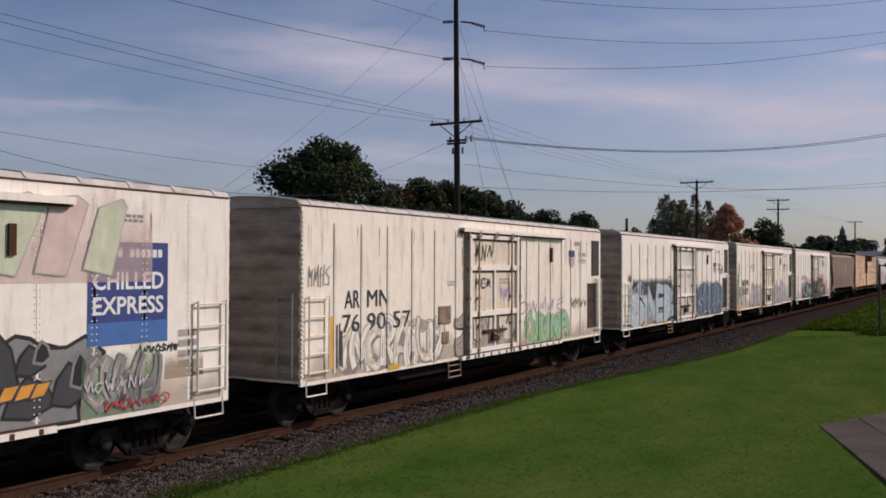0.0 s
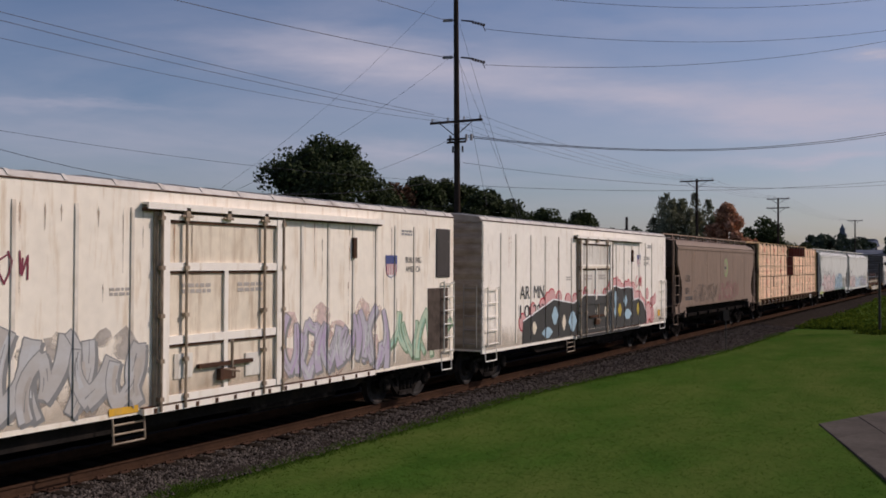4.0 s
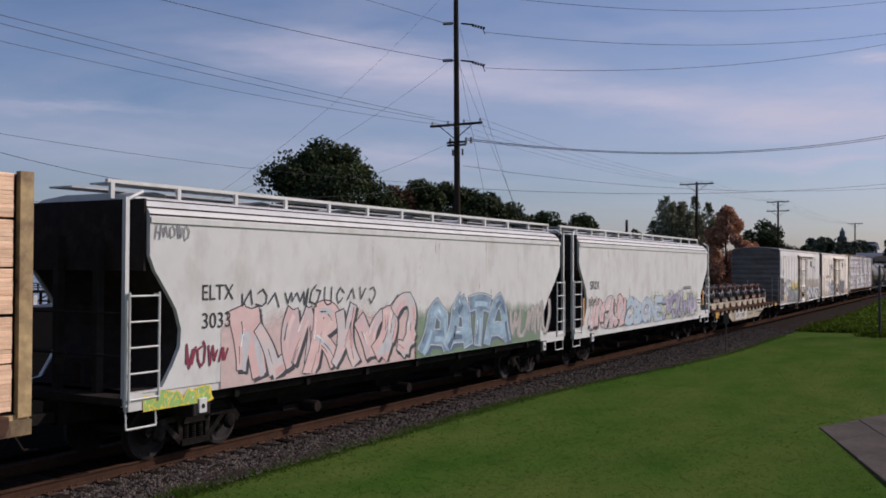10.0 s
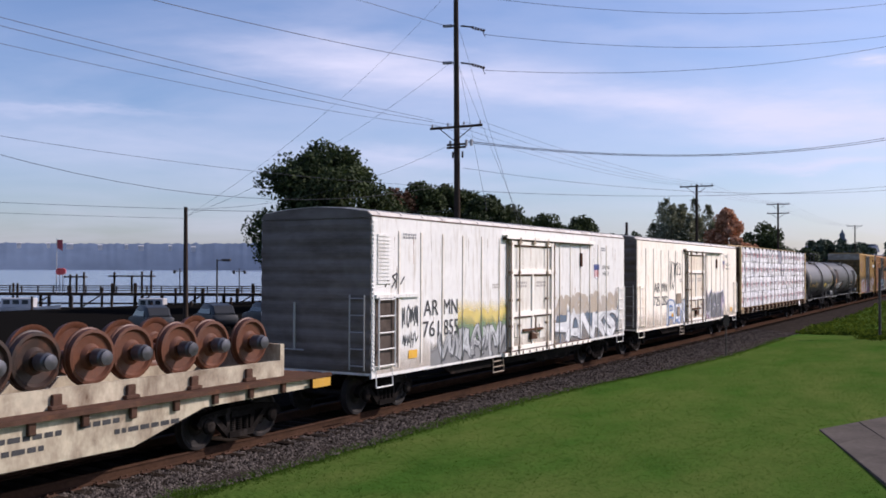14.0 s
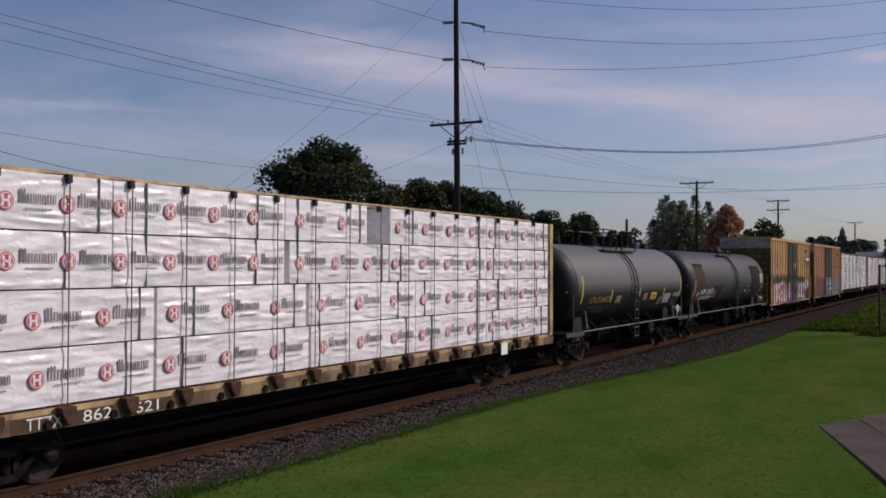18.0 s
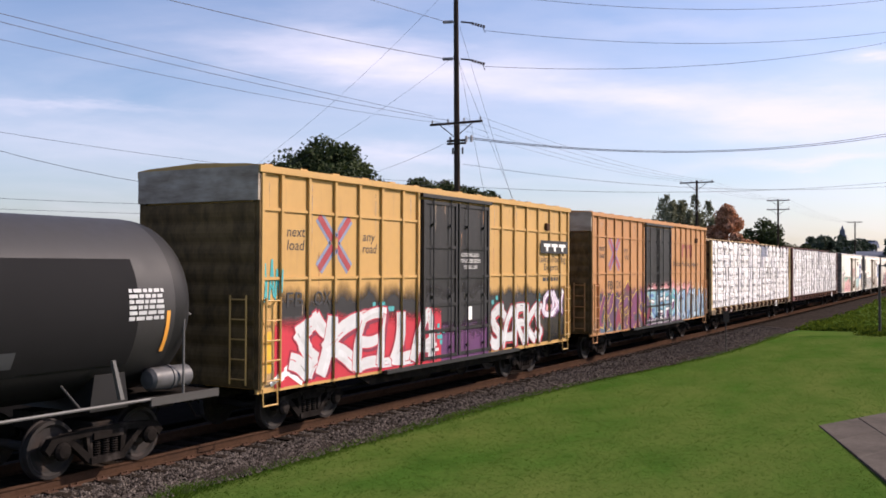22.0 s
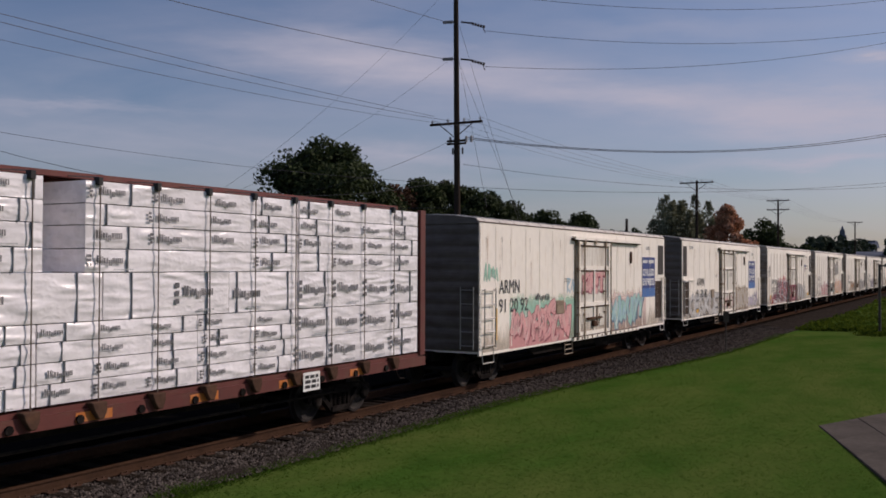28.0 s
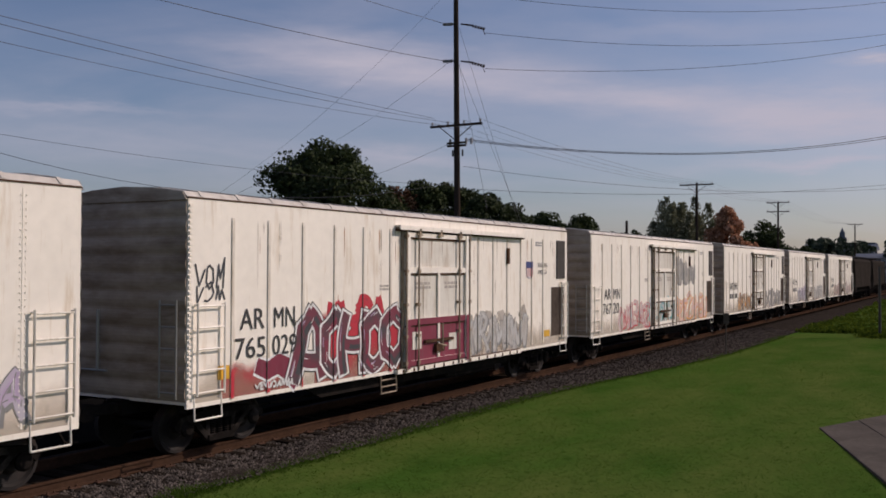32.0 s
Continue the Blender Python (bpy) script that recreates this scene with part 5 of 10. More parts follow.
def graffiti(c, x0, x1, z0, z1, count, fills, outline, seed, y=-HALF, ribs=(), cloud=None, shine=None, fat=0.15, lean=0.12, label="sprayed graffiti in interlocking letter forms", line=0.021, block=0.045, word="", at=(), halo=None):
    """A painted piece: a ragged cloud, then letter after letter, each with a dropped edge, an outline and a fading fill.
    word: the letters that it shows (else made-up forms); at: where each begins and the last ends; halo: a third, outermost line."""
    r = random.Random(seed)
    count = len(word) or int(count * 1.35 + 0.5)
    h = z1 - z0
    at = list(at) or [x0 + (x1 - x0) * k / count for k in range(count + 1)]
    shade = [bmesh.new() for _ in fills]
    bright, scratch = bmesh.new(), bmesh.new()
    if cloud:
        b = bmesh.new()
        n = int((x1 - x0) / 0.16)
        for i in range(n):
            cx = x0 + (i + r.random()) * (x1 - x0) / n
            cz, rad = z0 + h * r.uniform(0.1, 0.95), r.uniform(0.1, 0.32) * h * 0.8
            k = r.randint(8, 13)
            b.faces.new([b.verts.new((cx + rad * r.uniform(0.7, 1.25) * math.cos(j * math.tau / k), y - 0.0015 - 0.00005 * (i % 30), max(z0 + 0.02 * r.random(), cz + rad * r.uniform(0.7, 1.2) * math.sin(j * math.tau / k)))) for j in range(k)])
        decal(c, "graffiti_cloud", b, sprayed(cloud), ribs, "sprayed graffiti background")
    for i in range(count):
        w = at[i + 1] - at[i]
        up, wide, drop = r.uniform(0.88, 1.08), r.uniform(1.0, 1.35), r.uniform(-0.05, 0.06) * h
        runs = glyph(word[i], r) if word else [letter_form(r)]
        if word:
            up, wide, drop = r.uniform(0.96, 1.06), r.uniform(1.02, 1.12), r.uniform(-0.02, 0.03) * h
        t = min(w, h) * fat * r.uniform(0.85, 1.1) * (0.7 if word else 0.9)
        out = y - 0.0040 - 0.0009 * i
        edge, here, around = bmesh.new(), bmesh.new(), bmesh.new()
        k = 0
        for sh in runs:
            raw = [(at[i] + 0.05 * w + (px * wide + lean * (pz - 0.4)) * w, max(z0 + 0.04, z0 + drop + 0.1 * h + pz * up * h * 0.82)) for px, pz in sh]
            widths = [t * r.uniform(0.6, 1.4) if not word else t * r.uniform(0.85, 1.15) for _ in raw]
            for j0, (p, q) in enumerate(zip(raw, raw[1:])):
                bend = r.uniform(-0.2, 0.2) * (0.5 if word else 1.0)
                pts = []
                for j in range(7):
                    u = j / 6
                    pts.append((p[0] + (q[0] - p[0]) * u - bend * (q[1] - p[1]) * 4 * u * (1 - u), max(z0 + 0.03, p[1] + (q[1] - p[1]) * u + bend * (q[0] - p[0]) * 4 * u * (1 - u))))
                w0, w1 = widths[j0], widths[j0 + 1]
                if halo:
                    stroke(around, pts, w0, w1, line + 0.02, out + 0.0006 - 0.00003 * k)
                stroke(edge, pts, w0, w1, line, out - 0.00003 * k)
                if block:
                    stroke(around if halo else edge, [(a + block, max(z0, e - block)) for a, e in pts], w0, w1, line, out + 0.0004 - 0.00003 * k)
                stroke(here, pts, w0, w1, 0.0, out - 0.0004 - 0.00003 * k)
                if len(fills) > 1 and r.random() < 0.7:
                    a = r.randint(0, 2)
                    stroke(shade[(i + 1) % len(fills)], [(px + w0 * 0.4, pz - w0 * 0.3) for px, pz in pts[a:a + 5]], w0 * 0.42, w1 * 0.3, 0.0, out - 0.0007 - 0.00003 * (k % 4))
                if r.random() < 0.35:
                    a = r.randint(0, 3)
                    stroke(bright, [(px - t * 0.5, pz + t * 0.4) for px, pz in pts[a:a + 3]], t * 0.1, t * 0.04, 0.0, out - 0.0011 - 0.00003 * (k % 4))
                for _ in range(r.randint(0, 3) if not word else r.randint(0, 1)):
                    a, ox, oz = r.randint(0, 4), t * r.uniform(-0.7, 0.7), t * r.uniform(-0.7, 0.7)
                    stroke(scratch, [(px + ox + 0.02 * r.random(), pz + oz) for px, pz in pts[a:a + 3]], 0.011, 0.005, 0.0, out - 0.0009 - 0.00003 * (len(scratch.faces) // 2 % 4))
                k += 1
        for b in (edge, here, around):
            for v in b.verts:
                v.co.z = max(v.co.z, z0 + 0.004)
        mine = [b for b in ribs if b[0] < at[i + 1] + w and b[1] > at[i] - w]
        letter = decal(c, "graffiti_letter", edge, outline, mine, label)
        m = fills[i % len(fills)]
        decal(letter, "fill", here, faded(m, fills[i % len(fills) - 1]) if len(fills) > 1 else m, mine)
        if halo:
            decal(letter, "outer_line", around, halo, mine)
        else:
            around.free()
    for b in (*shade, bright, scratch):
        for v in b.verts:
            v.co.z = max(v.co.z, z0 + 0.004)
    for b, m in zip(shade, fills):
        decal(c, "graffiti_shade", b, m, ribs)
    decal(c, "graffiti_lines", scratch, outline, ribs)
    decal(c, "graffiti_highlight", bright, shine or M["white_paint"], ribs)


def shape(c, pts, fill, line, y, w, ribs=(), label=""):
    """One flat sprayed form with a line round it."""
    b = bmesh.new()
    ribbon(b, pts + pts[:1], w, y)
    form = decal(c, "graffiti_form", b, line, ribs, label)
    b = bmesh.new()
    f = b.faces.new([b.verts.new((x, y + 0.0006, z)) for x, z in pts])
    bmesh.ops.triangulate(b, faces=[f])
    decal(form, "fill", b, fill, ribs)


def overspray(c, x0, x1, z0, z1, m, y=-HALF, ribs=(), soft=0.5, thick=1.0, seed=0, label="soft sprayed paint fading upwards"):
    """A field of thin spray that fades out towards its top in ragged puffs."""
    color = SPRAY[m]
    name = "overspray %s %.2f %.2f %.2f %d" % (m.name[12:], z1, soft, thick, seed)
    if name not in M:
        M[name] = surface(name, color, 0.6, grain=5, vary=0.15, bump=0)
        n, k = M[name].node_tree.nodes, M[name].node_tree.links
        co, sep, tex, puff = n.new("ShaderNodeTexCoord"), n.new("ShaderNodeSeparateXYZ"), n.new("ShaderNodeTexNoise"), n.new("ShaderNodeMath")
        shift, rise = n.new("ShaderNodeMapping"), n.new("ShaderNodeMapRange")
        shift.inputs["Location"].default_value = (seed * 3.7, 0, seed * 1.3)
        shift.inputs["Scale"].default_value = (1.6, 1.0, 0.7)
        tex.inputs["Scale"].default_value, tex.inputs["Detail"].default_value = 1.3, 4
        puff.operation = "MULTIPLY_ADD"
        puff.inputs[1].default_value = 1.5 * soft
        k.new(co.outputs["Object"], shift.inputs[0]), k.new(shift.outputs[0], tex.inputs["Vector"])
        k.new(co.outputs["Object"], sep.inputs[0])
        k.new(tex.outputs["Fac"], puff.inputs[0]), k.new(sep.outputs["Z"], puff.inputs[2])
        rise.inputs["From Min"].default_value, rise.inputs["From Max"].default_value = z1 + 0.35 * soft, z1 - 0.35 * soft
        rise.inputs["To Max"].default_value = thick
        k.new(puff.outputs[0], rise.inputs["Value"]), k.new(rise.outputs[0], n["Principled BSDF"].inputs["Alpha"])
    return plate(c, "overspray", x0, x1, z0, z1, M[name], y - 0.0022, ribs, label)


def tag(c, x0, x1, z0, z1, material, seed, y=-HALF, n=5, ribs=(), thin=0.022):
    """A quick one-line scrawl."""
    r, b = random.Random(seed), bmesh.new()
    w = (x1 - x0) / n
    for i in range(n):
        sh = letter_form(r)
        ribbon(b, [(x0 + w * (i + px * 0.85 + 0.15 * pz), z0 + pz * (z1 - z0) * r.uniform(0.75, 1)) for px, pz in sh], thin, y - 0.009)
    return decal(c, "scrawl", b, material, ribs, "thin sprayed scrawl")


def weather(c, x0, x1, z0, z1, seed, count, y=-HALF, ribs=(), grime=True):
    """Rust runs that taper downwards, and a film of road grime low on the side."""
    r = random.Random(seed)
    rust, soot = sprayed(paint((0.42, 0.22, 0.11))), sprayed(paint((0.40, 0.32, 0.24)))
    for name, m, n in (("rust_streak", rust, count), ("grime_streak", soot, count * 2)):
        b = bmesh.new()
        for i in range(n):
            x, top, w = r.uniform(x0, x1), r.choice((z1, z1, r.uniform(z0 + 0.8, z1))), r.uniform(0.008, 0.024)
            foot = max(z0, top - r.uniform(0.2, 1.3))
            b.faces.new([b.verts.new((u, y - 0.002 - 0.00015 * (i % 8), z)) for u, z in ((x, top + 0.05), (x - w, top - 0.05), (x - w * 0.5, (top + foot) / 2), (x - w * 0.2, foot), (x + w * 0.2, foot), (x + w * 0.6, (top + foot) / 2), (x + w, top - 0.08))])
        decal(c, name, b, m, ribs, "thin dirty runs down the paint")
    if grime:
        overspray(c, x0, x1, z0, z0 + 0.95, paint((0.40, 0.32, 0.24)), y, ribs, 0.7, 0.45, seed % 7, "road grime low on the side")


# ---------------------------------------------------------------- refrigerator cars
R_LEN = 17.15
RIBS_AT = (1.13, 2.14, 3.2, 4.28, 5.36, 6.45, 10.85, 11.75, 12.65, 13.55, 14.35, 15.2)
R_DEPTH = 0.022
R_RIBS = [(x - 0.045, x + 0.045, R_DEPTH) for x in RIBS_AT] + [(7.03, 10.1, 0.055)]
FLAT_RIBS = [(7.03, 10.1, 0.055)]


def reefer_shell():
    b = bmesh.new()
    prof = ((-HALF, 0.98), (HALF, 0.98), (HALF, 4.58), (1.52, 4.66), (-1.52, 4.66), (-HALF, 4.58))
    loft(b, [[(x, y, z) for y, z in prof] for x in (0.0, R_LEN)])
    return b


def reefer_roof():
    b = bmesh.new()
    prof = ((-1.6, 4.6), (-1.5, 4.7), (-0.8, 4.79), (0, 4.83), (0.8, 4.79), (1.5, 4.7), (1.6, 4.6))
    loft(b, [[(x, y, z) for y, z in prof] for x in (-0.02, R_LEN + 0.02)])
    for k in range(18):
        x = 0.35 + k * (R_LEN - 0.7) / 17
        loft(b, [[(u, y, z + 0.022) for y, z in prof] for u in (x - 0.035, x + 0.035)])
    return b


def corrugated(b, z0, count, pitch, proud, half, back):
    """One pressed sheet with rounded horizontal corrugations."""
    prof = [(back, z0)]
    for k in range(count):
        z = z0 + k * pitch
        prof += [(-0.01, z + 0.06 * pitch), (-0.01 - proud * 0.7, z + 0.28 * pitch), (-0.01 - proud, z + 0.5 * pitch), (-0.01 - proud * 0.7, z + 0.72 * pitch), (-0.01, z + 0.94 * pitch)]
    prof.append((back, z0 + count * pitch))
    loft(b, [[(x, y, z) for x, z in prof] for y in (-half, half)])


def reefer_end():
    b = bmesh.new()
    corrugated(b, 1.02, 11, 0.322, 0.03, 1.58, 0.05)
    loft(b, [[(x, y, z - 0.012) for y, z in ((-1.6, 4.56), (-1.5, 4.7), (-0.8, 4.79), (0, 4.83), (0.8, 4.79), (1.5, 4.7), (1.6, 4.56))] for x in (-0.05, 0.0)])
    return b


def end_ladder():
    b = bmesh.new()
    for y in (-1.5, -1.1):
        rod(b, (-0.16, y, 1.1), (-0.16, y, 2.8), 0.02, 6)
    for k in range(5):
        rod(b, (-0.16, -1.5, 1.2 + 0.38 * k), (-0.16, -1.1, 1.2 + 0.38 * k), 0.016, 6)
    return b


def end_rail():
    b = bmesh.new()
    rod(b, (-0.16, 0.2, 1.5), (-0.16, 1.2, 1.5), 0.02, 6)
    rod(b, (-0.12, 0.5, 1.5), (-0.12, 0.5, 2.6), 0.03, 6)
    return b


def reefer_door(c, style, cream):
    x0, x1, z0, z1 = 6.97, 10.16, 1.02, 4.28
    b = bmesh.new()
    box(b, x0 + 0.05, x1 - 0.05, -HALF - 0.05, -HALF + 0.05, z0, z1 - 0.05)
    door = part("door", bevelled(b, 0.012), cream, c, "insulated plug door")
    for x in (x0 + 0.02, x0 + 0.58, x1 - 0.58, x1 - 0.02):
        b = bmesh.new()
        rod(b, (x, -HALF - 0.12, z0 - 0.1), (x, -HALF - 0.12, z1 + 0.02), 0.026, 6)
        for z in (z0 + 0.1, 1.75, 2.5, 3.3, z1 - 0.15):
            box(b, x - 0.045, x + 0.045, -HALF - 0.15, -HALF - 0.05, z - 0.035, z + 0.035)
        part("locking_bar", b, M["door_steel"], door, "rust-stained locking bar")
    for z, up in ((2.08, 0.07), (3.32, 0.07), (4.16, 0.05), (1.1, 0.06)):
        b = bmesh.new()
        box(b, x0 + 0.05, x1 - 0.05, -HALF - 0.1, -HALF - 0.05, z - up, z + up)
        part("door_rail", b, M["reefer_clean"], door)
        # rust and the shade below each rail, laid in as one strip
        b = bmesh.new()
        box(b, x0 + 0.05, x1 - 0.05, -HALF - 0.075, -HALF - 0.05, z - up - 0.05, z - up)
        part("rust_line", b, M["dark_rust"], door, "rusty line with the shade under the rail")
    for z, top in ((2.14, 3.26), (1.14, 2.02)):
        b = bmesh.new()
        box(b, (x0 + x1) / 2 - 0.05, (x0 + x1) / 2 + 0.05, -HALF - 0.095, -HALF - 0.05, z, top)
        part("door_stile", b, M["reefer_clean"], door)
    for x in (x0 + 0.58, (x0 + x1) / 2, x1 - 0.58):
        b = bmesh.new()
        box(b, x - 0.05, x + 0.05, -HALF - 0.16, -HALF - 0.05, z1 - 0.12, z1 + 0.04)
        rod(b, (x - 0.12, -HALF - 0.13, z1 - 0.1), (x + 0.12, -HALF - 0.13, z1 - 0.1), 0.025, 6)
        part("door_hanger", b, M["door_steel"], door)
    for x, z in ((x0 + 0.36, 1.62), (x1 - 1.05, 1.5)):
        b = bmesh.new()
        box(b, x, x + 0.42, -HALF - 0.075, -HALF - 0.05, z - 0.2, z + 0.22)
        part("placard_board", b, M["reefer_white"], door)
    b = bmesh.new()
    rod(b, ((x0 + x1) / 2 + 0.12, -HALF - 0.13, 1.35), ((x0 + x1) / 2 + 0.12, -HALF - 0.13, 2.0), 0.03, 6)
    rod(b, ((x0 + x1) / 2 - 0.12, -HALF - 0.13, 1.5), ((x0 + x1) / 2 + 0.3, -HALF - 0.14, 1.42), 0.025, 6)
    part("lock_lever", b, M["door_steel"], door)
    b = bmesh.new()
    box(b, x0 + 0.9, x1 - 0.9, -HALF - 0.13, -HALF - 0.05, 1.55, 1.62)
    box(b, (x0 + x1) / 2 - 0.2, (x0 + x1) / 2 + 0.2, -HALF - 0.15, -HALF - 0.05, 1.3, 1.5)
    part("latch", b, M["dark_rust"], door)
    b = bmesh.new()
    box(b, 6.65, 13.65, -HALF - 0.14, -HALF, 4.34, 4.38)
    box(b, 6.65, 13.65, -HALF - 0.16, -HALF - 0.13, 4.27, 4.38)
    part("door_track", b, M["reefer_clean"], c, "worn overhead door track")
    # dark strip laid in for the shade below the overhanging track
    b = bmesh.new()
    box(b, 6.65, 13.65, -HALF - 0.09, -HALF, 4.235, 4.3)
    part("track_seam", b, M["dark_rust"], c, "dark strip for the shade under the door track")
    b = bmesh.new()
    box(b, 6.65, 13.4, -HALF - 0.1, -HALF, 0.9, 1.0)
    part("lower_door_track", b, M["reefer_clean"], c, "white lower door track")
    b = bmesh.new()
    box(b, 6.65, 13.4, -HALF - 0.07, -HALF, 1.0, 1.02)
    part("track_seam", b, M["dark_rust"], c, "rusty seam along the lower track")
    for k in range(14):
        b = bmesh.new()
        box(b, 6.85 + 0.48 * k, 6.93 + 0.48 * k, -HALF - 0.104, -HALF - 0.1, 0.905, 0.99)
        part("track_slot", b, M["dark_rust"], c)
    for x in (x0 - 0.04, x1 + 0.04):
        b = bmesh.new()
        box(b, x - 0.035, x + 0.035, -HALF - 0.05, -HALF, 0.98, 4.3)
        part("door_post", b, M["door_steel"], c)
    for x in (x0 + 0.13, x1 - 0.13):
        b = bmesh.new()
        box(b, x - 0.07, x + 0.07, -HALF - 0.115, -HALF - 0.05, 1.04, 4.22)
        part("door_edge", b, M["reefer_clean"], door)


def rib_mesh():
    b = bmesh.new()
    loft(b, [[(-0.045, -HALF + 0.01, z), (-0.032, -HALF - e, z), (0.032, -HALF - e, z), (0.045, -HALF + 0.01, z)] for z, e in ((1.08, 0.012), (1.14, R_DEPTH), (4.2, R_DEPTH), (4.28, 0.01))])
    return mesh_of("rib", b, M["rib_paint"])


def reefer(x0, label, style="ribbed", unit="right", cream=None, side="reefer_clean", ends="reefer_end"):
    """A white refrigerator car; style: ribbed, riveted or smooth sides."""
    c = car("refrigerator_car", x0, R_LEN, label, "refrigerator car", 1.45)
    cream = cream or M["reefer_cream" if side == "reefer_warm" else "reefer_white"]
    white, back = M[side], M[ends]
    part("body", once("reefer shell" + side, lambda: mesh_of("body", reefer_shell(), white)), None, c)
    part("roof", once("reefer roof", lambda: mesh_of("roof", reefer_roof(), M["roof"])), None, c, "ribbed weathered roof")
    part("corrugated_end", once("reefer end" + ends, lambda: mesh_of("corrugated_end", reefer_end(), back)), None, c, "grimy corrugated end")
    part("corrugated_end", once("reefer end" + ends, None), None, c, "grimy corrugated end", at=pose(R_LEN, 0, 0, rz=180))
    part("end_ladder", once("end ladder", lambda: mesh_of("end_ladder", end_ladder(), M["steel"])), None, c)
    part("end_rail", once("end rail", lambda: mesh_of("end_rail", end_rail(), M["steel"])), None, c)
    underframe(c, R_LEN, 1.0, "reefer")
    if style == "ribbed":
        for x in RIBS_AT:
            part("rib", once("reefer rib", rib_mesh), None, c, at=pose(x, 0, 0))
    else:
        def seam():
            b = bmesh.new()
            box(b, -0.02, 0.02, -HALF - 0.006, -HALF, 1.05, 4.5)
            for j in range(34):
                z = 1.1 + j * 0.1
                for dx in (-0.045, 0.045):
                    box(b, dx - 0.010, dx + 0.010, -HALF - 0.012, -HALF, z - 0.010, z + 0.010)
            return mesh_of("riveted_seam", b, M["reefer_clean"])
        for k in range(16):
            x = 1.0 + k * (R_LEN - 2.0) / 15
            if not 6.7 < x < 10.4:
                part("riveted_seam", once("reefer seam", seam), None, c, at=pose(x, 0, 0))
    b = bmesh.new()
    box(b, 0.0, R_LEN, -HALF - 0.003, -HALF + 0.05, 0.92, 1.0)
    part("side_sill", b, white, c)
    b = bmesh.new()
    box(b, 0.0, R_LEN, -HALF - 0.012, -HALF + 0.05, 4.575, 4.603)
    part("roof_seam", b, M["dark_rust"], c, "dark seam under the roof edge")
    b = bmesh.new()
    for k in range(36):
        box(b, 0.02, 0.09, -HALF - 0.02, -HALF, 1.1 + k * 0.095, 1.15 + k * 0.095)
    part("rivet_strip", b, white, c)
    reefer_door(c, style, cream)
    ladder(c, 0.18, 0.86, 1.12, 2.75, 5, M["steel"] if style != "ribbed" else white)
    near_ladder = 0.18
    if unit == "right":
        b = bmesh.new()
        box(b, 16.25, 16.93, -HALF - 0.025, -HALF, 3.05, 4.27)
        for k in range(12):
            box(b, 16.3, 16.88, -HALF - 0.032, -HALF - 0.02, 3.1 + k * 0.095, 3.15 + k * 0.095)
        part("cooling_grille", b, M["grille"], c, "dark slatted cooling unit grille")
        # flat panel; the open recess's depth is put into its dark colour
        b = bmesh.new()
        box(b, 15.85, 16.85, -HALF - 0.012, -HALF, 1.24, 2.78)
        part("equipment_panel", b, M["recess"], c, "flat dark panel for the open equipment recess")
        ladder(c, 16.55, 17.05, 1.12, 2.95, 6, M["reefer_white"])
    else:
        ladder(c, 16.3, 17.0, 1.12, 2.75, 5, M["reefer_white"])
    if unit == "left":
        b = bmesh.new()
        for k in range(14):
            box(b, 0.2, 0.72, -HALF - 0.03, -HALF, 3.05 + k * 0.083, 3.1 + k * 0.083)
        if style == "ribbed":
            part("louvre", b, white, c, "white louvred vent")
        else:
            box(b, 0.17, 0.75, -HALF - 0.012, -HALF, 2.95, 4.32)
            part("cooling_grille", b, M["grille"], c, "dark slatted cooling unit grille")
        b = bmesh.new()
        box(b, 0.12, 1.1, -HALF - 0.012, -HALF, 1.2, 2.72)
        part("equipment_panel", b, M["recess"], c, "flat dark panel for the open equipment recess")
        b = bmesh.new()
        box(b, 0.1, 2.0, -HALF - 0.06, -HALF, 2.72, 2.8)
        part("recess_rail", b, white, c)
    b = bmesh.new()
    box(b, 9.6, 12.4, -1.35, -0.5, 0.5, 0.9)
    part("fuel_tank", bevelled(b, 0.05), M["truck"], c)
    b = bmesh.new()
    for x in (6.1, 6.75):
        rod(b, (x, -HALF + 0.02, 0.95), (x + 0.03, -HALF + 0.02, 0.5), 0.018, 6)
    for z in (0.5, 0.65, 0.8):
        rod(b, (6.1, -HALF + 0.02, z), (6.77, -HALF + 0.02, z), 0.018, 6)
    part("door_step", b, M["door_steel"], c)
    b = bmesh.new()
    box(b, 12.6, 12.72, -HALF - 0.06, -HALF, 3.5, 3.95)
    part("door_stop", b, M["dark_rust"], c)
    return c


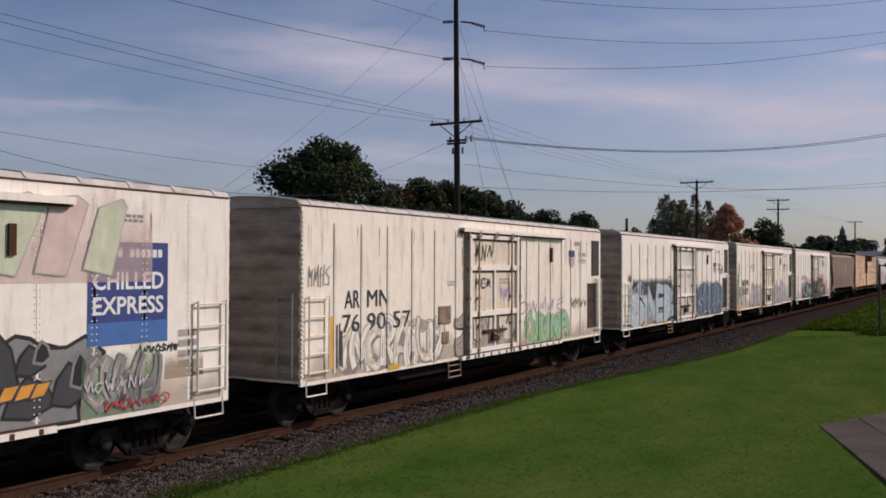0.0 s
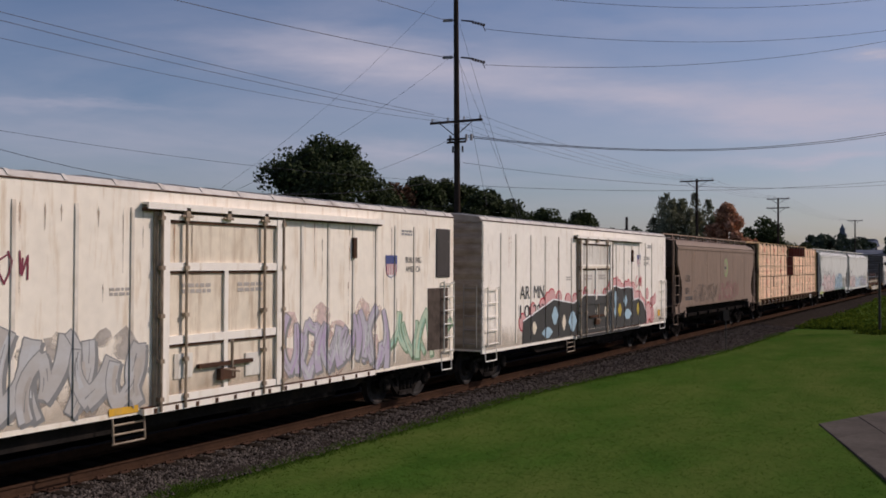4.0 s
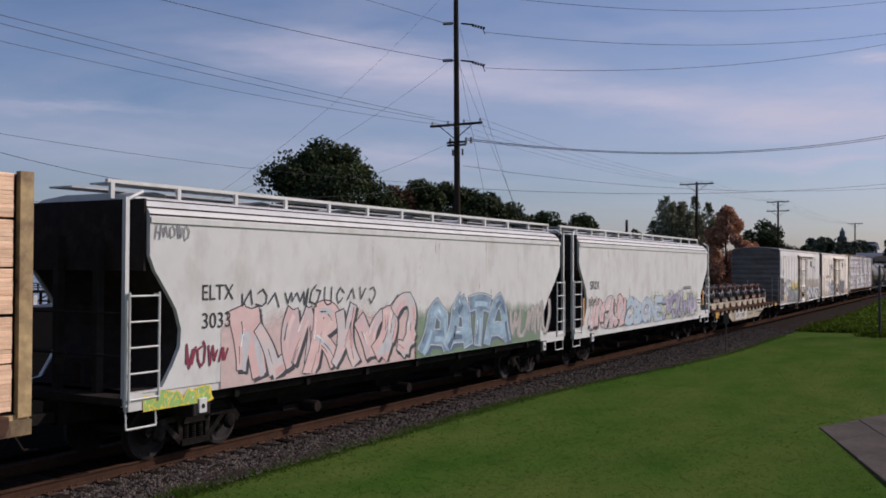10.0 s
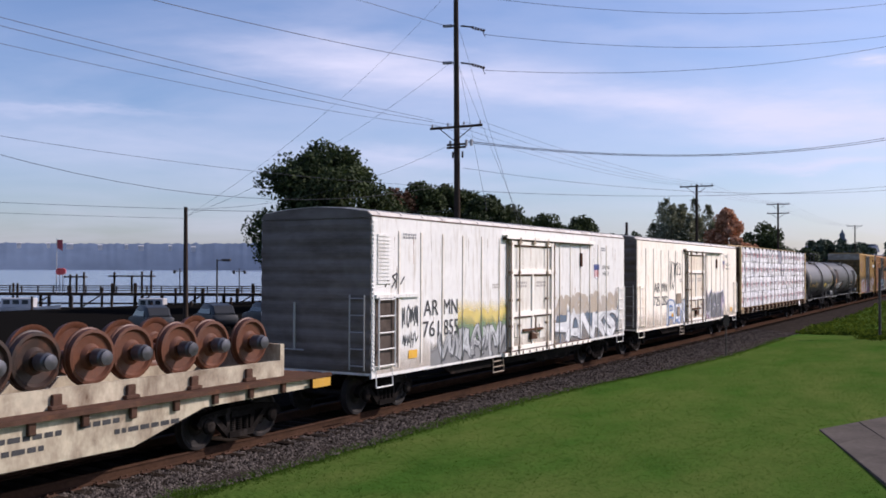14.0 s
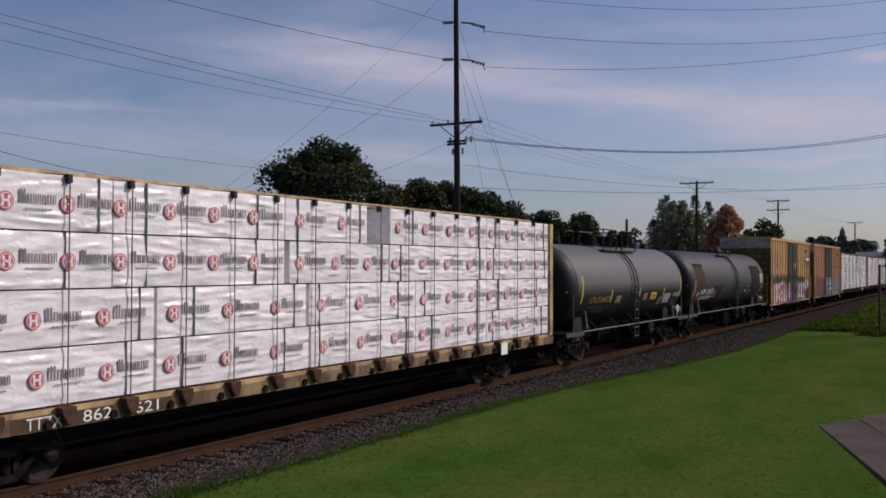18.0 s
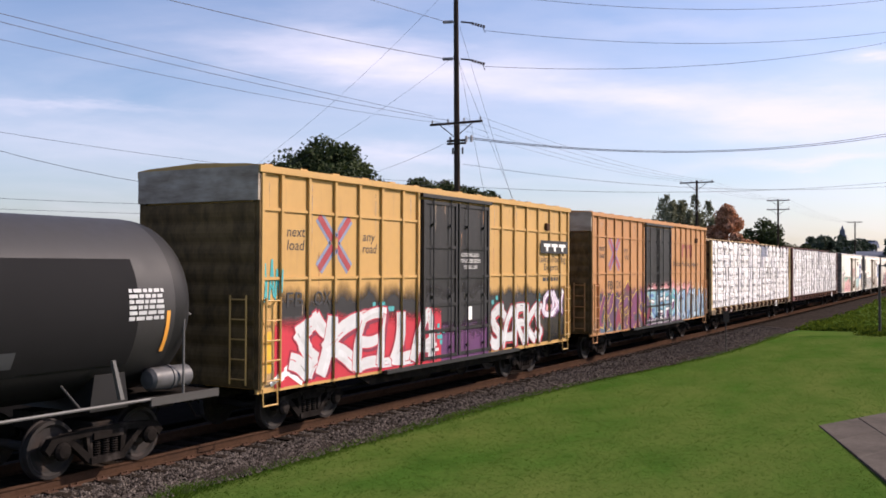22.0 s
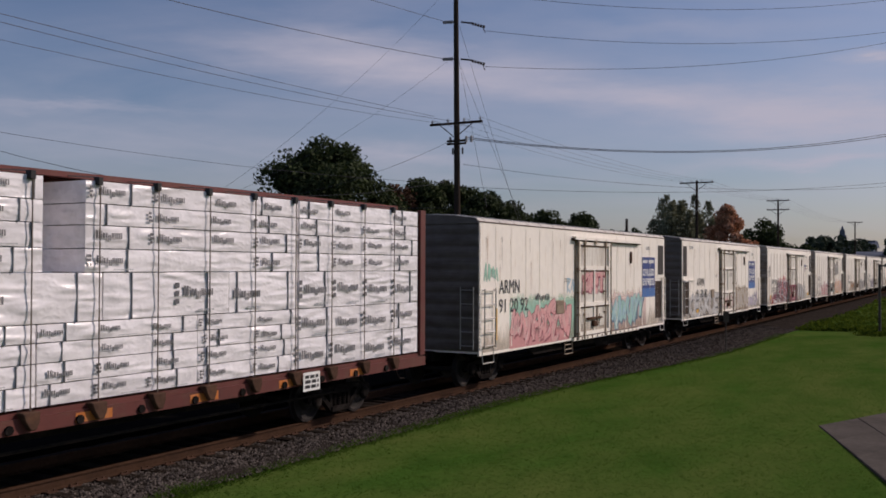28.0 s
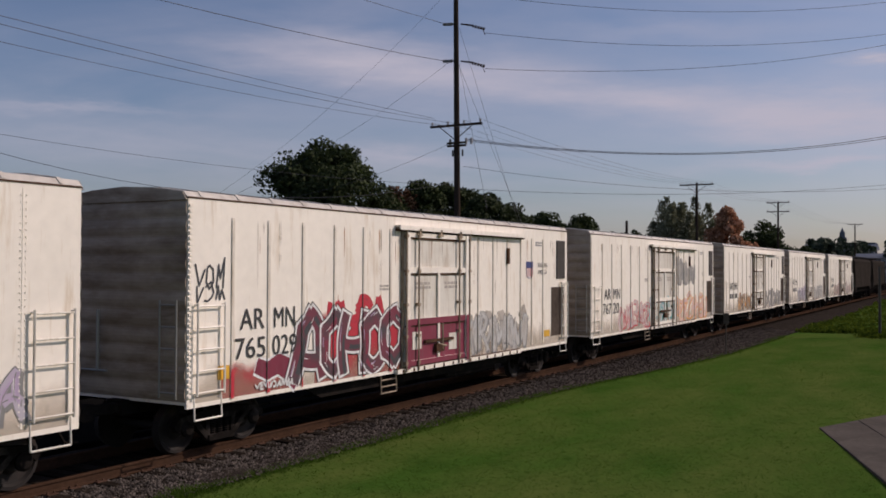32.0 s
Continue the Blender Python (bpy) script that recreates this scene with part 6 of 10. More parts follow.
def emblem(c, x, z, s=0.36, ribs=()):
    """A shield emblem as plain shapes: a blue top over red and white stripes."""
    b = bmesh.new()
    y = -HALF - 0.006
    b.faces.new([b.verts.new((x + px * s, y, z + pz * s)) for px, pz in ((0.5, 0), (0.82, 0.12), (0.97, 0.34), (1.0, 0.7), (1.02, 1.15), (-0.02, 1.15), (0, 0.7), (0.03, 0.34), (0.18, 0.12))])
    decal(c, "emblem", b, paint((0.10, 0.10, 0.22)), ribs, "faded shield emblem")
    b = bmesh.new()
    b.faces.new([b.verts.new((x + px * s, y - 0.002, z + pz * s)) for px, pz in ((0.5, 0.05), (0.78, 0.16), (0.91, 0.36), (0.94, 0.72), (0.06, 0.72), (0.09, 0.36), (0.22, 0.16))])
    decal(c, "emblem_field", b, M["white_paint"], ribs)
    plate(c, "emblem_band", x - 0.02 * s, x + 1.02 * s, z + 0.74 * s, z + 1.15 * s, paint((0.05, 0.07, 0.22)), y - 0.003, ribs)
    for k in range(6):
        plate(c, "emblem_stripe", x + (0.08 + 0.15 * k) * s, x + (0.155 + 0.15 * k) * s, z + 0.18 * s, z + 0.72 * s, paint((0.42, 0.04, 0.05)), y - 0.003, ribs)


def sign_panel(c, x0, x1, z0, z1, y=-HALF - 0.006):
    """A blue advertising panel with rows of pale blocks for its brand words and a lighter foot."""
    plate(c, "sign_panel", x0, x1, z0, z1, paint((0.035, 0.06, 0.22)), y, label="blue advertising panel with pale block lettering")
    plate(c, "sign_panel_foot", x0, x1, z0, z0 + 0.22 * (z1 - z0), paint((0.06, 0.16, 0.42)), y - 0.003)
    h, w = z1 - z0, x1 - x0
    for k in range(12):
        if k != 5:
            plate(c, "block_letter", x0 + (0.06 + 0.073 * k) * w, x0 + (0.06 + 0.073 * k + 0.055) * w, z0 + 0.85 * h, z0 + 0.93 * h, M["white_paint"], y - 0.004)
    letters(c, "CHILLED", x0 + 0.06 * w, z0 + 0.54 * h, 0.36 * h / 1.6 * 1.05, M["white_paint"], y - 0.004, 0.88 * w, 0.008)
    letters(c, "EXPRESS", x0 + 0.06 * w, z0 + 0.3 * h, 0.36 * h / 1.6 * 1.05, M["white_paint"], y - 0.004, 0.88 * w, 0.008)


def marks(c, *rows, material=None, out=0.014):
    """Owner's letters and the car's number: rows of words, first and last x and foot, set between the ribs."""
    for words, x0, x1, z in rows:
        letters(c, words, x0, z, 0.56, material or M["ink"], y=-HALF - out, width=x1 - x0)


def yellow(c, x0, x1, z0, z1):
    plate(c, "reflector_stripe", x0, x1, z0, z1, paint((0.72, 0.40, 0.03)), -HALF - 0.016, label="yellow reflective stripe")

# ---------------------------------------------------------------- box cars


def rib_bar():
    b = bmesh.new()
    box(b, -0.12, 0.12, -1.4, 1.4, 5.29, 5.355)
    return b


def box_car(x0, length, color, dark_end, label):
    c = car("box_car", x0, length, label, "box car", 2.3)
    posts = [0.1, 0.68, 1.55, 2.45, 3.35, 4.25, 5.15, 5.85] + [9.68, 10.45, 11.3, 12.15, 13.0, 13.9, 14.75, length - 0.1]
    posts = [(x - 0.05, x + 0.05, 0.058) for x in posts]
    b = bmesh.new()
    loft(b, [[(x, y, z) for y, z in ((-HALF + 0.04, 1.0), (HALF - 0.04, 1.0), (HALF - 0.04, 5.18), (-HALF + 0.04, 5.18))] for x in (0.06, length - 0.06)])
    part("body", b, color, c)
    for a, e, _ in posts:
        def post():
            p = bmesh.new()
            box(p, -0.05, 0.05, -HALF - 0.017, -HALF + 0.05, 1.0, 5.17)
            return mesh_of("side_post", bevelled(p, 0.012), color)
        part("side_post", once("box post" + color.name, post), None, c, at=pose((a + e) / 2, 0, 0))
    for z in (3.12, 4.46):
        for s0, s1 in ((0.1, 5.85), (9.68, length - 0.1)):
            b = bmesh.new()
            box(b, s0, s1, -HALF + 0.004, -HALF + 0.05, z - 0.03, z + 0.03)
            part("side_rail", b, color, c)
    b = bmesh.new()
    box(b, 0.0, length, -HALF + 0.037, -HALF + 0.09, 0.92, 1.02)
    part("side_sill", b, color, c)
    b = bmesh.new()
    prof = ((-1.64, 5.16), (-1.64, 5.29), (-1.3, 5.33), (0, 5.39), (1.3, 5.33), (1.64, 5.29), (1.64, 5.16))
    loft(b, [[(x, y, z) for y, z in prof] for x in (-0.03, length + 0.03)])
    part("roof", b, color, c, "ribbed roof in the body colour")
    for k in range(14):
        part("roof_rib", once("box roof rib" + color.name, lambda: mesh_of("roof_rib", rib_bar(), color)), None, c, at=pose(0.5 + k * (length - 1) / 13, 0, 0))
    # both ends take the brown that has their shade mixed in
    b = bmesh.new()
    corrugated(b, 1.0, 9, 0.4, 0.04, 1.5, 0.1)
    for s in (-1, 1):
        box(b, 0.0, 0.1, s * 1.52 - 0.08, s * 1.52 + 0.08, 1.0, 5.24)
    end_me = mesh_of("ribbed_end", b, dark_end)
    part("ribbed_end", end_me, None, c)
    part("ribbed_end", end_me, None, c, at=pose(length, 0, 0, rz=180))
    b = bmesh.new()
    box(b, -0.05, 0.03, -1.6, 1.6, 4.62, 5.28)
    part("end_band", b, M["reefer_end"], c, "grey band along the top of the end")
    # double plug doors
    for k, (d0, d1) in enumerate(((5.98, 7.72), (7.78, 9.56))):
        b = bmesh.new()
        box(b, d0, d1, -HALF - 0.03, -HALF + 0.04, 1.05, 5.0)
        door = part("door", bevelled(b, 0.012), M["black"], c, "black plug door")
        b = bmesh.new()
        for z in (1.1, 1.75, 2.4, 3.1, 3.85, 4.95):
            box(b, d0 + 0.03, d1 - 0.03, -HALF - 0.06, -HALF - 0.03, z - 0.04, z + 0.04)
        for x in (d0 + 0.06, d1 - 0.06):
            box(b, x - 0.04, x + 0.04, -HALF - 0.065, -HALF - 0.03, 1.05, 5.0)
        part("door_frame", b, M["black"], door)
        for x in (d0 + 0.45, d1 - 0.4):
            b = bmesh.new()
            rod(b, (x, -HALF - 0.09, 0.95), (x, -HALF - 0.09, 5.08), 0.018, 6)
            for z in (1.3, 2.6, 4.4):
                box(b, x - 0.035, x + 0.035, -HALF - 0.11, -HALF - 0.05, z - 0.035, z + 0.035)
            part("locking_bar", b, M["black"], door)
    b = bmesh.new()
    box(b, 4.3, 11.4, -HALF - 0.12, -HALF + 0.02, 0.9, 0.98)
    part("lower_door_track", b, M["black"], c)
    b = bmesh.new()
    box(b, 5.9, 9.65, -HALF - 0.1, -HALF + 0.02, 5.06, 5.15)
    part("door_track", b, M["black"], c)
    plate(c, "white_label", 8.3, 8.5, 1.95, 2.3, M["white_paint"], -HALF - 0.068)
    ladder(c, 0.12, 0.55, 1.1, 2.75, 5, color)
    ladder(c, length - 0.6, length - 0.15, 1.1, 2.75, 5, color)
    underframe(c, length, 1.02, "box%.1f" % length)
    b = bmesh.new()
    for y in (-1.4, -1.0):
        rod(b, (-0.14, y, 1.1), (-0.14, y, 2.8), 0.02, 6)
    for k in range(5):
        rod(b, (-0.14, -1.4, 1.2 + k * 0.38), (-0.14, -1.0, 1.2 + k * 0.38), 0.016, 6)
    part("end_ladder", b, color, c)
    b = bmesh.new()
    box(b, length - 1.95, length - 1.72, -HALF - 0.05, -HALF + 0.04, 4.5, 4.72)
    part("bracket_box", bevelled(b, 0.01), M["dark_rust"], c)
    return c, posts + [(5.99, 9.55, 0.07)]


def cross_mark(c, x0, x1, z0, z1, red, blue, ribs):
    """A diagonal cross: broad blue arms with a red core, parted in the middle."""
    for a, e in ((z0, z1), (z1, z0)):
        for u0, u1 in ((0.0, 0.44), (0.56, 1.0)):
            ends = [(x0 + 0.1 + (x1 - x0 - 0.1) * u, a + (e - a) * u) for u in (u0, u1)]
            for m, w, out in ((blue, 0.15, 0.004), (red, 0.075, 0.008)):
                b = bmesh.new()
                band(b, ends, w, -HALF + 0.04 - out)
                decal(c, "crossed_stripe", b, m, ribs)


# ---------------------------------------------------------------- covered hoppers


def hopper(x0, length, color, dark, label, low=1.5, seams=(), drop=0.05):
    c = car("covered_hopper", x0, length, label, "hopper car", 2.1)
    side = [(0.5, 4.15), (0.5, 3.55), (0.62, 3.3), (0.85, 3.0), (1.1, 2.65), (1.22, 2.3), (1.2, 2.0), (1.05, 1.72), (0.8, low + 0.05), (0.4, low)]
    # the pale cars have a straight slope at the trailing end
    tail = [(0.5, 4.15), (0.5, 3.4), (0.85, 2.98), (1.35, 2.5), (1.75, 2.05), (1.85, 1.7), (1.7, low + 0.06), (1.5, low)] if low < 1.4 else side
    outline = side + [(length - x, z) for x, z in reversed(tail)]
    # two side sheets; a core closes the open ends, coloured near-black for their shade
    for name, ys in (("body", (-1.5, -1.58)), ("far_side", (1.5, 1.58))):
        b = bmesh.new()
        loft(b, [[(x, y, z) for x, z in outline] for y in ys])
        part(name, b, color, c)
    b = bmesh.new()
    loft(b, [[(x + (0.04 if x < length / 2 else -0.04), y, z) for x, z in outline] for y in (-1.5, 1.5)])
    part("inner_wall", b, dark, c, "slope sheets in the open ends, coloured dark for shade")
    # the roof: curved shoulders and a flat crown
    b = bmesh.new()
    prof = ((-1.58, 4.15), (-1.56, 4.28), (-1.42, 4.44), (-1.1, 4.56), (-0.5, 4.62), (0.5, 4.62), (1.1, 4.56), (1.42, 4.44), (1.56, 4.28), (1.58, 4.15))
    loft(b, [[(x, y, z) for y, z in prof] for x in (0.5, length - 0.5)])
    part("roof", b, color, c, smooth=True)
    b = bmesh.new()
    box(b, 0.5, length - 0.5, -1.61, -1.57, 4.1, 4.2)
    part("eave_rail", b, color, c)
    for y, z in seams:
        b = bmesh.new()
        box(b, 0.5, length - 0.5, y - 0.012, y + 0.02, z - 0.012, z + 0.012)
        part("roof_seam", b, dark, c, "thin dark roof seam")
    # slope sheets and posts in the open ends
    for e in (0, 1):
        m = pose(length, 0, 0, rz=180) if e else None

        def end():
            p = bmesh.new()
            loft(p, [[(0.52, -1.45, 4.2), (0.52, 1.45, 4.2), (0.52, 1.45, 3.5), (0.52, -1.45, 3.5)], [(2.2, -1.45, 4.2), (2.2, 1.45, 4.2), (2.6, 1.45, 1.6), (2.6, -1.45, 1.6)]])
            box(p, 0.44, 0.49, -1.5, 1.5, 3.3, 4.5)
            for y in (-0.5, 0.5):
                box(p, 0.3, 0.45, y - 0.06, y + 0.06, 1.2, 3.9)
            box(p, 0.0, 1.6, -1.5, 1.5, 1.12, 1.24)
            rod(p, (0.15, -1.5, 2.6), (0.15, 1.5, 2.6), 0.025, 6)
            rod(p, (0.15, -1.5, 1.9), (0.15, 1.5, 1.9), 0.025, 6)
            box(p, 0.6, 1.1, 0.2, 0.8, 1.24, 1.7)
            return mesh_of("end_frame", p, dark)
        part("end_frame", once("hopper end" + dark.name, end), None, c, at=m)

        for y in (-1.5, 1.5):
            p = bmesh.new()
            u, v, w = (length - 0.1, length - 0.06, length - 0.5) if e else (0.02, 0.06, 0.5)
            box(p, u, u + 0.08, y - 0.04, y + 0.04, 1.1, 4.5)
            rod(p, (v, y, 4.45), (w, y * 0.93, 4.62), 0.03, 6)
            part("corner_post", p, color, c)
        k = -1 if e else 1
        x = length if e else 0
        ladder(c, min(x + k * 0.08, x + k * 0.72), max(x + k * 0.08, x + k * 0.72), 1.15, 2.95, 5, color, y=-HALF + 0.02)
    b = bmesh.new()
    box(b, 0.1, length - 0.1, -1.56, -1.44, low - drop, low + 0.02)
    part("side_sill", b, color, c)
    b = bmesh.new()
    box(b, 0.1, length - 0.1, 1.44, 1.56, low - drop, low + 0.02)
    part("side_sill", b, color, c)
    for x in (0.1, length - 1.95):
        b = bmesh.new()
        box(b, x, x + 1.85, -1.555, -1.43, low - max(drop, 0.28), low)
        part("end_sill", b, color, c)
    for x in (1.75, length - 1.75):
        b = bmesh.new()
        box(b, x - 0.22, x + 0.22, -1.57, 1.57, low - 0.55, low - 0.2)
        part("body_bolster", bevelled(b, 0.02), dark, c)
        b = bmesh.new()
        box(b, x - 0.1, x + 0.1, -1.6, -1.56, low - 0.5, low - 0.24)
        pad = part("jacking_pad", bevelled(b, 0.01), color, c)
        b = bmesh.new()
        lathe(b, ((-1.604, 0.045), (-1.602, 0.045)), "Y", 10, (x, 0, low - 0.38))
        part("pad_hole", b, M["black"], pad)
    # dark hopper bays that close the space over the outlets
    b = bmesh.new()
    loft(b, [[(2.4, -1.42, low), (length - 2.4, -1.42, low), (length - 2.4, 1.42, low), (2.4, 1.42, low)], [(3.4, -1.0, 0.72), (length - 3.4, -1.0, 0.72), (length - 3.4, 1.0, 0.72), (3.4, 1.0, 0.72)]])
    part("hopper_bay", b, M["underframe"], c)
    # outlet chutes between the trucks
    for k in range(3):
        cx = length * (0.3 + 0.2 * k)

        def chute():
            p = bmesh.new()
            loft(p, [[(-1.7, -1.3, 1.5), (1.7, -1.3, 1.5), (1.7, 1.3, 1.5), (-1.7, 1.3, 1.5)], [(-0.5, -0.6, 0.45), (0.5, -0.6, 0.45), (0.5, 0.6, 0.45), (-0.5, 0.6, 0.45)]])
            box(p, -0.6, 0.6, -0.8, 0.8, 0.36, 0.47)
            lathe(p, ((-1.25, 0.12), (-0.8, 0.12)), "Y", 10, (0, 0, 0.42))
            return mesh_of("outlet_chute", p, M["underframe"])
        part("outlet_chute", once("chute", chute), None, c, at=pose(cx, 0, 0))
    underframe(c, length, 1.12, "hop%.1f" % length, False)
    # roof walk with its posts and edge
    b = bmesh.new()
    box(b, 0.3, length - 0.3, -0.95, -0.35, 4.76, 4.79)
    box(b, 0.5, length - 0.5, 0.35, 0.95, 4.76, 4.79)
    part("roof_walk", b, M["steel"], c, "grating walkway along the roof")
    for k in range(6):
        def hatch():
            p = bmesh.new()
            lathe(p, ((4.6, 0.42), (4.7, 0.42), (4.74, 0.3)), "Z", 16)
            return mesh_of("hatch", p, color)
        part("hatch", once("hatch" + color.name, hatch), None, c, at=pose(1.8 + k * (length - 3.6) / 5, 0, 0))
    b = bmesh.new()
    n = 12
    box(b, 0.1, length - 0.1, -1.02, -0.96, 4.76, 4.82)
    for k in range(n + 1):
        x = 0.2 + k * (length - 0.4) / n
        box(b, x - 0.04, x + 0.04, -1.03, -0.97, 4.5, 4.78)
    part("walk_edge", b, color, c)
    return c


# ---------------------------------------------------------------- tank cars


def tank_car(x0, length, label, cx, deck, rail=0.5, shell="tank_grey"):
    """cx: the side ladder's middle; deck: first and last x of the platform on the top."""
    c = car("tank_car", x0, length, label, "tank car", 2.0)
    R, zc = 1.53, 2.66
    h0, h1 = 0.98, length - 0.98
    b = bmesh.new()
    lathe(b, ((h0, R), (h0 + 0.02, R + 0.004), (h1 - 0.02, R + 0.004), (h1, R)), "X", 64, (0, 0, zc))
    part("tank", b, M[shell], c, "black cylindrical tank with a paler top", smooth=True)
    # heads in the darkest tone, which puts their shade into the colour
    for s in (-1, 1):
        b = bmesh.new()
        prof = [(0.86 * math.sin(a) ** 0.8, R * math.cos(a) ** 0.8) for a in (math.pi / 2 * k / 10 for k in range(10))] + [(0.86, 0.0)]
        prof[-1] = (prof[-1][0], 0.02)
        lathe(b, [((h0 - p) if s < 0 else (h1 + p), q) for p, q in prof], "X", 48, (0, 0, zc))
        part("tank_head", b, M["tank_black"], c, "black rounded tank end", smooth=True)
    for dx in (-0.36, 0.36):
        b = bmesh.new()
        lathe(b, ((cx + dx - 0.04, R), (cx + dx - 0.04, R + 0.025), (cx + dx + 0.04, R + 0.025), (cx + dx + 0.04, R)), "X", 40, (0, 0, zc))
        part("band", b, M[shell], c, smooth=True)
    for x in (2.0, length - 2.0):
        b = bmesh.new()
        loft(b, [[(x - 0.4, -1.1, 1.0), (x + 0.4, -1.1, 1.0), (x + 0.4, 1.1, 1.0), (x - 0.4, 1.1, 1.0)], [(x - 0.3, -1.1, 1.65), (x + 0.3, -1.1, 1.65), (x + 0.3, 1.1, 1.65), (x - 0.3, 1.1, 1.65)]])
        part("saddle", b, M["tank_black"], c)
        b = bmesh.new()
        loft(b, [[(x - 0.12, -1.5, 1.2), (x - 0.04, -1.5, 1.2), (x - 0.04, -1.42, 1.2), (x - 0.12, -1.42, 1.2)], [(x - 0.26, -1.46, 1.84), (x - 0.2, -1.46, 1.84), (x - 0.2, -1.4, 1.84), (x - 0.26, -1.4, 1.84)]])
        part("brace", b, M["strap_dull"], c, "dull steel brace between platform and shell")
    for x in (0.0, length - 1.4):
        b = bmesh.new()
        box(b, x - 0.1, x + 1.5, -1.5, 1.5, 1.06, 1.13)
        part("end_platform", b, M["underframe"], c)
        b = bmesh.new()
        box(b, x - 0.1, x + 1.5, -1.53, -1.49, 1.02, 1.16)
        part("platform_edge", b, M["strap_dark"], c)
    for s in (-1, 1):
        b = bmesh.new()
        rod(b, (1.4, s * 1.5, 1.14), (length - 1.4, s * 1.5, 1.14), 0.026, 6)
        part("handrail", b, M["strap_dull"], c, "dull pipe rail along the side")
        for k in range(5):
            x = 2.9 + k * (length - 5.8) / 4
            b = bmesh.new()
            rod(b, (x, s * 1.5, 1.14), (x - 0.12, s * 1.18, 1.5), 0.018, 6)
            part("rail_bracket", b, M["strap_dark"], c)
        for x, d in ((0.7, -0.3), (length - 0.7, 0.3)):
            b = bmesh.new()
            tube(b, [(x, s * 1.45, 1.1), (x, s * 1.45, 2.46), (x + d * 0.15, s * 1.42, 2.52), (x + d * 0.5, s * 1.36, 2.54), (x + d, s * 1.3, 2.5)], 0.022, 6)
            part("grab_rail", b, M["strap_dull"], c)
    # side ladder that follows the shell
    for dx in (-0.21, 0.21):
        b = bmesh.new()
        pts = [(cx + dx, -1.6, 0.62), (cx + dx, -1.6, 2.7)]
        pts += [(cx + dx, -(R + 0.07) * math.cos(a), zc + (R + 0.07) * math.sin(a)) for a in (0.2, 0.4, 0.6, 0.8, 1.0)]
        tube(b, pts, 0.024, 6)
        part("ladder_stile", b, M["strap_dark"], c)
    for k in range(9):
        b = bmesh.new()
        z = 0.68 + 0.34 * k
        y = -1.6 if z < 2.66 else -math.sqrt((R + 0.07) ** 2 - (z - zc) ** 2)
        rod(b, (cx - 0.21, y, z), (cx + 0.21, y, z), 0.016, 6)
        part("rung", b, M["strap_dull"], c)
    for s in (-1, 1):
        b = bmesh.new()
        rod(b, (cx + s * 0.21, -1.6, 0.64), (cx + s * 0.21 - 0.55, -1.5, 1.14), 0.018, 6)
        part("ladder_brace", b, M["strap_dark"], c)
    # valve platform and its railing on the top
    zp, zr = zc + R - 0.2, zc + R + rail
    p0, p1 = deck
    b = bmesh.new()
    for y0, y1 in ((-0.95, -0.62), (0.62, 0.95)):
        box(b, p0, p1, y0, y1, zp, zp + 0.05)
    for x in (p0, p1 - 0.3):
        box(b, x, x + 0.3, -0.62, 0.62, zp + 0.21, zp + 0.25)
    part("valve_platform", b, M["black"], c, "black grating platform on the top")
    for x in (p0 + 0.03, cx - 0.48, cx + 0.18, p1 - 0.03):
        for y in (-0.92, 0.92):
            b = bmesh.new()
            rod(b, (x, y, zp), (x, y, zr), 0.028, 6)
            part("rail_post", b, M["black"], c)
    for y in (-0.92, 0.92):
        for xa, xb in ((p0 + 0.03, cx - 0.48), (cx + 0.18, p1 - 0.03)):
            b = bmesh.new()
            rod(b, (xa, y, zr), (xb, y, zr), 0.028, 6)
            part("top_rail", b, M["black"], c)
    for x in (p0 + 0.03, p1 - 0.03):
        b = bmesh.new()
        rod(b, (x, -0.92, zr), (x, 0.92, zr), 0.028, 6)
        part("top_rail", b, M["black"], c)
    b = bmesh.new()
    hh = min(rail - 0.06, 0.42)
    lathe(b, ((zc + R - 0.08, 0.3), (zc + R + hh - 0.06, 0.3), (zc + R + hh - 0.04, 0.33), (zc + R + hh, 0.33), (zc + R + hh + 0.01, 0.02)), "Z", 24, (cx + 0.75, 0, 0))
    part("valve_housing", b, M["truck"], c, smooth=True)
    b = bmesh.new()
    lathe(b, ((zc + R - 0.05, 0.14), (zc + R + 0.08, 0.14), (zc + R + 0.1, 0.2), (zc + R + 0.15, 0.2), (zc + R + 0.19, 0.02)), "Z", 16, (cx - 1.1, 0, 0))
    part("vent_cap", b, M["truck"], c, smooth=True)
    b = bmesh.new()
    lathe(b, ((zc + R - 0.05, 0.06), (zc + R + 0.06, 0.06), (zc + R + 0.08, 0.11), (zc + R + 0.17, 0.11), (zc + R + 0.23, 0.05)), "Z", 12, (p1 - 0.55, 0.1, 0))
    part("safety_valve", b, M["truck"], c, smooth=True)
    b = bmesh.new()
    lathe(b, ((length - 1.32, 0.02), (length - 1.3, 0.15), (length - 1.24, 0.2), (length - 0.86, 0.205), (length - 0.86, 0.22), (length - 0.8, 0.22), (length - 0.8, 0.205), (length - 0.42, 0.2), (length - 0.36, 0.15), (length - 0.34, 0.02)), "X", 20, (0, -1.2, 1.42))
    part("air_reservoir", b, M["reservoir"], c, "grey air reservoir drum", smooth=True)
    b = bmesh.new()
    rod(b, (cx - 1.1, -0.3, 0.5), (cx - 1.1, -0.3, 1.3), 0.18, 12)
    part("bottom_outlet", b, M["underframe"], c)
    for x in (-0.1, length - 2.8):
        b = bmesh.new()
        box(b, x, x + 2.9, -0.25, 0.25, 0.72, 1.0)
        part("stub_sill", b, M["underframe"], c)
    return c


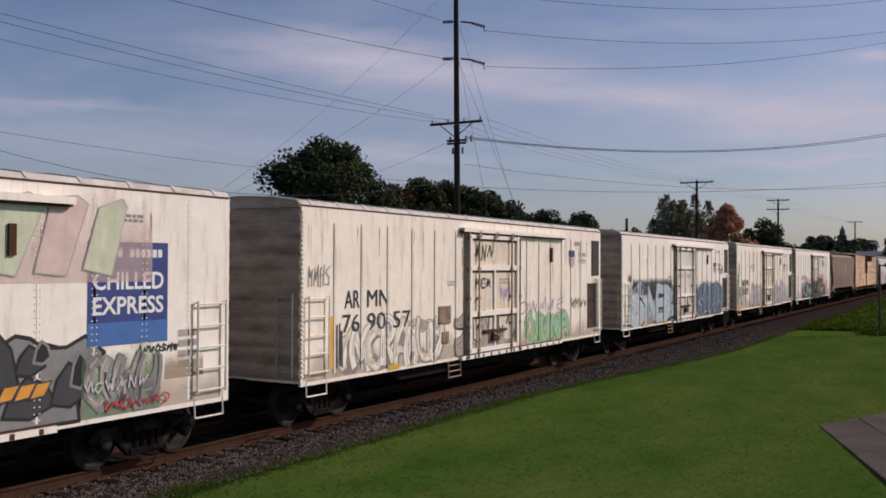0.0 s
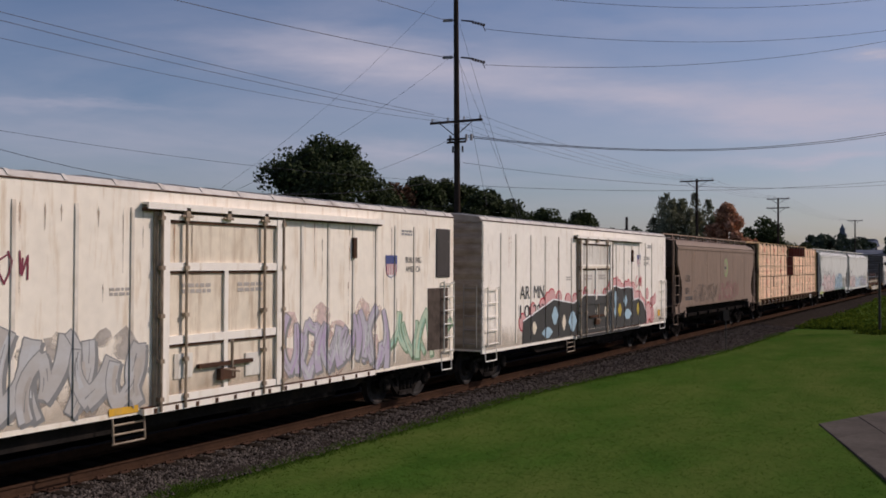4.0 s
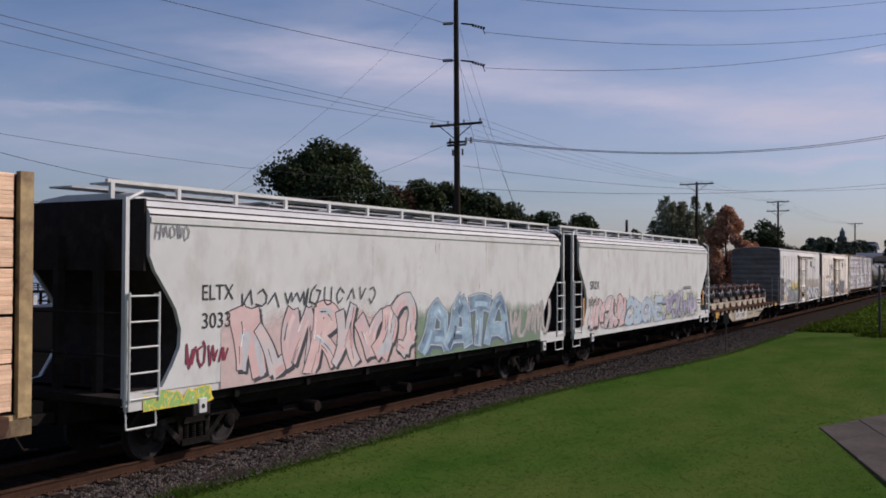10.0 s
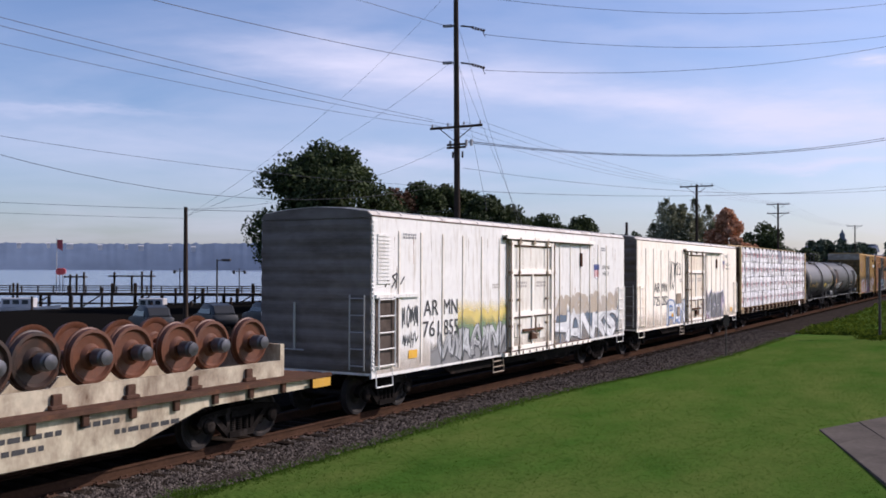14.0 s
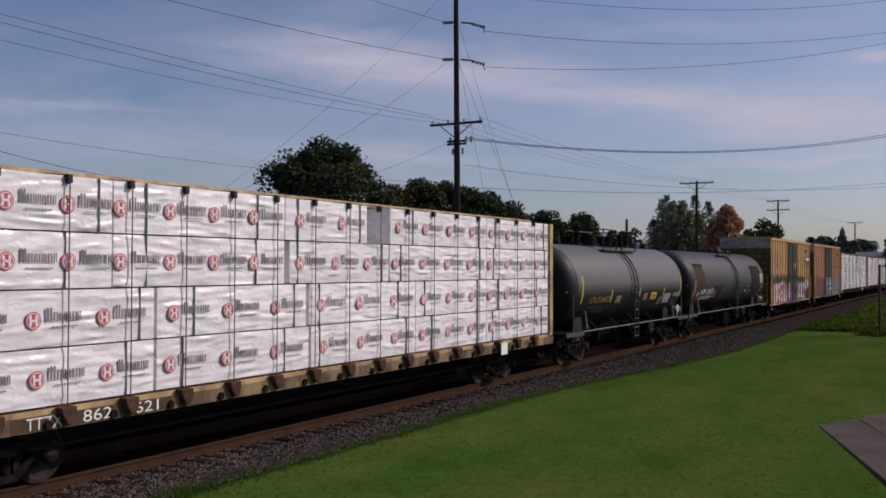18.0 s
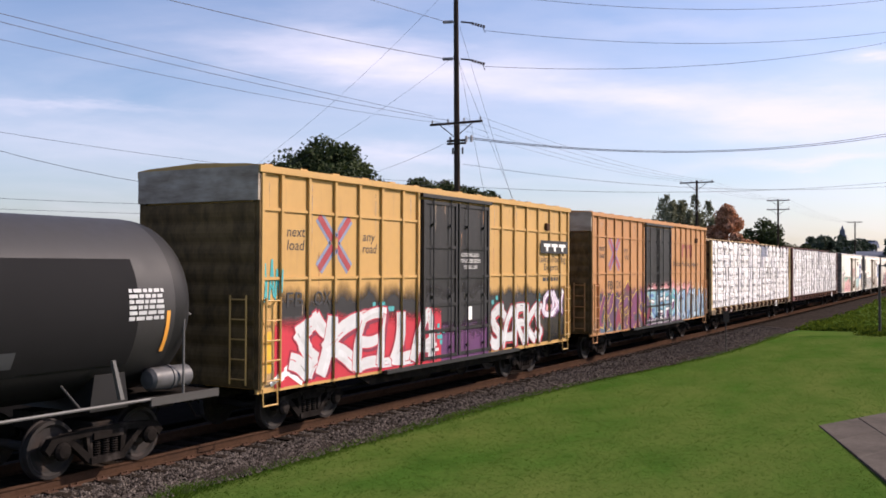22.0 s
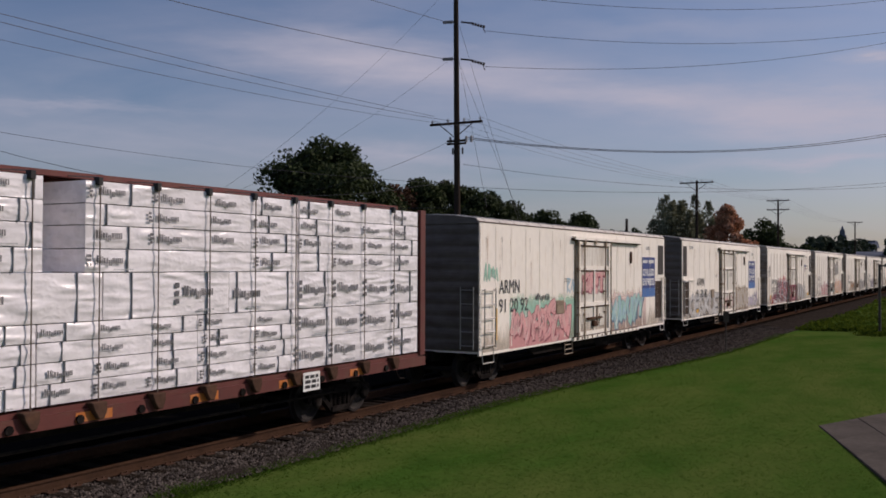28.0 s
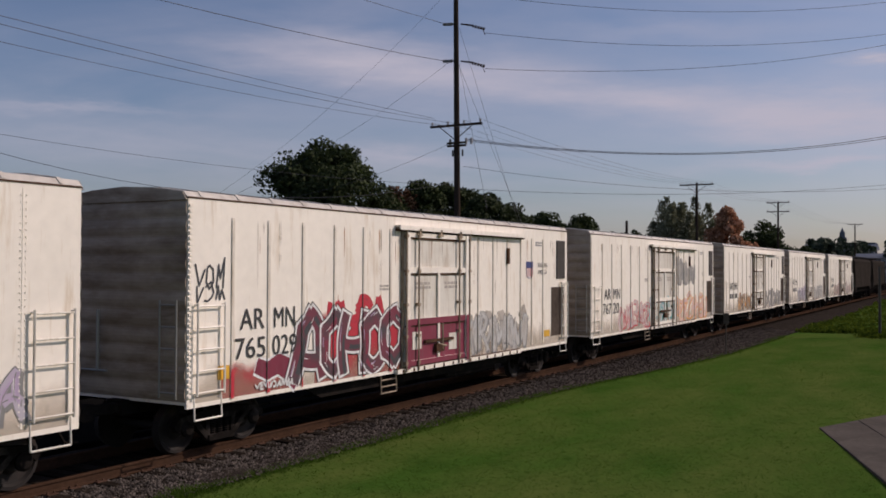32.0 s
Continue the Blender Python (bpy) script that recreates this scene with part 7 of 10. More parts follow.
def round_tank(b, out=0.008):
    """Lays flat paint (its z along the height) on the round of the near side."""
    R, zc = 1.534 + out, 2.66
    for v in b.verts:
        v.co.y = -math.sqrt(max(0.0, R * R - (v.co.z - zc) ** 2))


def on_tank(c, name, x0, x1, z0, z1, material, label="", out=0.008):
    """A patch of paint or a placard that follows the round of the tank on the near side."""
    b = bmesh.new()
    n = max(2, int((z1 - z0) / 0.08))
    rows = []
    for k in range(n + 1):
        z = z0 + (z1 - z0) * k / n
        rows.append([b.verts.new((x0, 0, z)), b.verts.new((x1, 0, z))])
    for lo, hi in zip(rows, rows[1:]):
        b.faces.new((lo[0], lo[1], hi[1], hi[0]))
    round_tank(b, out)
    ob = decal(c, name, b, material, label=label)
    ob.data.shade_smooth()
    return ob


def tank_letters(c, words, x, z, size, material, width, lean=0.0):
    ob = letters(c, words, x, z, size, material, width=width, lean=lean)
    b = bmesh.new()
    b.from_mesh(ob.data)
    round_tank(b, 0.012)
    b.to_mesh(ob.data)
    b.free()


def tank_print(c, x0, x1, z0, z1, lines, material, seed):
    ob = bars(c, x0, x1, z0, z1, lines, material, seed)
    b = bmesh.new()
    b.from_mesh(ob.data)
    round_tank(b, 0.013)
    b.to_mesh(ob.data)
    b.free()


# ---------------------------------------------------------------- centerbeam flats and their loads


def centerbeam(x0, length, color, label):
    c = car("centerbeam_car", x0, length, label, "flat car", 2.85)
    b = bmesh.new()
    box(b, 0.0, length, -1.5, 1.5, 1.08, 1.24)
    part("deck", b, color, c)
    b = bmesh.new()
    box(b, 0.0, length, -1.56, -1.48, 0.94, 1.16)
    part("side_sill", b, M["sill_worn"] if color is M["beam_yellow"] else color, c, "worn rust-blotched side sill")
    for k in range(int((length - 0.4) / 1.22)):
        def bracket():
            p = bmesh.new()
            prism(p, ((-0.2, 1.25), (0.1, 1.25), (0.1, 1.1), (0.04, 0.98), (-0.06, 0.98), (-0.16, 1.12)), -1.66, -1.5)
            return mesh_of("stake_bracket", bevelled(p, 0.015), M["dark_rust"])

        def winch():
            p = bmesh.new()
            rod(p, (0, -1.6, 1.02), (0, -1.5, 1.02), 0.07, 10)
            return mesh_of("winch", p, M["truck"])

        def tie_down():
            p = bmesh.new()
            rod(p, (0, -1.555, 1.1), (0, -1.555, 4.74), 0.011, 5)
            rod(p, (0, -1.555, 4.74), (0, -0.8, 4.8), 0.011, 5)
            return mesh_of("tie_down", p, M["strap"])

        def guard():
            p = bmesh.new()
            box(p, -0.05, 0.05, -1.57, -1.45, 4.62, 4.75)
            return mesh_of("corner_guard", bevelled(p, 0.01), M["black"])
        x = 0.62 + 1.22 * k
        part("stake_bracket", once("bracket", bracket), None, c, at=pose(x + 0.61, 0, 0))
        part("winch", once("winch", winch), None, c, at=pose(x + 0.25, 0, 0))
        if x + 0.61 < length - 0.6:
            part("tie_down", once("tie down", tie_down), None, c, "thin dark tie-down cable over the load", at=pose(x + 0.61, 0, 0))
            part("corner_guard", once("corner guard", guard), None, c, "black corner guard under the cable", at=pose(x + 0.61, 0, 0))
    for e in (0.0, length - 0.22):
        b = bmesh.new()
        box(b, e + 0.03, e + 0.19, -1.44, 1.44, 2.4, 4.7)
        bulk = part("bulkhead", b, M["beam_dark"], c, "dark brown end bulkhead")
        # lower half a tone darker: shade put in by colour
        b = bmesh.new()
        box(b, e + 0.03, e + 0.19, -1.44, 1.44, 1.24, 2.39)
        part("lower_panel", b, M["beam_black"], bulk, "sooty lower bulkhead panel")
        for y in (-1.5, 1.5):
            b = bmesh.new()
            box(b, e, e + 0.22, y - 0.05, y + 0.05, 1.2, 4.74)
            part("edge_post", b, color, bulk)
        for y in (-0.75, 0.0, 0.75):
            b = bmesh.new()
            box(b, e - 0.02 if e == 0 else e + 0.19, e + 0.03 if e == 0 else e + 0.24, y - 0.06, y + 0.06, 1.24, 4.7)
            part("bulkhead_rib", b, M["beam_dark"], bulk)
        for z in (1.6, 2.4, 3.2, 4.0):
            b = bmesh.new()
            box(b, e - 0.03 if e == 0 else e + 0.2, e + 0.02 if e == 0 else e + 0.25, -1.44, 1.44, z - 0.05, z + 0.05)
            part("bulkhead_rib", b, M["beam_black"], bulk)
    b = bmesh.new()
    box(b, 0.1, length - 0.1, -0.3, 0.3, 4.6, 4.78)
    box(b, 0.1, length - 0.1, -0.8, 0.8, 4.78, 4.87)
    part("top_chord", b, color, c, "top chord of the center beam")
    n = 15
    for k in range(n + 1):
        x = 0.4 + k * (length - 0.8) / n

        def post():
            p = bmesh.new()
            loft(p, [[(-0.09, -0.18, 1.2), (0.09, -0.18, 1.2), (0.09, 0.18, 1.2), (-0.09, 0.18, 1.2)], [(-0.09, -0.12, 4.1), (0.09, -0.12, 4.1), (0.09, 0.12, 4.1), (-0.09, 0.12, 4.1)], [(-0.13, -0.24, 4.6), (0.13, -0.24, 4.6), (0.13, 0.24, 4.6), (-0.13, 0.24, 4.6)]])
            return mesh_of("beam_post", p, color)
        part("beam_post", once("beam post" + color.name, post), None, c, at=pose(x, 0, 0))
    for k in range(0, n, 3):
        b = bmesh.new()
        x = 0.4 + k * (length - 0.8) / n
        x2 = 0.4 + (k + 1) * (length - 0.8) / n
        rod(b, (x, 0, 1.3), (x2, 0, 4.5), 0.07, 6)
        rod(b, (x2, 0, 1.3), (x, 0, 4.5), 0.07, 6)
        part("diagonal_brace", b, color, c)
    underframe(c, length, 1.06, "beam%.1f" % length, False)
    b = bmesh.new()
    prism(b, ((3.6, 1.0), (length - 3.6, 1.0), (length - 5.0, 0.62), (5.0, 0.62)), -0.5, 0.5)
    rod(b, (3.2, -1.2, 0.62), (length - 3.2, -1.2, 0.62), 0.03, 6)
    part("fish_belly", b, M["underframe"], c)
    # ladder in the bulkhead's dark brown, for the shade at this end
    b = bmesh.new()
    for z in (1.15, 1.6, 2.05, 2.5, 2.95):
        rod(b, (-0.1, -1.45, z), (-0.1, -1.0, z), 0.018, 6)
    for y in (-1.45, -1.0):
        rod(b, (-0.1, y, 0.75), (-0.1, y, 3.1), 0.02, 6)
    part("end_ladder", b, M["beam_dark"], c)
    return c


def lumber(cx, x0, x1, z0, z1, seed, near=True, straps=3):
    """A strapped bundle of bare boards, in courses, with dark sealed ends."""
    r = random.Random(seed)
    y0, y1 = (-1.5, -0.32) if near else (0.32, 1.5)
    t = thing("lumber_bundle", "strapped bundle of fresh pale sawn boards", "lumber", pose(cx + x0, TRACK_Y, z0), "lumber bundles on the centerbeam car")
    w, h = x1 - x0, z1 - z0 - 0.016
    n = max(2, int(round(h / 0.064)))
    for k in range(n):
        b, o, e = bmesh.new(), r.uniform(0.0, 0.01), r.uniform(0.0, 0.012)
        z, top = k * h / n + 0.0007, (k + 1) * h / n - 0.0007
        prof = ((y0 + o + 0.003, z), (y0 + o, z + 0.003), (y0 + o, top - 0.003), (y0 + o + 0.003, top), (y1, top), (y1, z))
        loft(b, [[(x, y, q) for y, q in prof] for x in (0.008 + e, w - 0.008 - e)])
        part("board", b, M["wood"], t)
    for e in (-0.006, w - 0.006):
        b = bmesh.new()
        box(b, e, e + 0.012, y0 + 0.02, y1 - 0.02, 0.01, h - 0.01)
        part("sealed_end", b, M["wood_end"], t, "dark red sealed board ends")
    for k in range(straps):
        x = w * (0.12 + 0.76 * k / max(1, straps - 1)) + r.uniform(-0.08, 0.08)
        b = bmesh.new()
        box(b, x - 0.005, x + 0.005, y0 - 0.006, y1, -0.002, h + 0.004)
        part("strap", b, M["strap"], t)
    if near and w > 2.2:
        letters(t, "MSL", w * 0.5, h * 0.26, h * 0.62, M["red_ink"], y0 - 0.008, 0.42, 0.008, name="stencil_mark")
    MOVERS.append(t)
    return t


def wrapped(cx, x0, x1, z0, z1, seed, mark="red", near=True, panel=1.2):
    """A lumber bundle in white printed wrap with straps pulled in and a wrinkled face."""
    r = random.Random(seed)
    y0, y1 = (-1.5, -0.32) if near else (0.32, 1.5)
    t = thing("lumber_bundle", "lumber bundle in white printed plastic wrap", "lumber", pose(cx + x0, TRACK_Y, z0), "wrapped lumber bundles")
    w, h = x1 - x0 + 0.04, z1 - z0 + 0.012
    b = bmesh.new()
    nx, nz = max(4, int(w / 0.16)), max(3, int(h / 0.12))
    grid = []
    for i in range(nx + 1):
        row = []
        for j in range(nz + 1):
            u, v = i / nx, j / nz
            edge = min(u * nx, (1 - u) * nx, v * nz, (1 - v) * nz, 1.0)
            d = 0.020 * noise.noise(Vector((u * w * 2.6 + v * 1.4 + seed, v * h * 3.2, 1.7))) + 0.022 * noise.noise(Vector((u * w * 1.1 + v * 2, seed * 1.3, 5)))
            row.append(b.verts.new((0.006 + u * (w - 0.012), y0 - d * edge + 0.012 * (1 - edge), 0.004 + v * (h - 0.008))))
        grid.append(row)
    for i in range(nx):
        for j in range(nz):
            b.faces.new((grid[i][j], grid[i + 1][j], grid[i + 1][j + 1], grid[i][j + 1]))
    rim = [grid[i][0] for i in range(nx + 1)] + [grid[nx][j] for j in range(1, nz + 1)] + [grid[i][nz] for i in range(nx - 1, -1, -1)] + [grid[0][j] for j in range(nz - 1, 0, -1)]
    deep = [b.verts.new((v.co.x, y1, v.co.z)) for v in rim]
    for i in range(len(rim)):
        j = (i + 1) % len(rim)
        b.faces.new((rim[i], rim[j], deep[j], deep[i]))
    b.faces.new(deep)
    part("wrapping", b, M["wrap"], t, smooth=True)
    n = max(1, int(round(w / panel)))
    phase = r.uniform(-0.07, 0.07) * panel
    for k in range(n):
        x = w * (k + 0.5) / n + phase
        if near:
            if mark == "red":
                def logo(rad, color):
                    p = bmesh.new()
                    p.faces.new([p.verts.new((rad * math.cos(a * math.tau / 20), 0, rad * math.sin(a * math.tau / 20))) for a in range(20)])
                    return mesh_of("round_mark", p, paint(color))

                def cross_bars():
                    p = bmesh.new()
                    for u0, u1, v0, v1 in ((-0.07, -0.03, -0.075, 0.075), (0.03, 0.07, -0.075, 0.075), (-0.07, 0.07, -0.018, 0.018)):
                        p.faces.new([p.verts.new(q) for q in ((u0, 0, v0), (u1, 0, v0), (u1, 0, v1), (u0, 0, v1))])
                    return mesh_of("round_mark_bars", p, M["white_paint"])
                u, v = x - 0.36, h * 0.48
                ring = part("round_mark", once("round mark", lambda: logo(0.135, (0.52, 0.07, 0.10))), None, t, "red ringed round mark", at=pose(u, y0 - 0.025, v))
                part("round_mark_ring", once("round mark ring", lambda: logo(0.117, (0.72, 0.66, 0.68))), None, ring, at=pose(0, -0.002, 0))
                part("round_mark_centre", once("round mark centre", lambda: logo(0.1, (0.52, 0.07, 0.10))), None, ring, at=pose(0, -0.004, 0))
                part("round_mark_bars", once("round mark bars", cross_bars), None, ring, at=pose(0, -0.006, 0))

                def word():
                    p, q = bmesh.new(), 0.0
                    for k2 in range(7):
                        tall, wide2 = (0.2, 0.1) if k2 == 0 else (0.135, (0.05, 0.085, 0.06, 0.055)[k2 % 4])
                        p.faces.new([p.verts.new(s2) for s2 in ((q, 0, 0), (q + wide2 * 0.42, 0, 0), (q + wide2 * 0.42, 0, tall), (q, 0, tall))])
                        p.faces.new([p.verts.new(s2) for s2 in ((q + wide2 * 0.62, 0, 0), (q + wide2, 0, 0), (q + wide2, 0, tall), (q + wide2 * 0.62, 0, tall))])
                        q += wide2 + 0.022
                    return mesh_of("printed_brand", p, paint((0.20, 0.19, 0.21)))
                part("printed_brand", once("printed word", word), None, t, "dark printed block pattern", at=pose(x - 0.14, y0 - 0.027, h * 0.46))
                bars(t, x - 0.05, x + 0.42, h * 0.34, h * 0.38, 1, G["grey"], seed * 37 + k, y0 - 0.027, "printed_line")
            else:
                def long_word():
                    p, q = bmesh.new(), 0.0
                    for k2, (wide2, low2, tall2) in enumerate(((0.13, 0, 0.19), (0.035, 0, 0.17), (0.14, 0, 0.13), (0.09, -0.05, 0.13), (0.08, 0, 0.13), (0.1, 0, 0.13), (0.1, 0, 0.13))):
                        p.faces.new([p.verts.new(s2) for s2 in ((q, 0, low2), (q + wide2 * 0.45, 0, low2), (q + wide2 * 0.45, 0, low2 + tall2), (q, 0, low2 + tall2))])
                        p.faces.new([p.verts.new(s2) for s2 in ((q + wide2 * 0.6, 0, low2), (q + wide2, 0, low2), (q + wide2, 0, low2 + tall2), (q + wide2 * 0.6, 0, low2 + tall2))])
                        q += wide2 + 0.018
                    return mesh_of("printed_brand", p, paint((0.17, 0.17, 0.18)))
                if r.random() < 0.15:
                    continue
                s = 0.92 * min(1.0, h / 0.5)
                low = r.uniform(0.3, 0.5) * h
                part("printed_brand", once("long word", long_word), None, t, "dark printed block pattern", at=pose(x - 0.45, y0 - 0.027, low) @ Matrix.Diagonal((s, 1, s, 1)))
                if mark == "grey" and r.random() < 0.5:
                    bars(t, x - 0.65, x - 0.55, h * 0.25, h * 0.8, 3, paint((0.14, 0.14, 0.15)), seed * 41 + k, y0 - 0.027, "printed_panel")
                if r.random() < 0.4:
                    bars(t, x - 0.1, x + 0.3, h * 0.08, h * 0.16, 1, paint((0.45, 0.46, 0.48)), seed * 43 + k, y0 - 0.027, "printed_line")
    for k in range(2):
        x = w * (0.14 + 0.72 * k + r.uniform(-0.08, 0.08))
        b = bmesh.new()
        box(b, x - 0.005, x + 0.005, y0 - 0.026, y1, -0.002, h + 0.004)
        part("strap", b, M["strap_pale"], t)
    MOVERS.append(t)
    return t


def stack(make, cx, tiers, seed, **more):
    """tiers: bottom and top height and the runs (start, end) of bundles along the car."""
    for i, (z0, z1, runs) in enumerate(tiers):
        for j, (a, b) in enumerate(runs):
            make(cx, a, b, z0, z1, seed + 17 * i + j, **more)


# ---------------------------------------------------------------- the flat with spare wheelsets


def wheel_flat(x0, length):
    c = car("flat_car", x0, length, "pale worn flat car with rust, loaded with spare wheelsets", "flat car", 2.1)
    b = bmesh.new()
    box(b, 0.0, length, -1.5, 1.5, 1.08, 1.2)
    part("deck", b, M["dark_rust"], c, "rusty deck")
    for s in (-1, 1):
        b = bmesh.new()
        prism(b, ((0.0, 1.2), (length, 1.2), (length, 0.95), (length - 3.6, 0.92), (length - 5.2, 0.48), (4.3, 0.48), (2.9, 0.92), (0.0, 0.95)), s * 1.5 - 0.03, s * 1.5 + 0.03)
        part("side_sill", b, M["flat_paint"], c, "pale fish-belly side sill with rust")
        b = bmesh.new()
        box(b, -0.05, length + 0.05, s * 1.58 - 0.06, s * 1.58 + 0.06, 1.14, 1.21)
        part("deck_edge", b, M["dark_rust"], c, "rusty deck edge")
        for k in range(17):
            def pocket():
                p = bmesh.new()
                box(p, -0.07, 0.07, -0.07, 0.0, 0.95, 1.18)
                return mesh_of("stake_pocket", bevelled(p, 0.015), M["dark_rust"])
            part("stake_pocket", once("pocket", pocket), None, c, at=pose(0.5 + k * (length - 1) / 16, s * 1.53, 0, rz=0 if s < 0 else 180))
    for s in (-1, 1):
        b = bmesh.new()
        box(b, 0.3, length - 1.0, s * 1.08 - 0.05, s * 1.08 + 0.05, 1.2, 1.52)
        box(b, 0.3, length - 1.0, s * 0.78 - 0.1, s * 0.78 + 0.1, 1.2, 1.45)
        part("wheel_rack", b, M["flat_paint"], c, "pale timber-topped wheel rack")
    for e in (0.15, length - 1.0):
        b = bmesh.new()
        box(b, e, e + 0.12, -1.12, 1.12, 1.2, 1.85)
        part("end_stop", b, M["flat_paint"], c)
    for k in range(10):
        def cleat():
            p = bmesh.new()
            box(p, -0.09, 0.09, -0.06, 0.0, 1.2, 1.44)
            box(p, -0.15, 0.15, -0.1, 0.0, 1.2, 1.27)
            return mesh_of("cleat", bevelled(p, 0.012), M["dark_rust"])
        part("cleat", once("rack cleat", cleat), None, c, "rusty cleat", at=pose(1.0 + k * (length - 3.0) / 9, -1.13, 0))
    underframe(c, length, 1.08, "flat", False)
    plate(c, "yellow_plate", length - 0.62, length - 0.02, 0.95, 1.13, paint((0.5, 0.28, 0.03)), -1.66)
    for x0_, x1_, z in ((8.3, 9.6, 0.86), (9.9, 10.7, 0.9), (8.4, 9.3, 0.68), (10.6, 12.0, 0.72)):
        bars(c, x0_, x1_, z, z + 0.12, 1, M["ink"], int(90 * x0_), -1.536)
    ladder(c, 0.1, 0.6, 0.62, 1.1, 2, M["steel"], y=-HALF + 0.02, stirrup=False)
    plate(c, "yellow_plate", 0.02, 0.62, 0.82, 1.13, paint((0.5, 0.28, 0.03)), -1.66)
    plate(c, "number_panel", 4.95, 7.6, 0.56, 1.1, paint((0.55, 0.53, 0.48)), -1.534)
    letters(c, "AOK", 5.15, 0.64, 0.36, M["ink"], -1.54, 0.75)
    letters(c, "6405", 6.35, 0.64, 0.36, M["ink"], -1.54, 0.95)
    n = 15
    for k in range(n):
        w = thing("wheelset", "spare rusty railway wheelset lying across the rack", "wheelset", pose(x0 + 1.0 + k * (length - 2.6) / (n - 1), TRACK_Y, 1.44), "spare wheelsets on the flat car")
        part("wheels_and_axle", once("spare axle%d" % (k > 9), lambda: axle_mesh("wheel_rust" if k > 9 else "spare_rust")), None, w, "rusty wheels on an axle", at=pose(0, 0.06 if k % 2 else -0.06, 0.487, ry=37 * k))

        def caps():
            p = bmesh.new()
            for s in (-1, 1):
                lathe(p, ((s * 0.86, 0.11), (s * 0.9, 0.145), (s * 1.08, 0.145), (s * 1.11, 0.12), (s * 1.16, 0.12), (s * 1.18, 0.05)), "Y", 14)
            return mesh_of("bearing", p, M["bearing"], True)
        part("bearing", once("bearing", caps), None, w, "dark greasy roller bearings", at=pose(0, 0.06 if k % 2 else -0.06, 0.487))
        MOVERS.append(w)
    return c

# ---------------------------------------------------------------- the cars in order
G = {k: paint(v) for k, v in dict(black=(0.02, 0.02, 0.022), char=(0.055, 0.058, 0.066), grey=(0.24, 0.24, 0.24), pale=(0.52, 0.53, 0.54), white=(0.78, 0.78, 0.78), silver=(0.60, 0.62, 0.64), blue=(0.09, 0.17, 0.36), slate=(0.10, 0.15, 0.22), sky=(0.36, 0.52, 0.62), pink=(0.72, 0.34, 0.34), rose=(0.66, 0.42, 0.40), red=(0.50, 0.03, 0.05), wine=(0.22, 0.03, 0.06), green=(0.30, 0.50, 0.14), moss=(0.18, 0.28, 0.17), mint=(0.34, 0.58, 0.46), lilac=(0.46, 0.36, 0.52), orange=(0.75, 0.34, 0.05), teal=(0.05, 0.36, 0.38), purple=(0.14, 0.05, 0.15), tan=(0.42, 0.34, 0.25), dust=(0.44, 0.40, 0.36), yellow=(0.80, 0.60, 0.06), iron=(0.115, 0.115, 0.13), ash=(0.17, 0.165, 0.175), soot=(0.042, 0.040, 0.039), amber=(0.45, 0.25, 0.045), mustard=(0.52, 0.38, 0.045), faint_pink=(0.70, 0.54, 0.50), faint_green=(0.56, 0.60, 0.44), cream=(0.74, 0.66, 0.52)).items()}


def side_small_print(c, seed, ribs=()):
    """Small faded stencils that every refrigerator car carries."""
    bars(c, 6.0, 6.5, 2.85, 3.0, 2, G["dust"], seed, ribs=ribs)
    bars(c, 7.5, 8.2, 2.85, 3.05, 2, G["dust"], seed + 1, -HALF - 0.056)
    bars(c, 8.9, 9.6, 2.85, 3.05, 2, G["dust"], seed + 2, -HALF - 0.056)
    bars(c, 14.62, 15.1, 4.05, 4.2, 2, G["grey"], seed + 3)


def slogan(c, x=14.45, z=3.35):
    letters(c, "BUILDING", x, z + 0.18, 0.2, M["ink"], width=0.72)
    letters(c, "AMERICA", x, z - 0.04, 0.2, M["ink"], width=0.68)


def vent_box(c, x0, x1, z0, z1):
    b = bmesh.new()
    box(b, x0, x1, -HALF - 0.03, -HALF, z0, z1)
    for k in range(5):
        z = z0 + (z1 - z0) * (k + 0.5) / 5
        box(b, x0 + 0.03, x1 - 0.03, -HALF - 0.045, -HALF - 0.03, z - 0.02, z + 0.02)
    part("vent", b, M["door_steel"], c, "grimy grey vent plate")


r = reefer(-3.95, "white riveted refrigerator car with a blue panel and grey graffiti", "riveted", "none")
sign_panel(r, 14.0, 15.65, 2.1, 3.74)
overspray(r, 8.5, 15.3, 3.1, 4.9, G["faint_pink"], -HALF - 0.008, FLAT_RIBS, 1.0, 0.45, 34)
for k, m in enumerate(("faint_green", "faint_pink", "cream", "faint_green", "faint_pink", "faint_green")):
    x = 9.6 + 0.86 * k
    shape(r, [(x, 3.25 + 0.05 * (k % 2)), (x + 0.55, 3.2), (x + 1.05 - 0.1 * (k % 3), 4.3), (x + 0.75, 4.42), (x + 0.3, 4.36 - 0.1 * (k % 2))], G[m], G["dust"], -HALF - 0.016 - 0.001 * k, 0.012, FLAT_RIBS, "faded pastel graffiti letter")
shape(r, [(8.5, 1.0), (13.87, 1.0), (13.82, 1.35), (13.95, 1.72), (14.34, 2.0), (13.97, 2.28), (13.62, 2.13), (13.2, 2.15), (13.0, 2.3), (12.75, 2.35), (12.5, 2.22), (12.2, 2.3), (11.4, 2.2), (10.6, 2.35), (8.5, 2.2)], G["grey"], G["black"], -HALF - 0.006, 0.03, FLAT_RIBS, "grey and black sprayed graffiti piece")
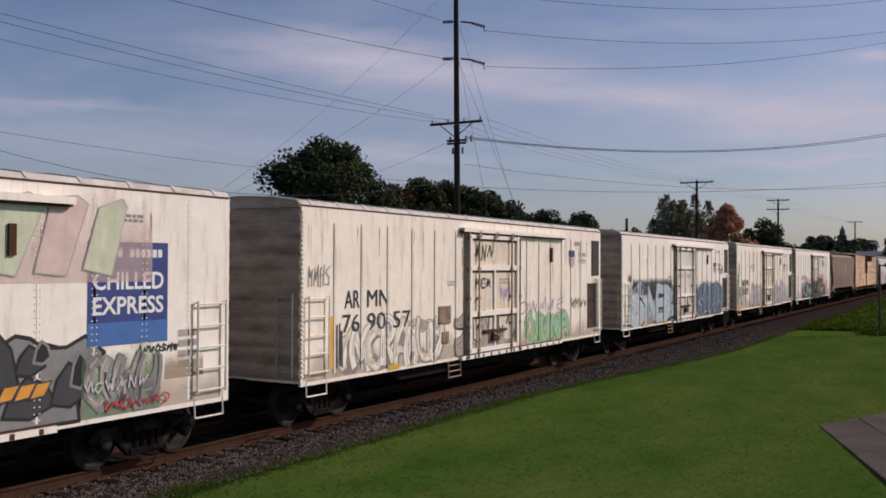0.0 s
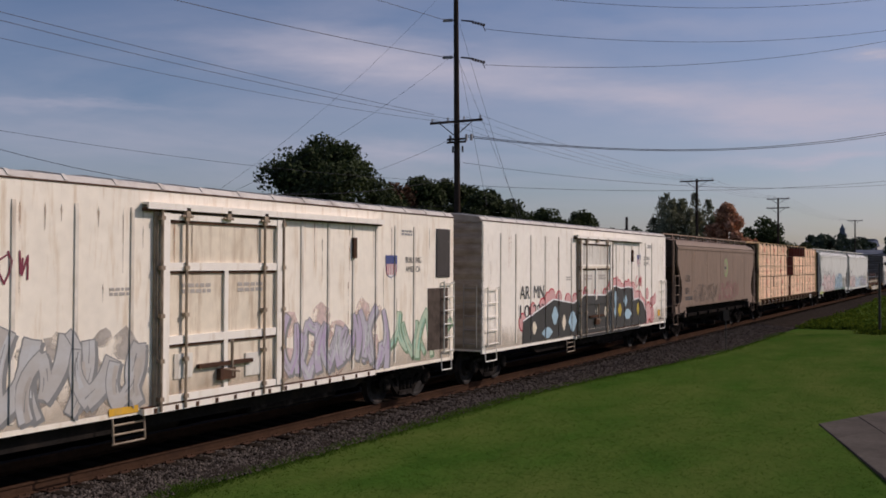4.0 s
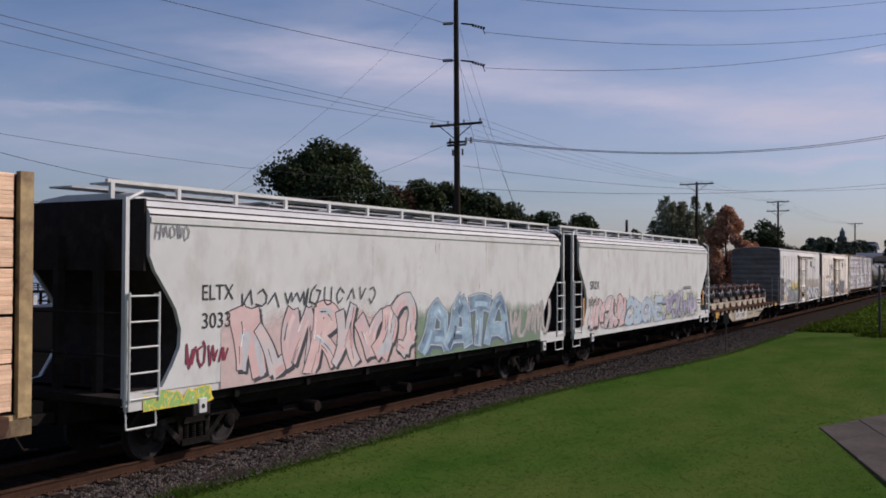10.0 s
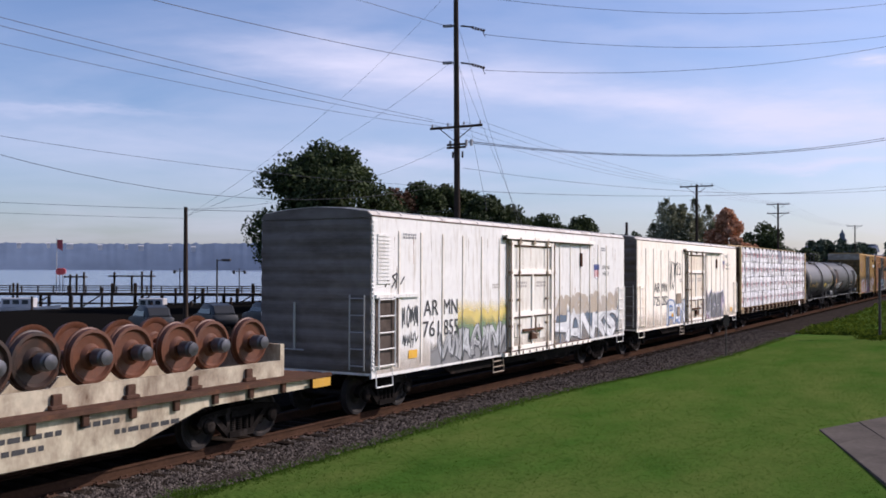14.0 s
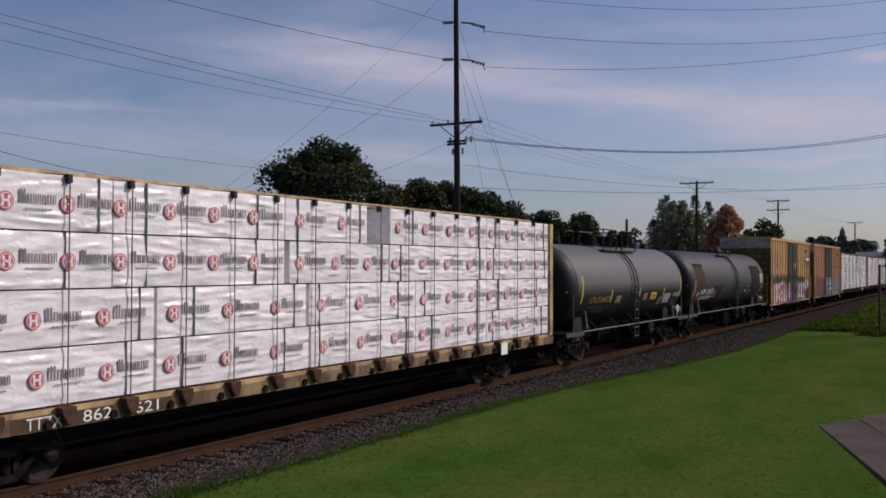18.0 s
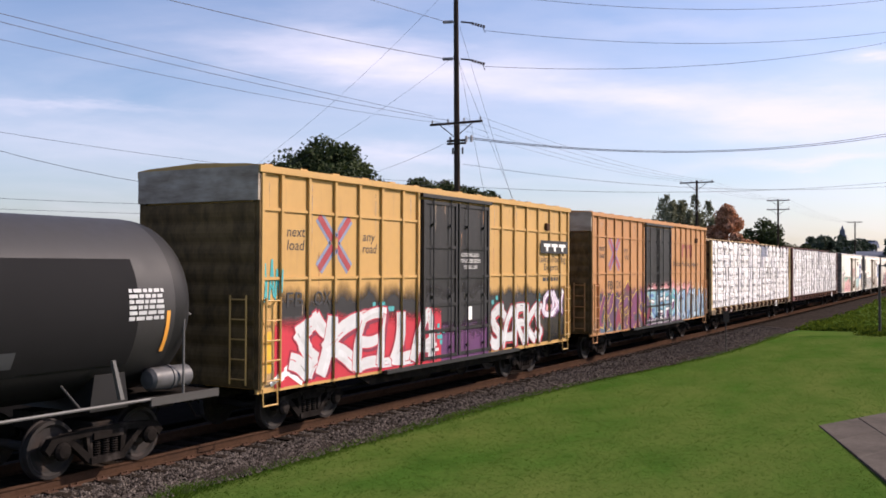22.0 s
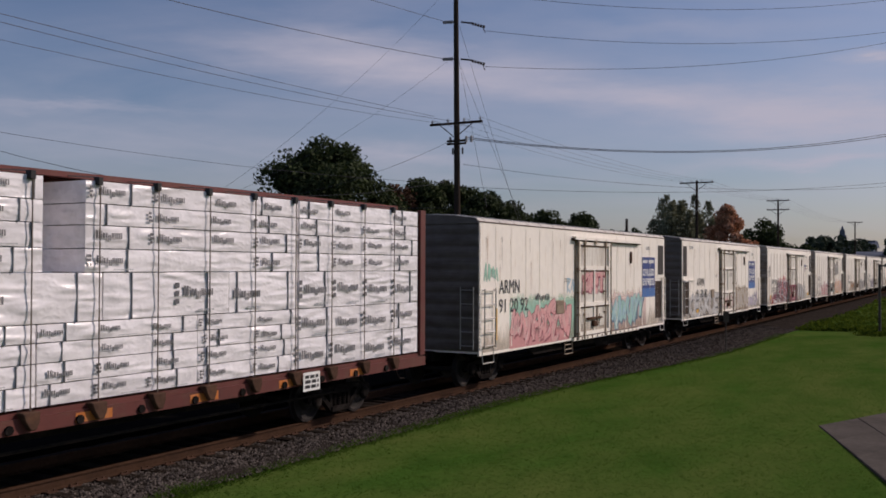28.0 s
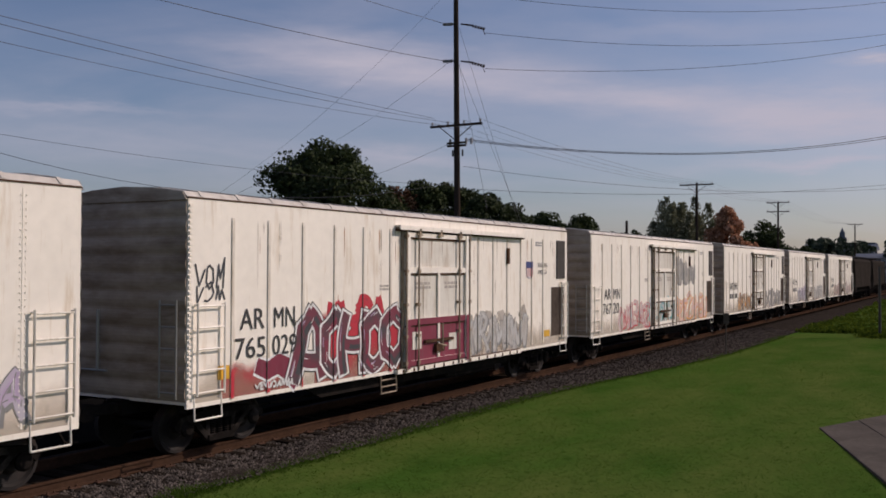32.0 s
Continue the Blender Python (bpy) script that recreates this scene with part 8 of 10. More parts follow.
for k, (x, z, w, h, m) in enumerate(((12.55, 1.2, 0.9, 0.55, "char"), (13.35, 1.3, 0.7, 0.6, "char"), (13.7, 1.55, 0.35, 0.5, "black"), (12.75, 1.8, 0.5, 0.4, "char"), (13.05, 1.95, 0.3, 0.3, "black"), (12.2, 1.5, 0.6, 0.9, "char"), (11.4, 1.2, 0.8, 0.9, "black"), (10.4, 1.2, 0.8, 0.9, "char"), (9.4, 1.2, 0.8, 0.9, "black"))):
    shape(r, [(x, z), (x + 0.5 * w, z - 0.12 * h), (x + w, z + 0.2 * h), (x + 0.8 * w, z + 0.75 * h), (x + 0.45 * w, z + h), (x + 0.15 * w, z + 0.6 * h)], G[m], G["black" if m == "char" else "grey"], -HALF - 0.0095 - 0.0012 * k, 0.022, FLAT_RIBS, "dark sprayed form")
for x in (12.45, 12.72, 12.98):
    shape(r, [(x, 1.42), (x + 0.25, 1.45), (x + 0.38, 1.66), (x + 0.12, 1.64)], G["orange"], G["char"], -HALF - 0.022, 0.012, (), "orange sprayed form")
overspray(r, 13.9, 15.5, 1.0, 2.5, G["moss"], -HALF - 0.012, FLAT_RIBS, 1.0, 0.6, 33)
graffiti(r, 13.95, 15.3, 1.02, 1.95, 3, (G["char"], G["dust"]), G["grey"], 33, y=-HALF - 0.016, fat=0.18, line=0.012)
tag(r, 13.9, 15.2, 1.4, 1.6, G["pale"], 35, y=-HALF - 0.03, n=6, thin=0.014)
tag(r, 15.0, 15.9, 1.93, 2.06, G["black"], 36, n=7, thin=0.014)
tag(r, 14.3, 15.7, 1.08, 1.26, G["red"], 37, y=-HALF - 0.03, n=7, thin=0.014)
overspray(r, 15.6, 16.5, 1.45, 2.05, G["tan"], -HALF - 0.004, FLAT_RIBS, 0.4, 0.8, 39)
bars(r, 15.9, 16.4, 1.6, 2.3, 4, G["dust"], 38)

r = reefer(15.31, "white ribbed refrigerator car with grey and green graffiti", side="reefer_warm")
marks(r, ("AR", 1.5, 2.06, 2.45), ("MN", 2.36, 3.25, 2.45), ("76", 1.42, 2.06, 1.93), ("90", 2.36, 3.1, 1.93), ("57", 3.42, 4.2, 1.93))
graffiti(r, 1.3, 5.6, 0.98, 2.05, 6, (G["cream"], M["reefer_clean"]), G["grey"], 41, ribs=R_RIBS, fat=0.20, shine=G["dust"], cloud=G["dust"])
graffiti(r, 6.3, 10.1, 0.98, 2.05, 4, (G["tan"], G["dust"]), G["char"], 42, ribs=R_RIBS, fat=0.2, shine=G["tan"])
graffiti(r, 10.7, 14.0, 1.02, 1.95, 4, (G["green"], G["mint"]), G["moss"], 43, ribs=R_RIBS, cloud=G["lilac"], fat=0.17)
tag(r, 10.3, 13.8, 1.95, 2.4, G["lilac"], 44, n=5, ribs=R_RIBS)
tag(r, 14.3, 16.6, 2.0, 2.3, G["char"], 45, n=6, ribs=R_RIBS, thin=0.02)
tag(r, 7.4, 8.5, 3.55, 4.0, G["black"], 46, n=3, y=-HALF - 0.05)
tag(r, 7.4, 8.4, 2.75, 3.1, G["black"], 47, n=3, y=-HALF - 0.05)
tag(r, 8.9, 9.8, 2.4, 2.9, G["lilac"], 48, n=3, y=-HALF - 0.05)
tag(r, 0.2, 1.0, 2.95, 3.4, G["grey"], 49, n=4, thin=0.012)
tag(r, 1.1, 1.45, 1.2, 2.1, G["char"], 50, n=2)
emblem(r, 14.16, 3.32, 0.5, R_RIBS)
slogan(r, 15.02, 3.52)
vent_box(r, 5.55, 6.15, 1.9, 2.35)
vent_box(r, 5.7, 6.05, 1.4, 1.7)
yellow(r, 0.95, 1.08, 1.2, 2.3), yellow(r, 3.2, 3.7, 0.96, 1.08)

r = reefer(34.76, "white ribbed refrigerator car with blue graffiti")
marks(r, ("AR", 1.24, 1.95, 2.3))
marks(r, ("764", 1.15, 2.05, 1.82), ("248", 2.22, 3.05, 1.82), material=M["white_paint"])
overspray(r, 0.7, 6.9, 0.98, 2.95, G["moss"], ribs=R_RIBS, soft=0.5, thick=0.5, seed=1)
overspray(r, 1.3, 6.6, 2.0, 3.05, G["black"], y=-HALF - 0.001, ribs=R_RIBS, soft=0.34, thick=0.75, seed=2)
graffiti(r, 0.8, 6.8, 0.98, 2.55, 4, (G["sky"], G["pale"]), G["black"], 51, ribs=R_RIBS, cloud=G["pale"], fat=0.27, line=0.026, block=0.08, word="SNEB", at=(0.8, 3.0, 4.35, 5.5, 6.7), shine=G["white"])
tag(r, 2.3, 3.2, 2.1, 2.75, G["char"], 52, n=4, ribs=R_RIBS, thin=0.03)
marks(r, ("MN", 2.28, 3.05, 2.3), material=G["slate"])
graffiti(r, 10.4, 15.4, 1.9, 2.45, 9, (G["rose"], G["dust"]), G["black"], 56, ribs=R_RIBS, fat=0.4, line=0.014, block=0)
graffiti(r, 10.1, 15.6, 1.0, 2.4, 4, (G["slate"], G["slate"]), G["white"], 53, y=-HALF - 0.02, ribs=R_RIBS, cloud=G["slate"], fat=0.36, line=0.034, block=0.05, word="KAPD", at=(10.2, 11.9, 13.2, 14.4, 15.7), halo=G["black"], shine=G["slate"])
overspray(r, 10.1, 15.4, 0.98, 1.75, G["slate"], -HALF - 0.014, R_RIBS, 0.3, 1.0, 57)
yellow(r, 14.0, 14.5, 1.02, 1.14)
tag(r, 0.7, 1.1, 2.75, 3.1, G["black"], 54, n=4, thin=0.012)
tag(r, 15.1, 15.9, 3.0, 3.5, G["black"], 55, n=4, thin=0.016)
emblem(r, 13.94, 3.05, 0.46, R_RIBS)
slogan(r, 14.81, 3.23)
yellow(r, 0.3, 0.45, 1.45, 2.1), yellow(r, 2.5, 3.0, 0.96, 1.08), yellow(r, 5.4, 5.9, 0.96, 1.08)

r = reefer(53.9, "white ribbed refrigerator car with a green figure and faded graffiti", side="reefer_warm")
marks(r, ("AR", 1.22, 2.0, 2.25), ("MN", 2.26, 3.0, 2.25), ("761", 1.2, 2.0, 1.78), ("895", 2.26, 3.0, 1.78))
b = bmesh.new()
for k, (cx, cz, sx, sz) in enumerate(((0.32, 1.75, 0.3, 0.62), (0.38, 2.6, 0.26, 0.4), (0.55, 3.2, 0.14, 0.45), (0.75, 1.95, 0.2, 0.3))):
    b.faces.new([b.verts.new((cx + sx * math.cos(j * math.tau / 16), -HALF - 0.006 - 0.0006 * k, cz + sz * math.sin(j * math.tau / 16))) for j in range(16)])
decal(r, "graffiti", b, G["moss"], label="sprayed green graffiti figure")
tag(r, 0.7, 2.4, 1.2, 2.6, G["char"], 61, n=4, ribs=R_RIBS, thin=0.014)
graffiti(r, 3.3, 6.6, 0.98, 2.3, 4, (G["pale"], G["dust"]), G["grey"], 62, ribs=R_RIBS, cloud=G["dust"], fat=0.2)
graffiti(r, 10.3, 14.0, 0.98, 2.4, 5, (G["pale"], G["lilac"]), G["grey"], 63, ribs=R_RIBS, cloud=G["faint_pink"], fat=0.18)
graffiti(r, 14.0, 16.9, 0.98, 2.4, 3, (G["faint_green"], G["mint"]), G["moss"], 64, ribs=R_RIBS, fat=0.14)
tag(r, 3.4, 4.6, 3.1, 3.6, G["wine"], 65, n=4, ribs=R_RIBS, thin=0.014)
emblem(r, 13.94, 3.05, 0.46, R_RIBS)
slogan(r, 14.81, 3.23)
yellow(r, 0.0, 1.05, 0.95, 1.09), yellow(r, 6.0, 6.6, 0.96, 1.08)

r = reefer(72.7, "white ribbed refrigerator car with a black and pink graffiti piece", unit="none")
marks(r, ("AR", 2.4, 3.1, 2.35), ("MN", 3.4, 4.16, 2.35), ("10", 2.4, 3.1, 1.78), ("292", 3.35, 4.2, 1.78))
b = bmesh.new()
top = [(2.6, 1.7), (4.2, 2.1), (4.9, 2.28), (6.6, 2.1), (7.4, 2.35), (9.5, 2.3), (10.2, 2.54), (10.7, 2.6), (11.34, 2.5), (12.2, 2.54), (12.74, 2.48), (12.82, 2.02), (13.4, 2.07), (14.0, 1.9), (14.36, 1.5), (14.42, 1.06)]
for (xa, za), (xb, zb) in zip(top, top[1:]):
    b.faces.new([b.verts.new(q) for q in ((xa, -HALF - 0.022, 1.03), (xb, -HALF - 0.022, 1.03), (xb, -HALF - 0.022, zb), (xa, -HALF - 0.022, za))])
decal(r, "graffiti", b, G["soot"], R_RIBS + [(7.03, 7.17, 0.065), (9.96, 10.1, 0.065)], "large charcoal graffiti shape")
for z0, z1, m in ((1.04, 1.16, "soot"), (2.005, 2.155, "soot"), (3.25, 3.32, "cream")):
    plate(r, "graffiti_fill", 7.2, 9.93, z0, z1, G[m], -HALF - 0.104)
plate(r, "graffiti_fill", 8.51, 8.62, 1.16, 2.0, G["soot"], -HALF - 0.099)
plate(r, "graffiti_fill", 6.7, 13.38, 0.905, 0.995, G["soot"], -HALF - 0.106)
b = bmesh.new()
ribbon(b, top, 0.025, -HALF - 0.026)
decal(r, "graffiti_outline", b, G["white"], R_RIBS)
for k, (x, z, w, h, m) in enumerate(((5.0, 1.75, 0.25, 0.3, "sky"), (5.75, 1.5, 0.16, 0.26, "cream"), (6.5, 1.5, 0.35, 0.35, "sky"), (8.6, 1.75, 0.13, 0.25, "cream"), (9.5, 1.7, 0.13, 0.2, "cream"), (10.72, 2.12, 0.13, 0.3, "sky"), (10.68, 1.64, 0.1, 0.22, "sky"), (11.82, 2.02, 0.22, 0.22, "sky"), (11.2, 1.69, 0.2, 0.25, "mustard"), (12.1, 1.5, 0.45, 0.2, "sky"), (13.33, 1.66, 0.15, 0.26, "mustard"), (4.4, 1.25, 0.4, 0.18, "sky"), (3.4, 1.45, 0.18, 0.2, "cream"))):
    b = bmesh.new()
    b.faces.new([b.verts.new((x + w * math.cos(j * math.tau / 12) * (0.8 if j % 3 else 1.1), -HALF - 0.03, z + h * math.sin(j * math.tau / 12))) for j in range(12)])
    decal(r, "graffiti_patch", b, G[m], R_RIBS)
rs = random.Random(72)
rims, puffs = bmesh.new(), bmesh.new()
for k in range(34):
    u = k / 33 * (len(top) - 1.001)
    (xa, za), (xb, zb) = top[int(u)], top[int(u) + 1]
    x, z, rad = xa + (xb - xa) * (u % 1), za + (zb - za) * (u % 1) + rs.uniform(-0.05, 0.12), rs.uniform(0.2, 0.34)
    for b, w, out in ((rims, rad, 0.004), (puffs, rad - 0.045, 0.012)):
        b.faces.new([b.verts.new((x + w * math.cos(j * math.tau / 18), -HALF - out - 0.0002 * k, max(1.0, z + w * math.sin(j * math.tau / 18)))) for j in range(18)])
for x, z, a, e in ((14.7, 1.5, 0.3, 0.42), (15.15, 1.35, 0.32, 0.36), (15.3, 1.9, 0.34, 0.2), (15.6, 2.0, 0.16, 0.22), (14.56, 2.22, 0.2, 0.24)):
    for b, w, out in ((rims, 1.0, 0.012), (puffs, 0.84, 0.02)):
        b.faces.new([b.verts.new((x + a * w * math.cos(j * math.tau / 18), -HALF - out - 0.0004 * len(b.faces) % 0.003, z + e * w * math.sin(j * math.tau / 18))) for j in range(18)])
decal(r, "graffiti_rim", rims, G["red"], R_RIBS, "red sprayed scalloped edge")
decal(r, "graffiti_puff", puffs, faded(G["rose"], G["pink"]), R_RIBS, "pink sprayed bubbles")
tag(r, 13.1, 13.9, 2.45, 3.1, G["red"], 73, n=3, ribs=R_RIBS)
emblem(r, 13.3, 3.3, 0.42)
slogan(r, 14.15, 3.4)
yellow(r, 16.0, 16.3, 1.25, 1.5)

# ---- brown grain hopper
c = hopper(91.3, 17.0, M["hopper_brown"], M["hopper_dark"], "dusty brown covered hopper car with outlined graffiti", seams=((-1.565, 4.26),))
H = -1.585
letters(c, "CGEX", 1.75, 2.62, 0.42, M["ink"], H - 0.006, 0.8)
letters(c, "1824", 1.72, 2.05, 0.42, M["ink"], H - 0.006, 0.66)
bars(c, 1.7, 3.0, 1.75, 1.95, 2, G["char"], 81, H - 0.006)
graffiti(c, 3.2, 7.5, 1.6, 2.45, 8, (M["hopper_brown"],), G["black"], 82, y=H, fat=0.2, block=0, shine=M["hopper_brown"], label="outlined graffiti in fat letter forms")
graffiti(c, 8.0, 12.3, 1.55, 2.55, 6, (M["hopper_brown"],), G["wine"], 83, y=H, fat=0.2, block=0.03, shine=G["rose"], label="red outlined graffiti")
b = bmesh.new()
b.faces.new([b.verts.new((9.55 + 0.45 * math.cos(k * math.tau / 24), H - 0.006, 3.25 + 0.5 * math.sin(k * math.tau / 24))) for k in range(24)])
decal(c, "round_emblem", b, paint((0.24, 0.29, 0.13)), label="faded green round emblem")
b = bmesh.new()
b.faces.new([b.verts.new((9.42 + 0.28 * math.cos(k * math.tau / 24), H - 0.009, 3.25 + 0.32 * math.sin(k * math.tau / 24))) for k in range(24)])
decal(c, "round_emblem_centre", b, paint((0.28, 0.21, 0.145)))
bars(c, 9.22, 9.65, 3.15, 3.35, 1, M["ink"], 84, H - 0.012)
for x in (2.9, 5.7, 8.4, 11.2, 14.0):
    bm = bmesh.new()
    box(bm, x - 0.015, x + 0.015, -1.587, -1.57, 1.6, 4.1)
    part("panel_seam", bm, M["hopper_brown"], c)

# ---- bare lumber
c = centerbeam(109.4, 22.5, M["beam_yellow"], "yellow centerbeam flat car loaded with bare lumber")
plate(c, "dark_panel", 2.9, 6.6, 0.95, 1.16, M["beam_dark"], -1.563)
letters(c, "TTZX", 3.1, 0.98, 0.24, M["white_paint"], -1.566, 0.7)
letters(c, "961", 4.45, 0.98, 0.24, M["white_paint"], -1.566, 0.5)
letters(c, "426", 5.8, 0.98, 0.24, M["white_paint"], -1.566, 0.5)
plate(c, "white_placard", 18.4, 18.9, 0.88, 1.2, M["white_paint"], -1.69)
bars(c, 18.45, 18.85, 0.9, 1.18, 3, M["ink"], 90, -1.693)
stack(lumber, 109.4, ((1.3, 1.98, ((0.3, 4.9), (4.95, 10.4), (11.2, 16.4), (16.45, 22.22))), (1.99, 2.66, ((0.3, 4.9), (5.15, 10.5), (11.2, 16.4), (16.45, 22.22))), (2.69, 3.35, ((0.3, 4.9), (4.95, 9.65), (12.3, 17.2), (17.25, 22.22))), (3.36, 4.05, ((0.3, 4.9), (4.95, 9.65), (12.3, 17.2), (17.25, 22.22))), (4.07, 4.72, ((0.3, 3.4), (3.44, 6.6), (6.64, 9.65), (17.25, 19.5), (19.55, 22.22)))), 5)
stack(lumber, 109.4, ((1.3, 2.66, ((0.3, 5.6), (5.7, 9.4), (11.8, 16.4), (16.5, 22.22))), (2.69, 4.05, ((0.3, 5.0), (5.1, 8.8), (13.2, 17.2), (17.3, 22.22)))), 70, near=False)

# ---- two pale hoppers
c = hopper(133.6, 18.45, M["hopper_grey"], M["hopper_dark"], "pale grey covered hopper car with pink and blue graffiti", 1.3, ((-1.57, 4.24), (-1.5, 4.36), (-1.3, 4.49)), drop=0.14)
letters(c, "ELTX", 1.72, 2.78, 0.4, M["ink"], H - 0.006, 0.8)
letters(c, "3033", 1.72, 2.28, 0.4, M["ink"], H - 0.006, 0.72)
tag(c, 2.7, 7.3, 2.6, 3.0, G["char"], 101, y=H, n=11, thin=0.016)
tag(c, 0.6, 1.4, 3.85, 4.1, G["grey"], 102, y=H, n=5, thin=0.012)
overspray(c, 2.2, 9.0, 1.17, 2.7, G["faint_pink"], H, soft=0.5, thick=0.8, seed=3)
graffiti(c, 2.4, 8.8, 1.18, 2.55, 6, (G["faint_pink"], G["pale"], G["rose"]), G["char"], 103, y=H, fat=0.24, line=0.026, block=0.06)
overspray(c, 8.9, 16.4, 1.17, 2.6, G["moss"], H, soft=0.5, thick=0.7, seed=4)
graffiti(c, 9.3, 14.0, 1.2, 2.5, 5, (G["slate"], G["sky"]), G["pale"], 104, y=H, fat=0.24, word="AATA", at=(9.3, 10.5, 11.7, 12.8, 14.0), line=0.03, block=0.09, halo=G["slate"])
graffiti(c, 14.2, 17.0, 1.3, 2.3, 4, (G["dust"],), G["grey"], 105, y=H, fat=0.12)
tag(c, 1.3, 2.4, 1.6, 2.1, G["wine"], 106, y=H, n=4)
graffiti(c, 0.4, 1.9, 0.98, 1.25, 4, (G["green"],), G["yellow"], 107, y=H + 0.02, fat=0.3)
c = hopper(152.75, 18.05, M["hopper_grey"], M["hopper_dark"], "pale grey covered hopper car with pink and blue graffiti", 1.3, ((-1.57, 4.24), (-1.5, 4.36), (-1.3, 4.49)), drop=0.33)
letters(c, "SRIX", 1.5, 2.62, 0.42, M["ink"], H - 0.006, 0.92)
plate(c, "grey_patch", 1.35, 2.5, 1.98, 2.3, G["dust"], H - 0.004)
letters(c, "50659", 1.4, 2.05, 0.33, M["ink"], H - 0.008, 1.0)
graffiti(c, 1.4, 5.2, 1.15, 2.35, 4, (G["faint_pink"], G["rose"], G["pale"]), G["char"], 111, y=H, cloud=G["faint_pink"], fat=0.24, block=0.06)
graffiti(c, 5.0, 10.0, 1.15, 2.15, 5, (G["sky"], G["pale"]), G["slate"], 112, y=H, cloud=G["pale"], fat=0.2, word="CBONE", at=(5.1, 6.3, 7.3, 8.2, 9.0, 9.9), shine=G["white"])
overspray(c, 8.5, 15.8, 1.17, 2.6, G["faint_green"], H, soft=0.6, thick=0.7, seed=5)
graffiti(c, 9.9, 15.3, 1.15, 2.25, 6, (G["pale"], G["lilac"], G["slate"]), G["char"], 113, y=H, fat=0.17)
bars(c, 13.2, 14.6, 2.4, 2.55, 2, G["char"], 114, H - 0.006)
plate(c, "data_panel", 15.6, 16.3, 1.62, 1.98, G["white"], H - 0.012), bars(c, 15.65, 16.25, 1.66, 1.94, 2, M["ink"], 115, H - 0.016)
plate(c, "reflector_stripe", 0.82, 0.93, 1.4, 2.35, G["orange"], H - 0.016), plate(c, "reflector_stripe", 16.62, 16.78, 1.6, 2.3, G["orange"], H - 0.016)

wheel_flat(171.7, 16.2)

# ---- two refrigerator cars
r = reefer(189.5, "white refrigerator car with a white louvre and green lilac graffiti", unit="left", side="reefer_dull", ends="end_dull")
marks(r, ("AR", 2.26, 2.98, 2.24), ("MN", 3.25, 3.98, 2.24), ("761", 2.22, 3.02, 1.72), ("855", 3.25, 4.02, 1.72))
overspray(r, 4.0, 7.0, 0.98, 2.75, G["yellow"], ribs=R_RIBS, soft=0.5, thick=0.55, seed=6)
overspray(r, 3.9, 7.0, 0.98, 2.35, G["moss"], y=-HALF - 0.001, ribs=R_RIBS, soft=0.5, thick=0.85, seed=7)
overspray(r, 2.6, 7.0, 0.98, 1.75, G["grey"], y=-HALF - 0.002, ribs=R_RIBS, soft=0.4, thick=0.9, seed=8)
graffiti(r, 3.0, 7.0, 0.98, 1.9, 5, (G["grey"], G["pale"]), G["char"], 121, y=-HALF - 0.002, ribs=R_RIBS, fat=0.16)
overspray(r, 10.2, 16.6, 0.98, 2.35, G["slate"], ribs=R_RIBS, soft=0.4, thick=0.8, seed=9)
graffiti(r, 10.3, 16.4, 0.98, 2.05, 6, (G["pale"], G["white"]), G["char"], 122, ribs=R_RIBS, fat=0.2, word="HANKS", at=(10.3, 11.5, 12.6, 13.8, 15.0, 16.3))
graffiti(r, 10.4, 16.2, 1.9, 2.5, 5, (G["tan"], G["dust"]), G["tan"], 123, ribs=R_RIBS, fat=0.3, shine=G["dust"])
tag(r, 0.5, 1.35, 2.95, 3.3, G["black"], 124, n=3, thin=0.02)
tag(r, 1.25, 2.05, 2.0, 2.6, G["char"], 125, n=4, thin=0.018)
tag(r, 1.3, 2.0, 1.55, 1.9, G["char"], 126, n=4, thin=0.014)
bars(r, 1.3, 1.9, 4.1, 4.25, 2, G["grey"], 127)
emblem(r, 13.94, 3.05, 0.46, R_RIBS)
slogan(r, 14.81, 3.23)
yellow(r, 1.55, 1.95, 1.25, 1.45)
r = reefer(208.2, "cream white refrigerator car with black scrawl and grey lilac graffiti", unit="none", side="reefer_warm", ends="end_dull")
marks(r, ("AR", 2.2, 3.0, 2.46), ("MN", 3.3, 4.05, 2.46), ("725", 2.15, 3.0, 1.9), ("282", 3.3, 4.1, 1.9))
overspray(r, 4.0, 6.9, 0.98, 2.3, G["pale"], ribs=R_RIBS, soft=0.35, thick=0.85, seed=10)
graffiti(r, 4.1, 6.7, 0.98, 2.05, 3, (G["white"], G["pale"]), G["blue"], 131, ribs=R_RIBS, fat=0.17, word="PAN", at=(4.15, 5.1, 5.9, 6.8), line=0.06, block=0.05)
overspray(r, 9.7, 13.9, 0.98, 2.5, G["lilac"], ribs=R_RIBS, soft=0.5, thick=0.7, seed=11)
graffiti(r, 10.2, 13.7, 0.98, 2.15, 4, (G["iron"], G["ash"]), G["pale"], 132, ribs=R_RIBS, fat=0.36, line=0.035, word="MSE", at=(10.3, 11.6, 12.75, 13.95), halo=G["lilac"], shine=G["white"])
tag(r, 13.6, 14.6, 1.3, 2.2, G["lilac"], 133, n=3, ribs=R_RIBS)
tag(r, 4.4, 5.35, 2.5, 4.0, G["black"], 134, n=2, ribs=R_RIBS, thin=0.03)
tag(r, 5.1, 6.2, 3.1, 3.9, G["black"], 135, n=3, ribs=R_RIBS, thin=0.025)
emblem(r, 14.1, 3.4, 0.42)
slogan(r, 14.75, 3.45)
vent_box(r, 5.45, 6.2, 1.9, 2.35), vent_box(r, 5.55, 6.0, 1.35, 1.75)
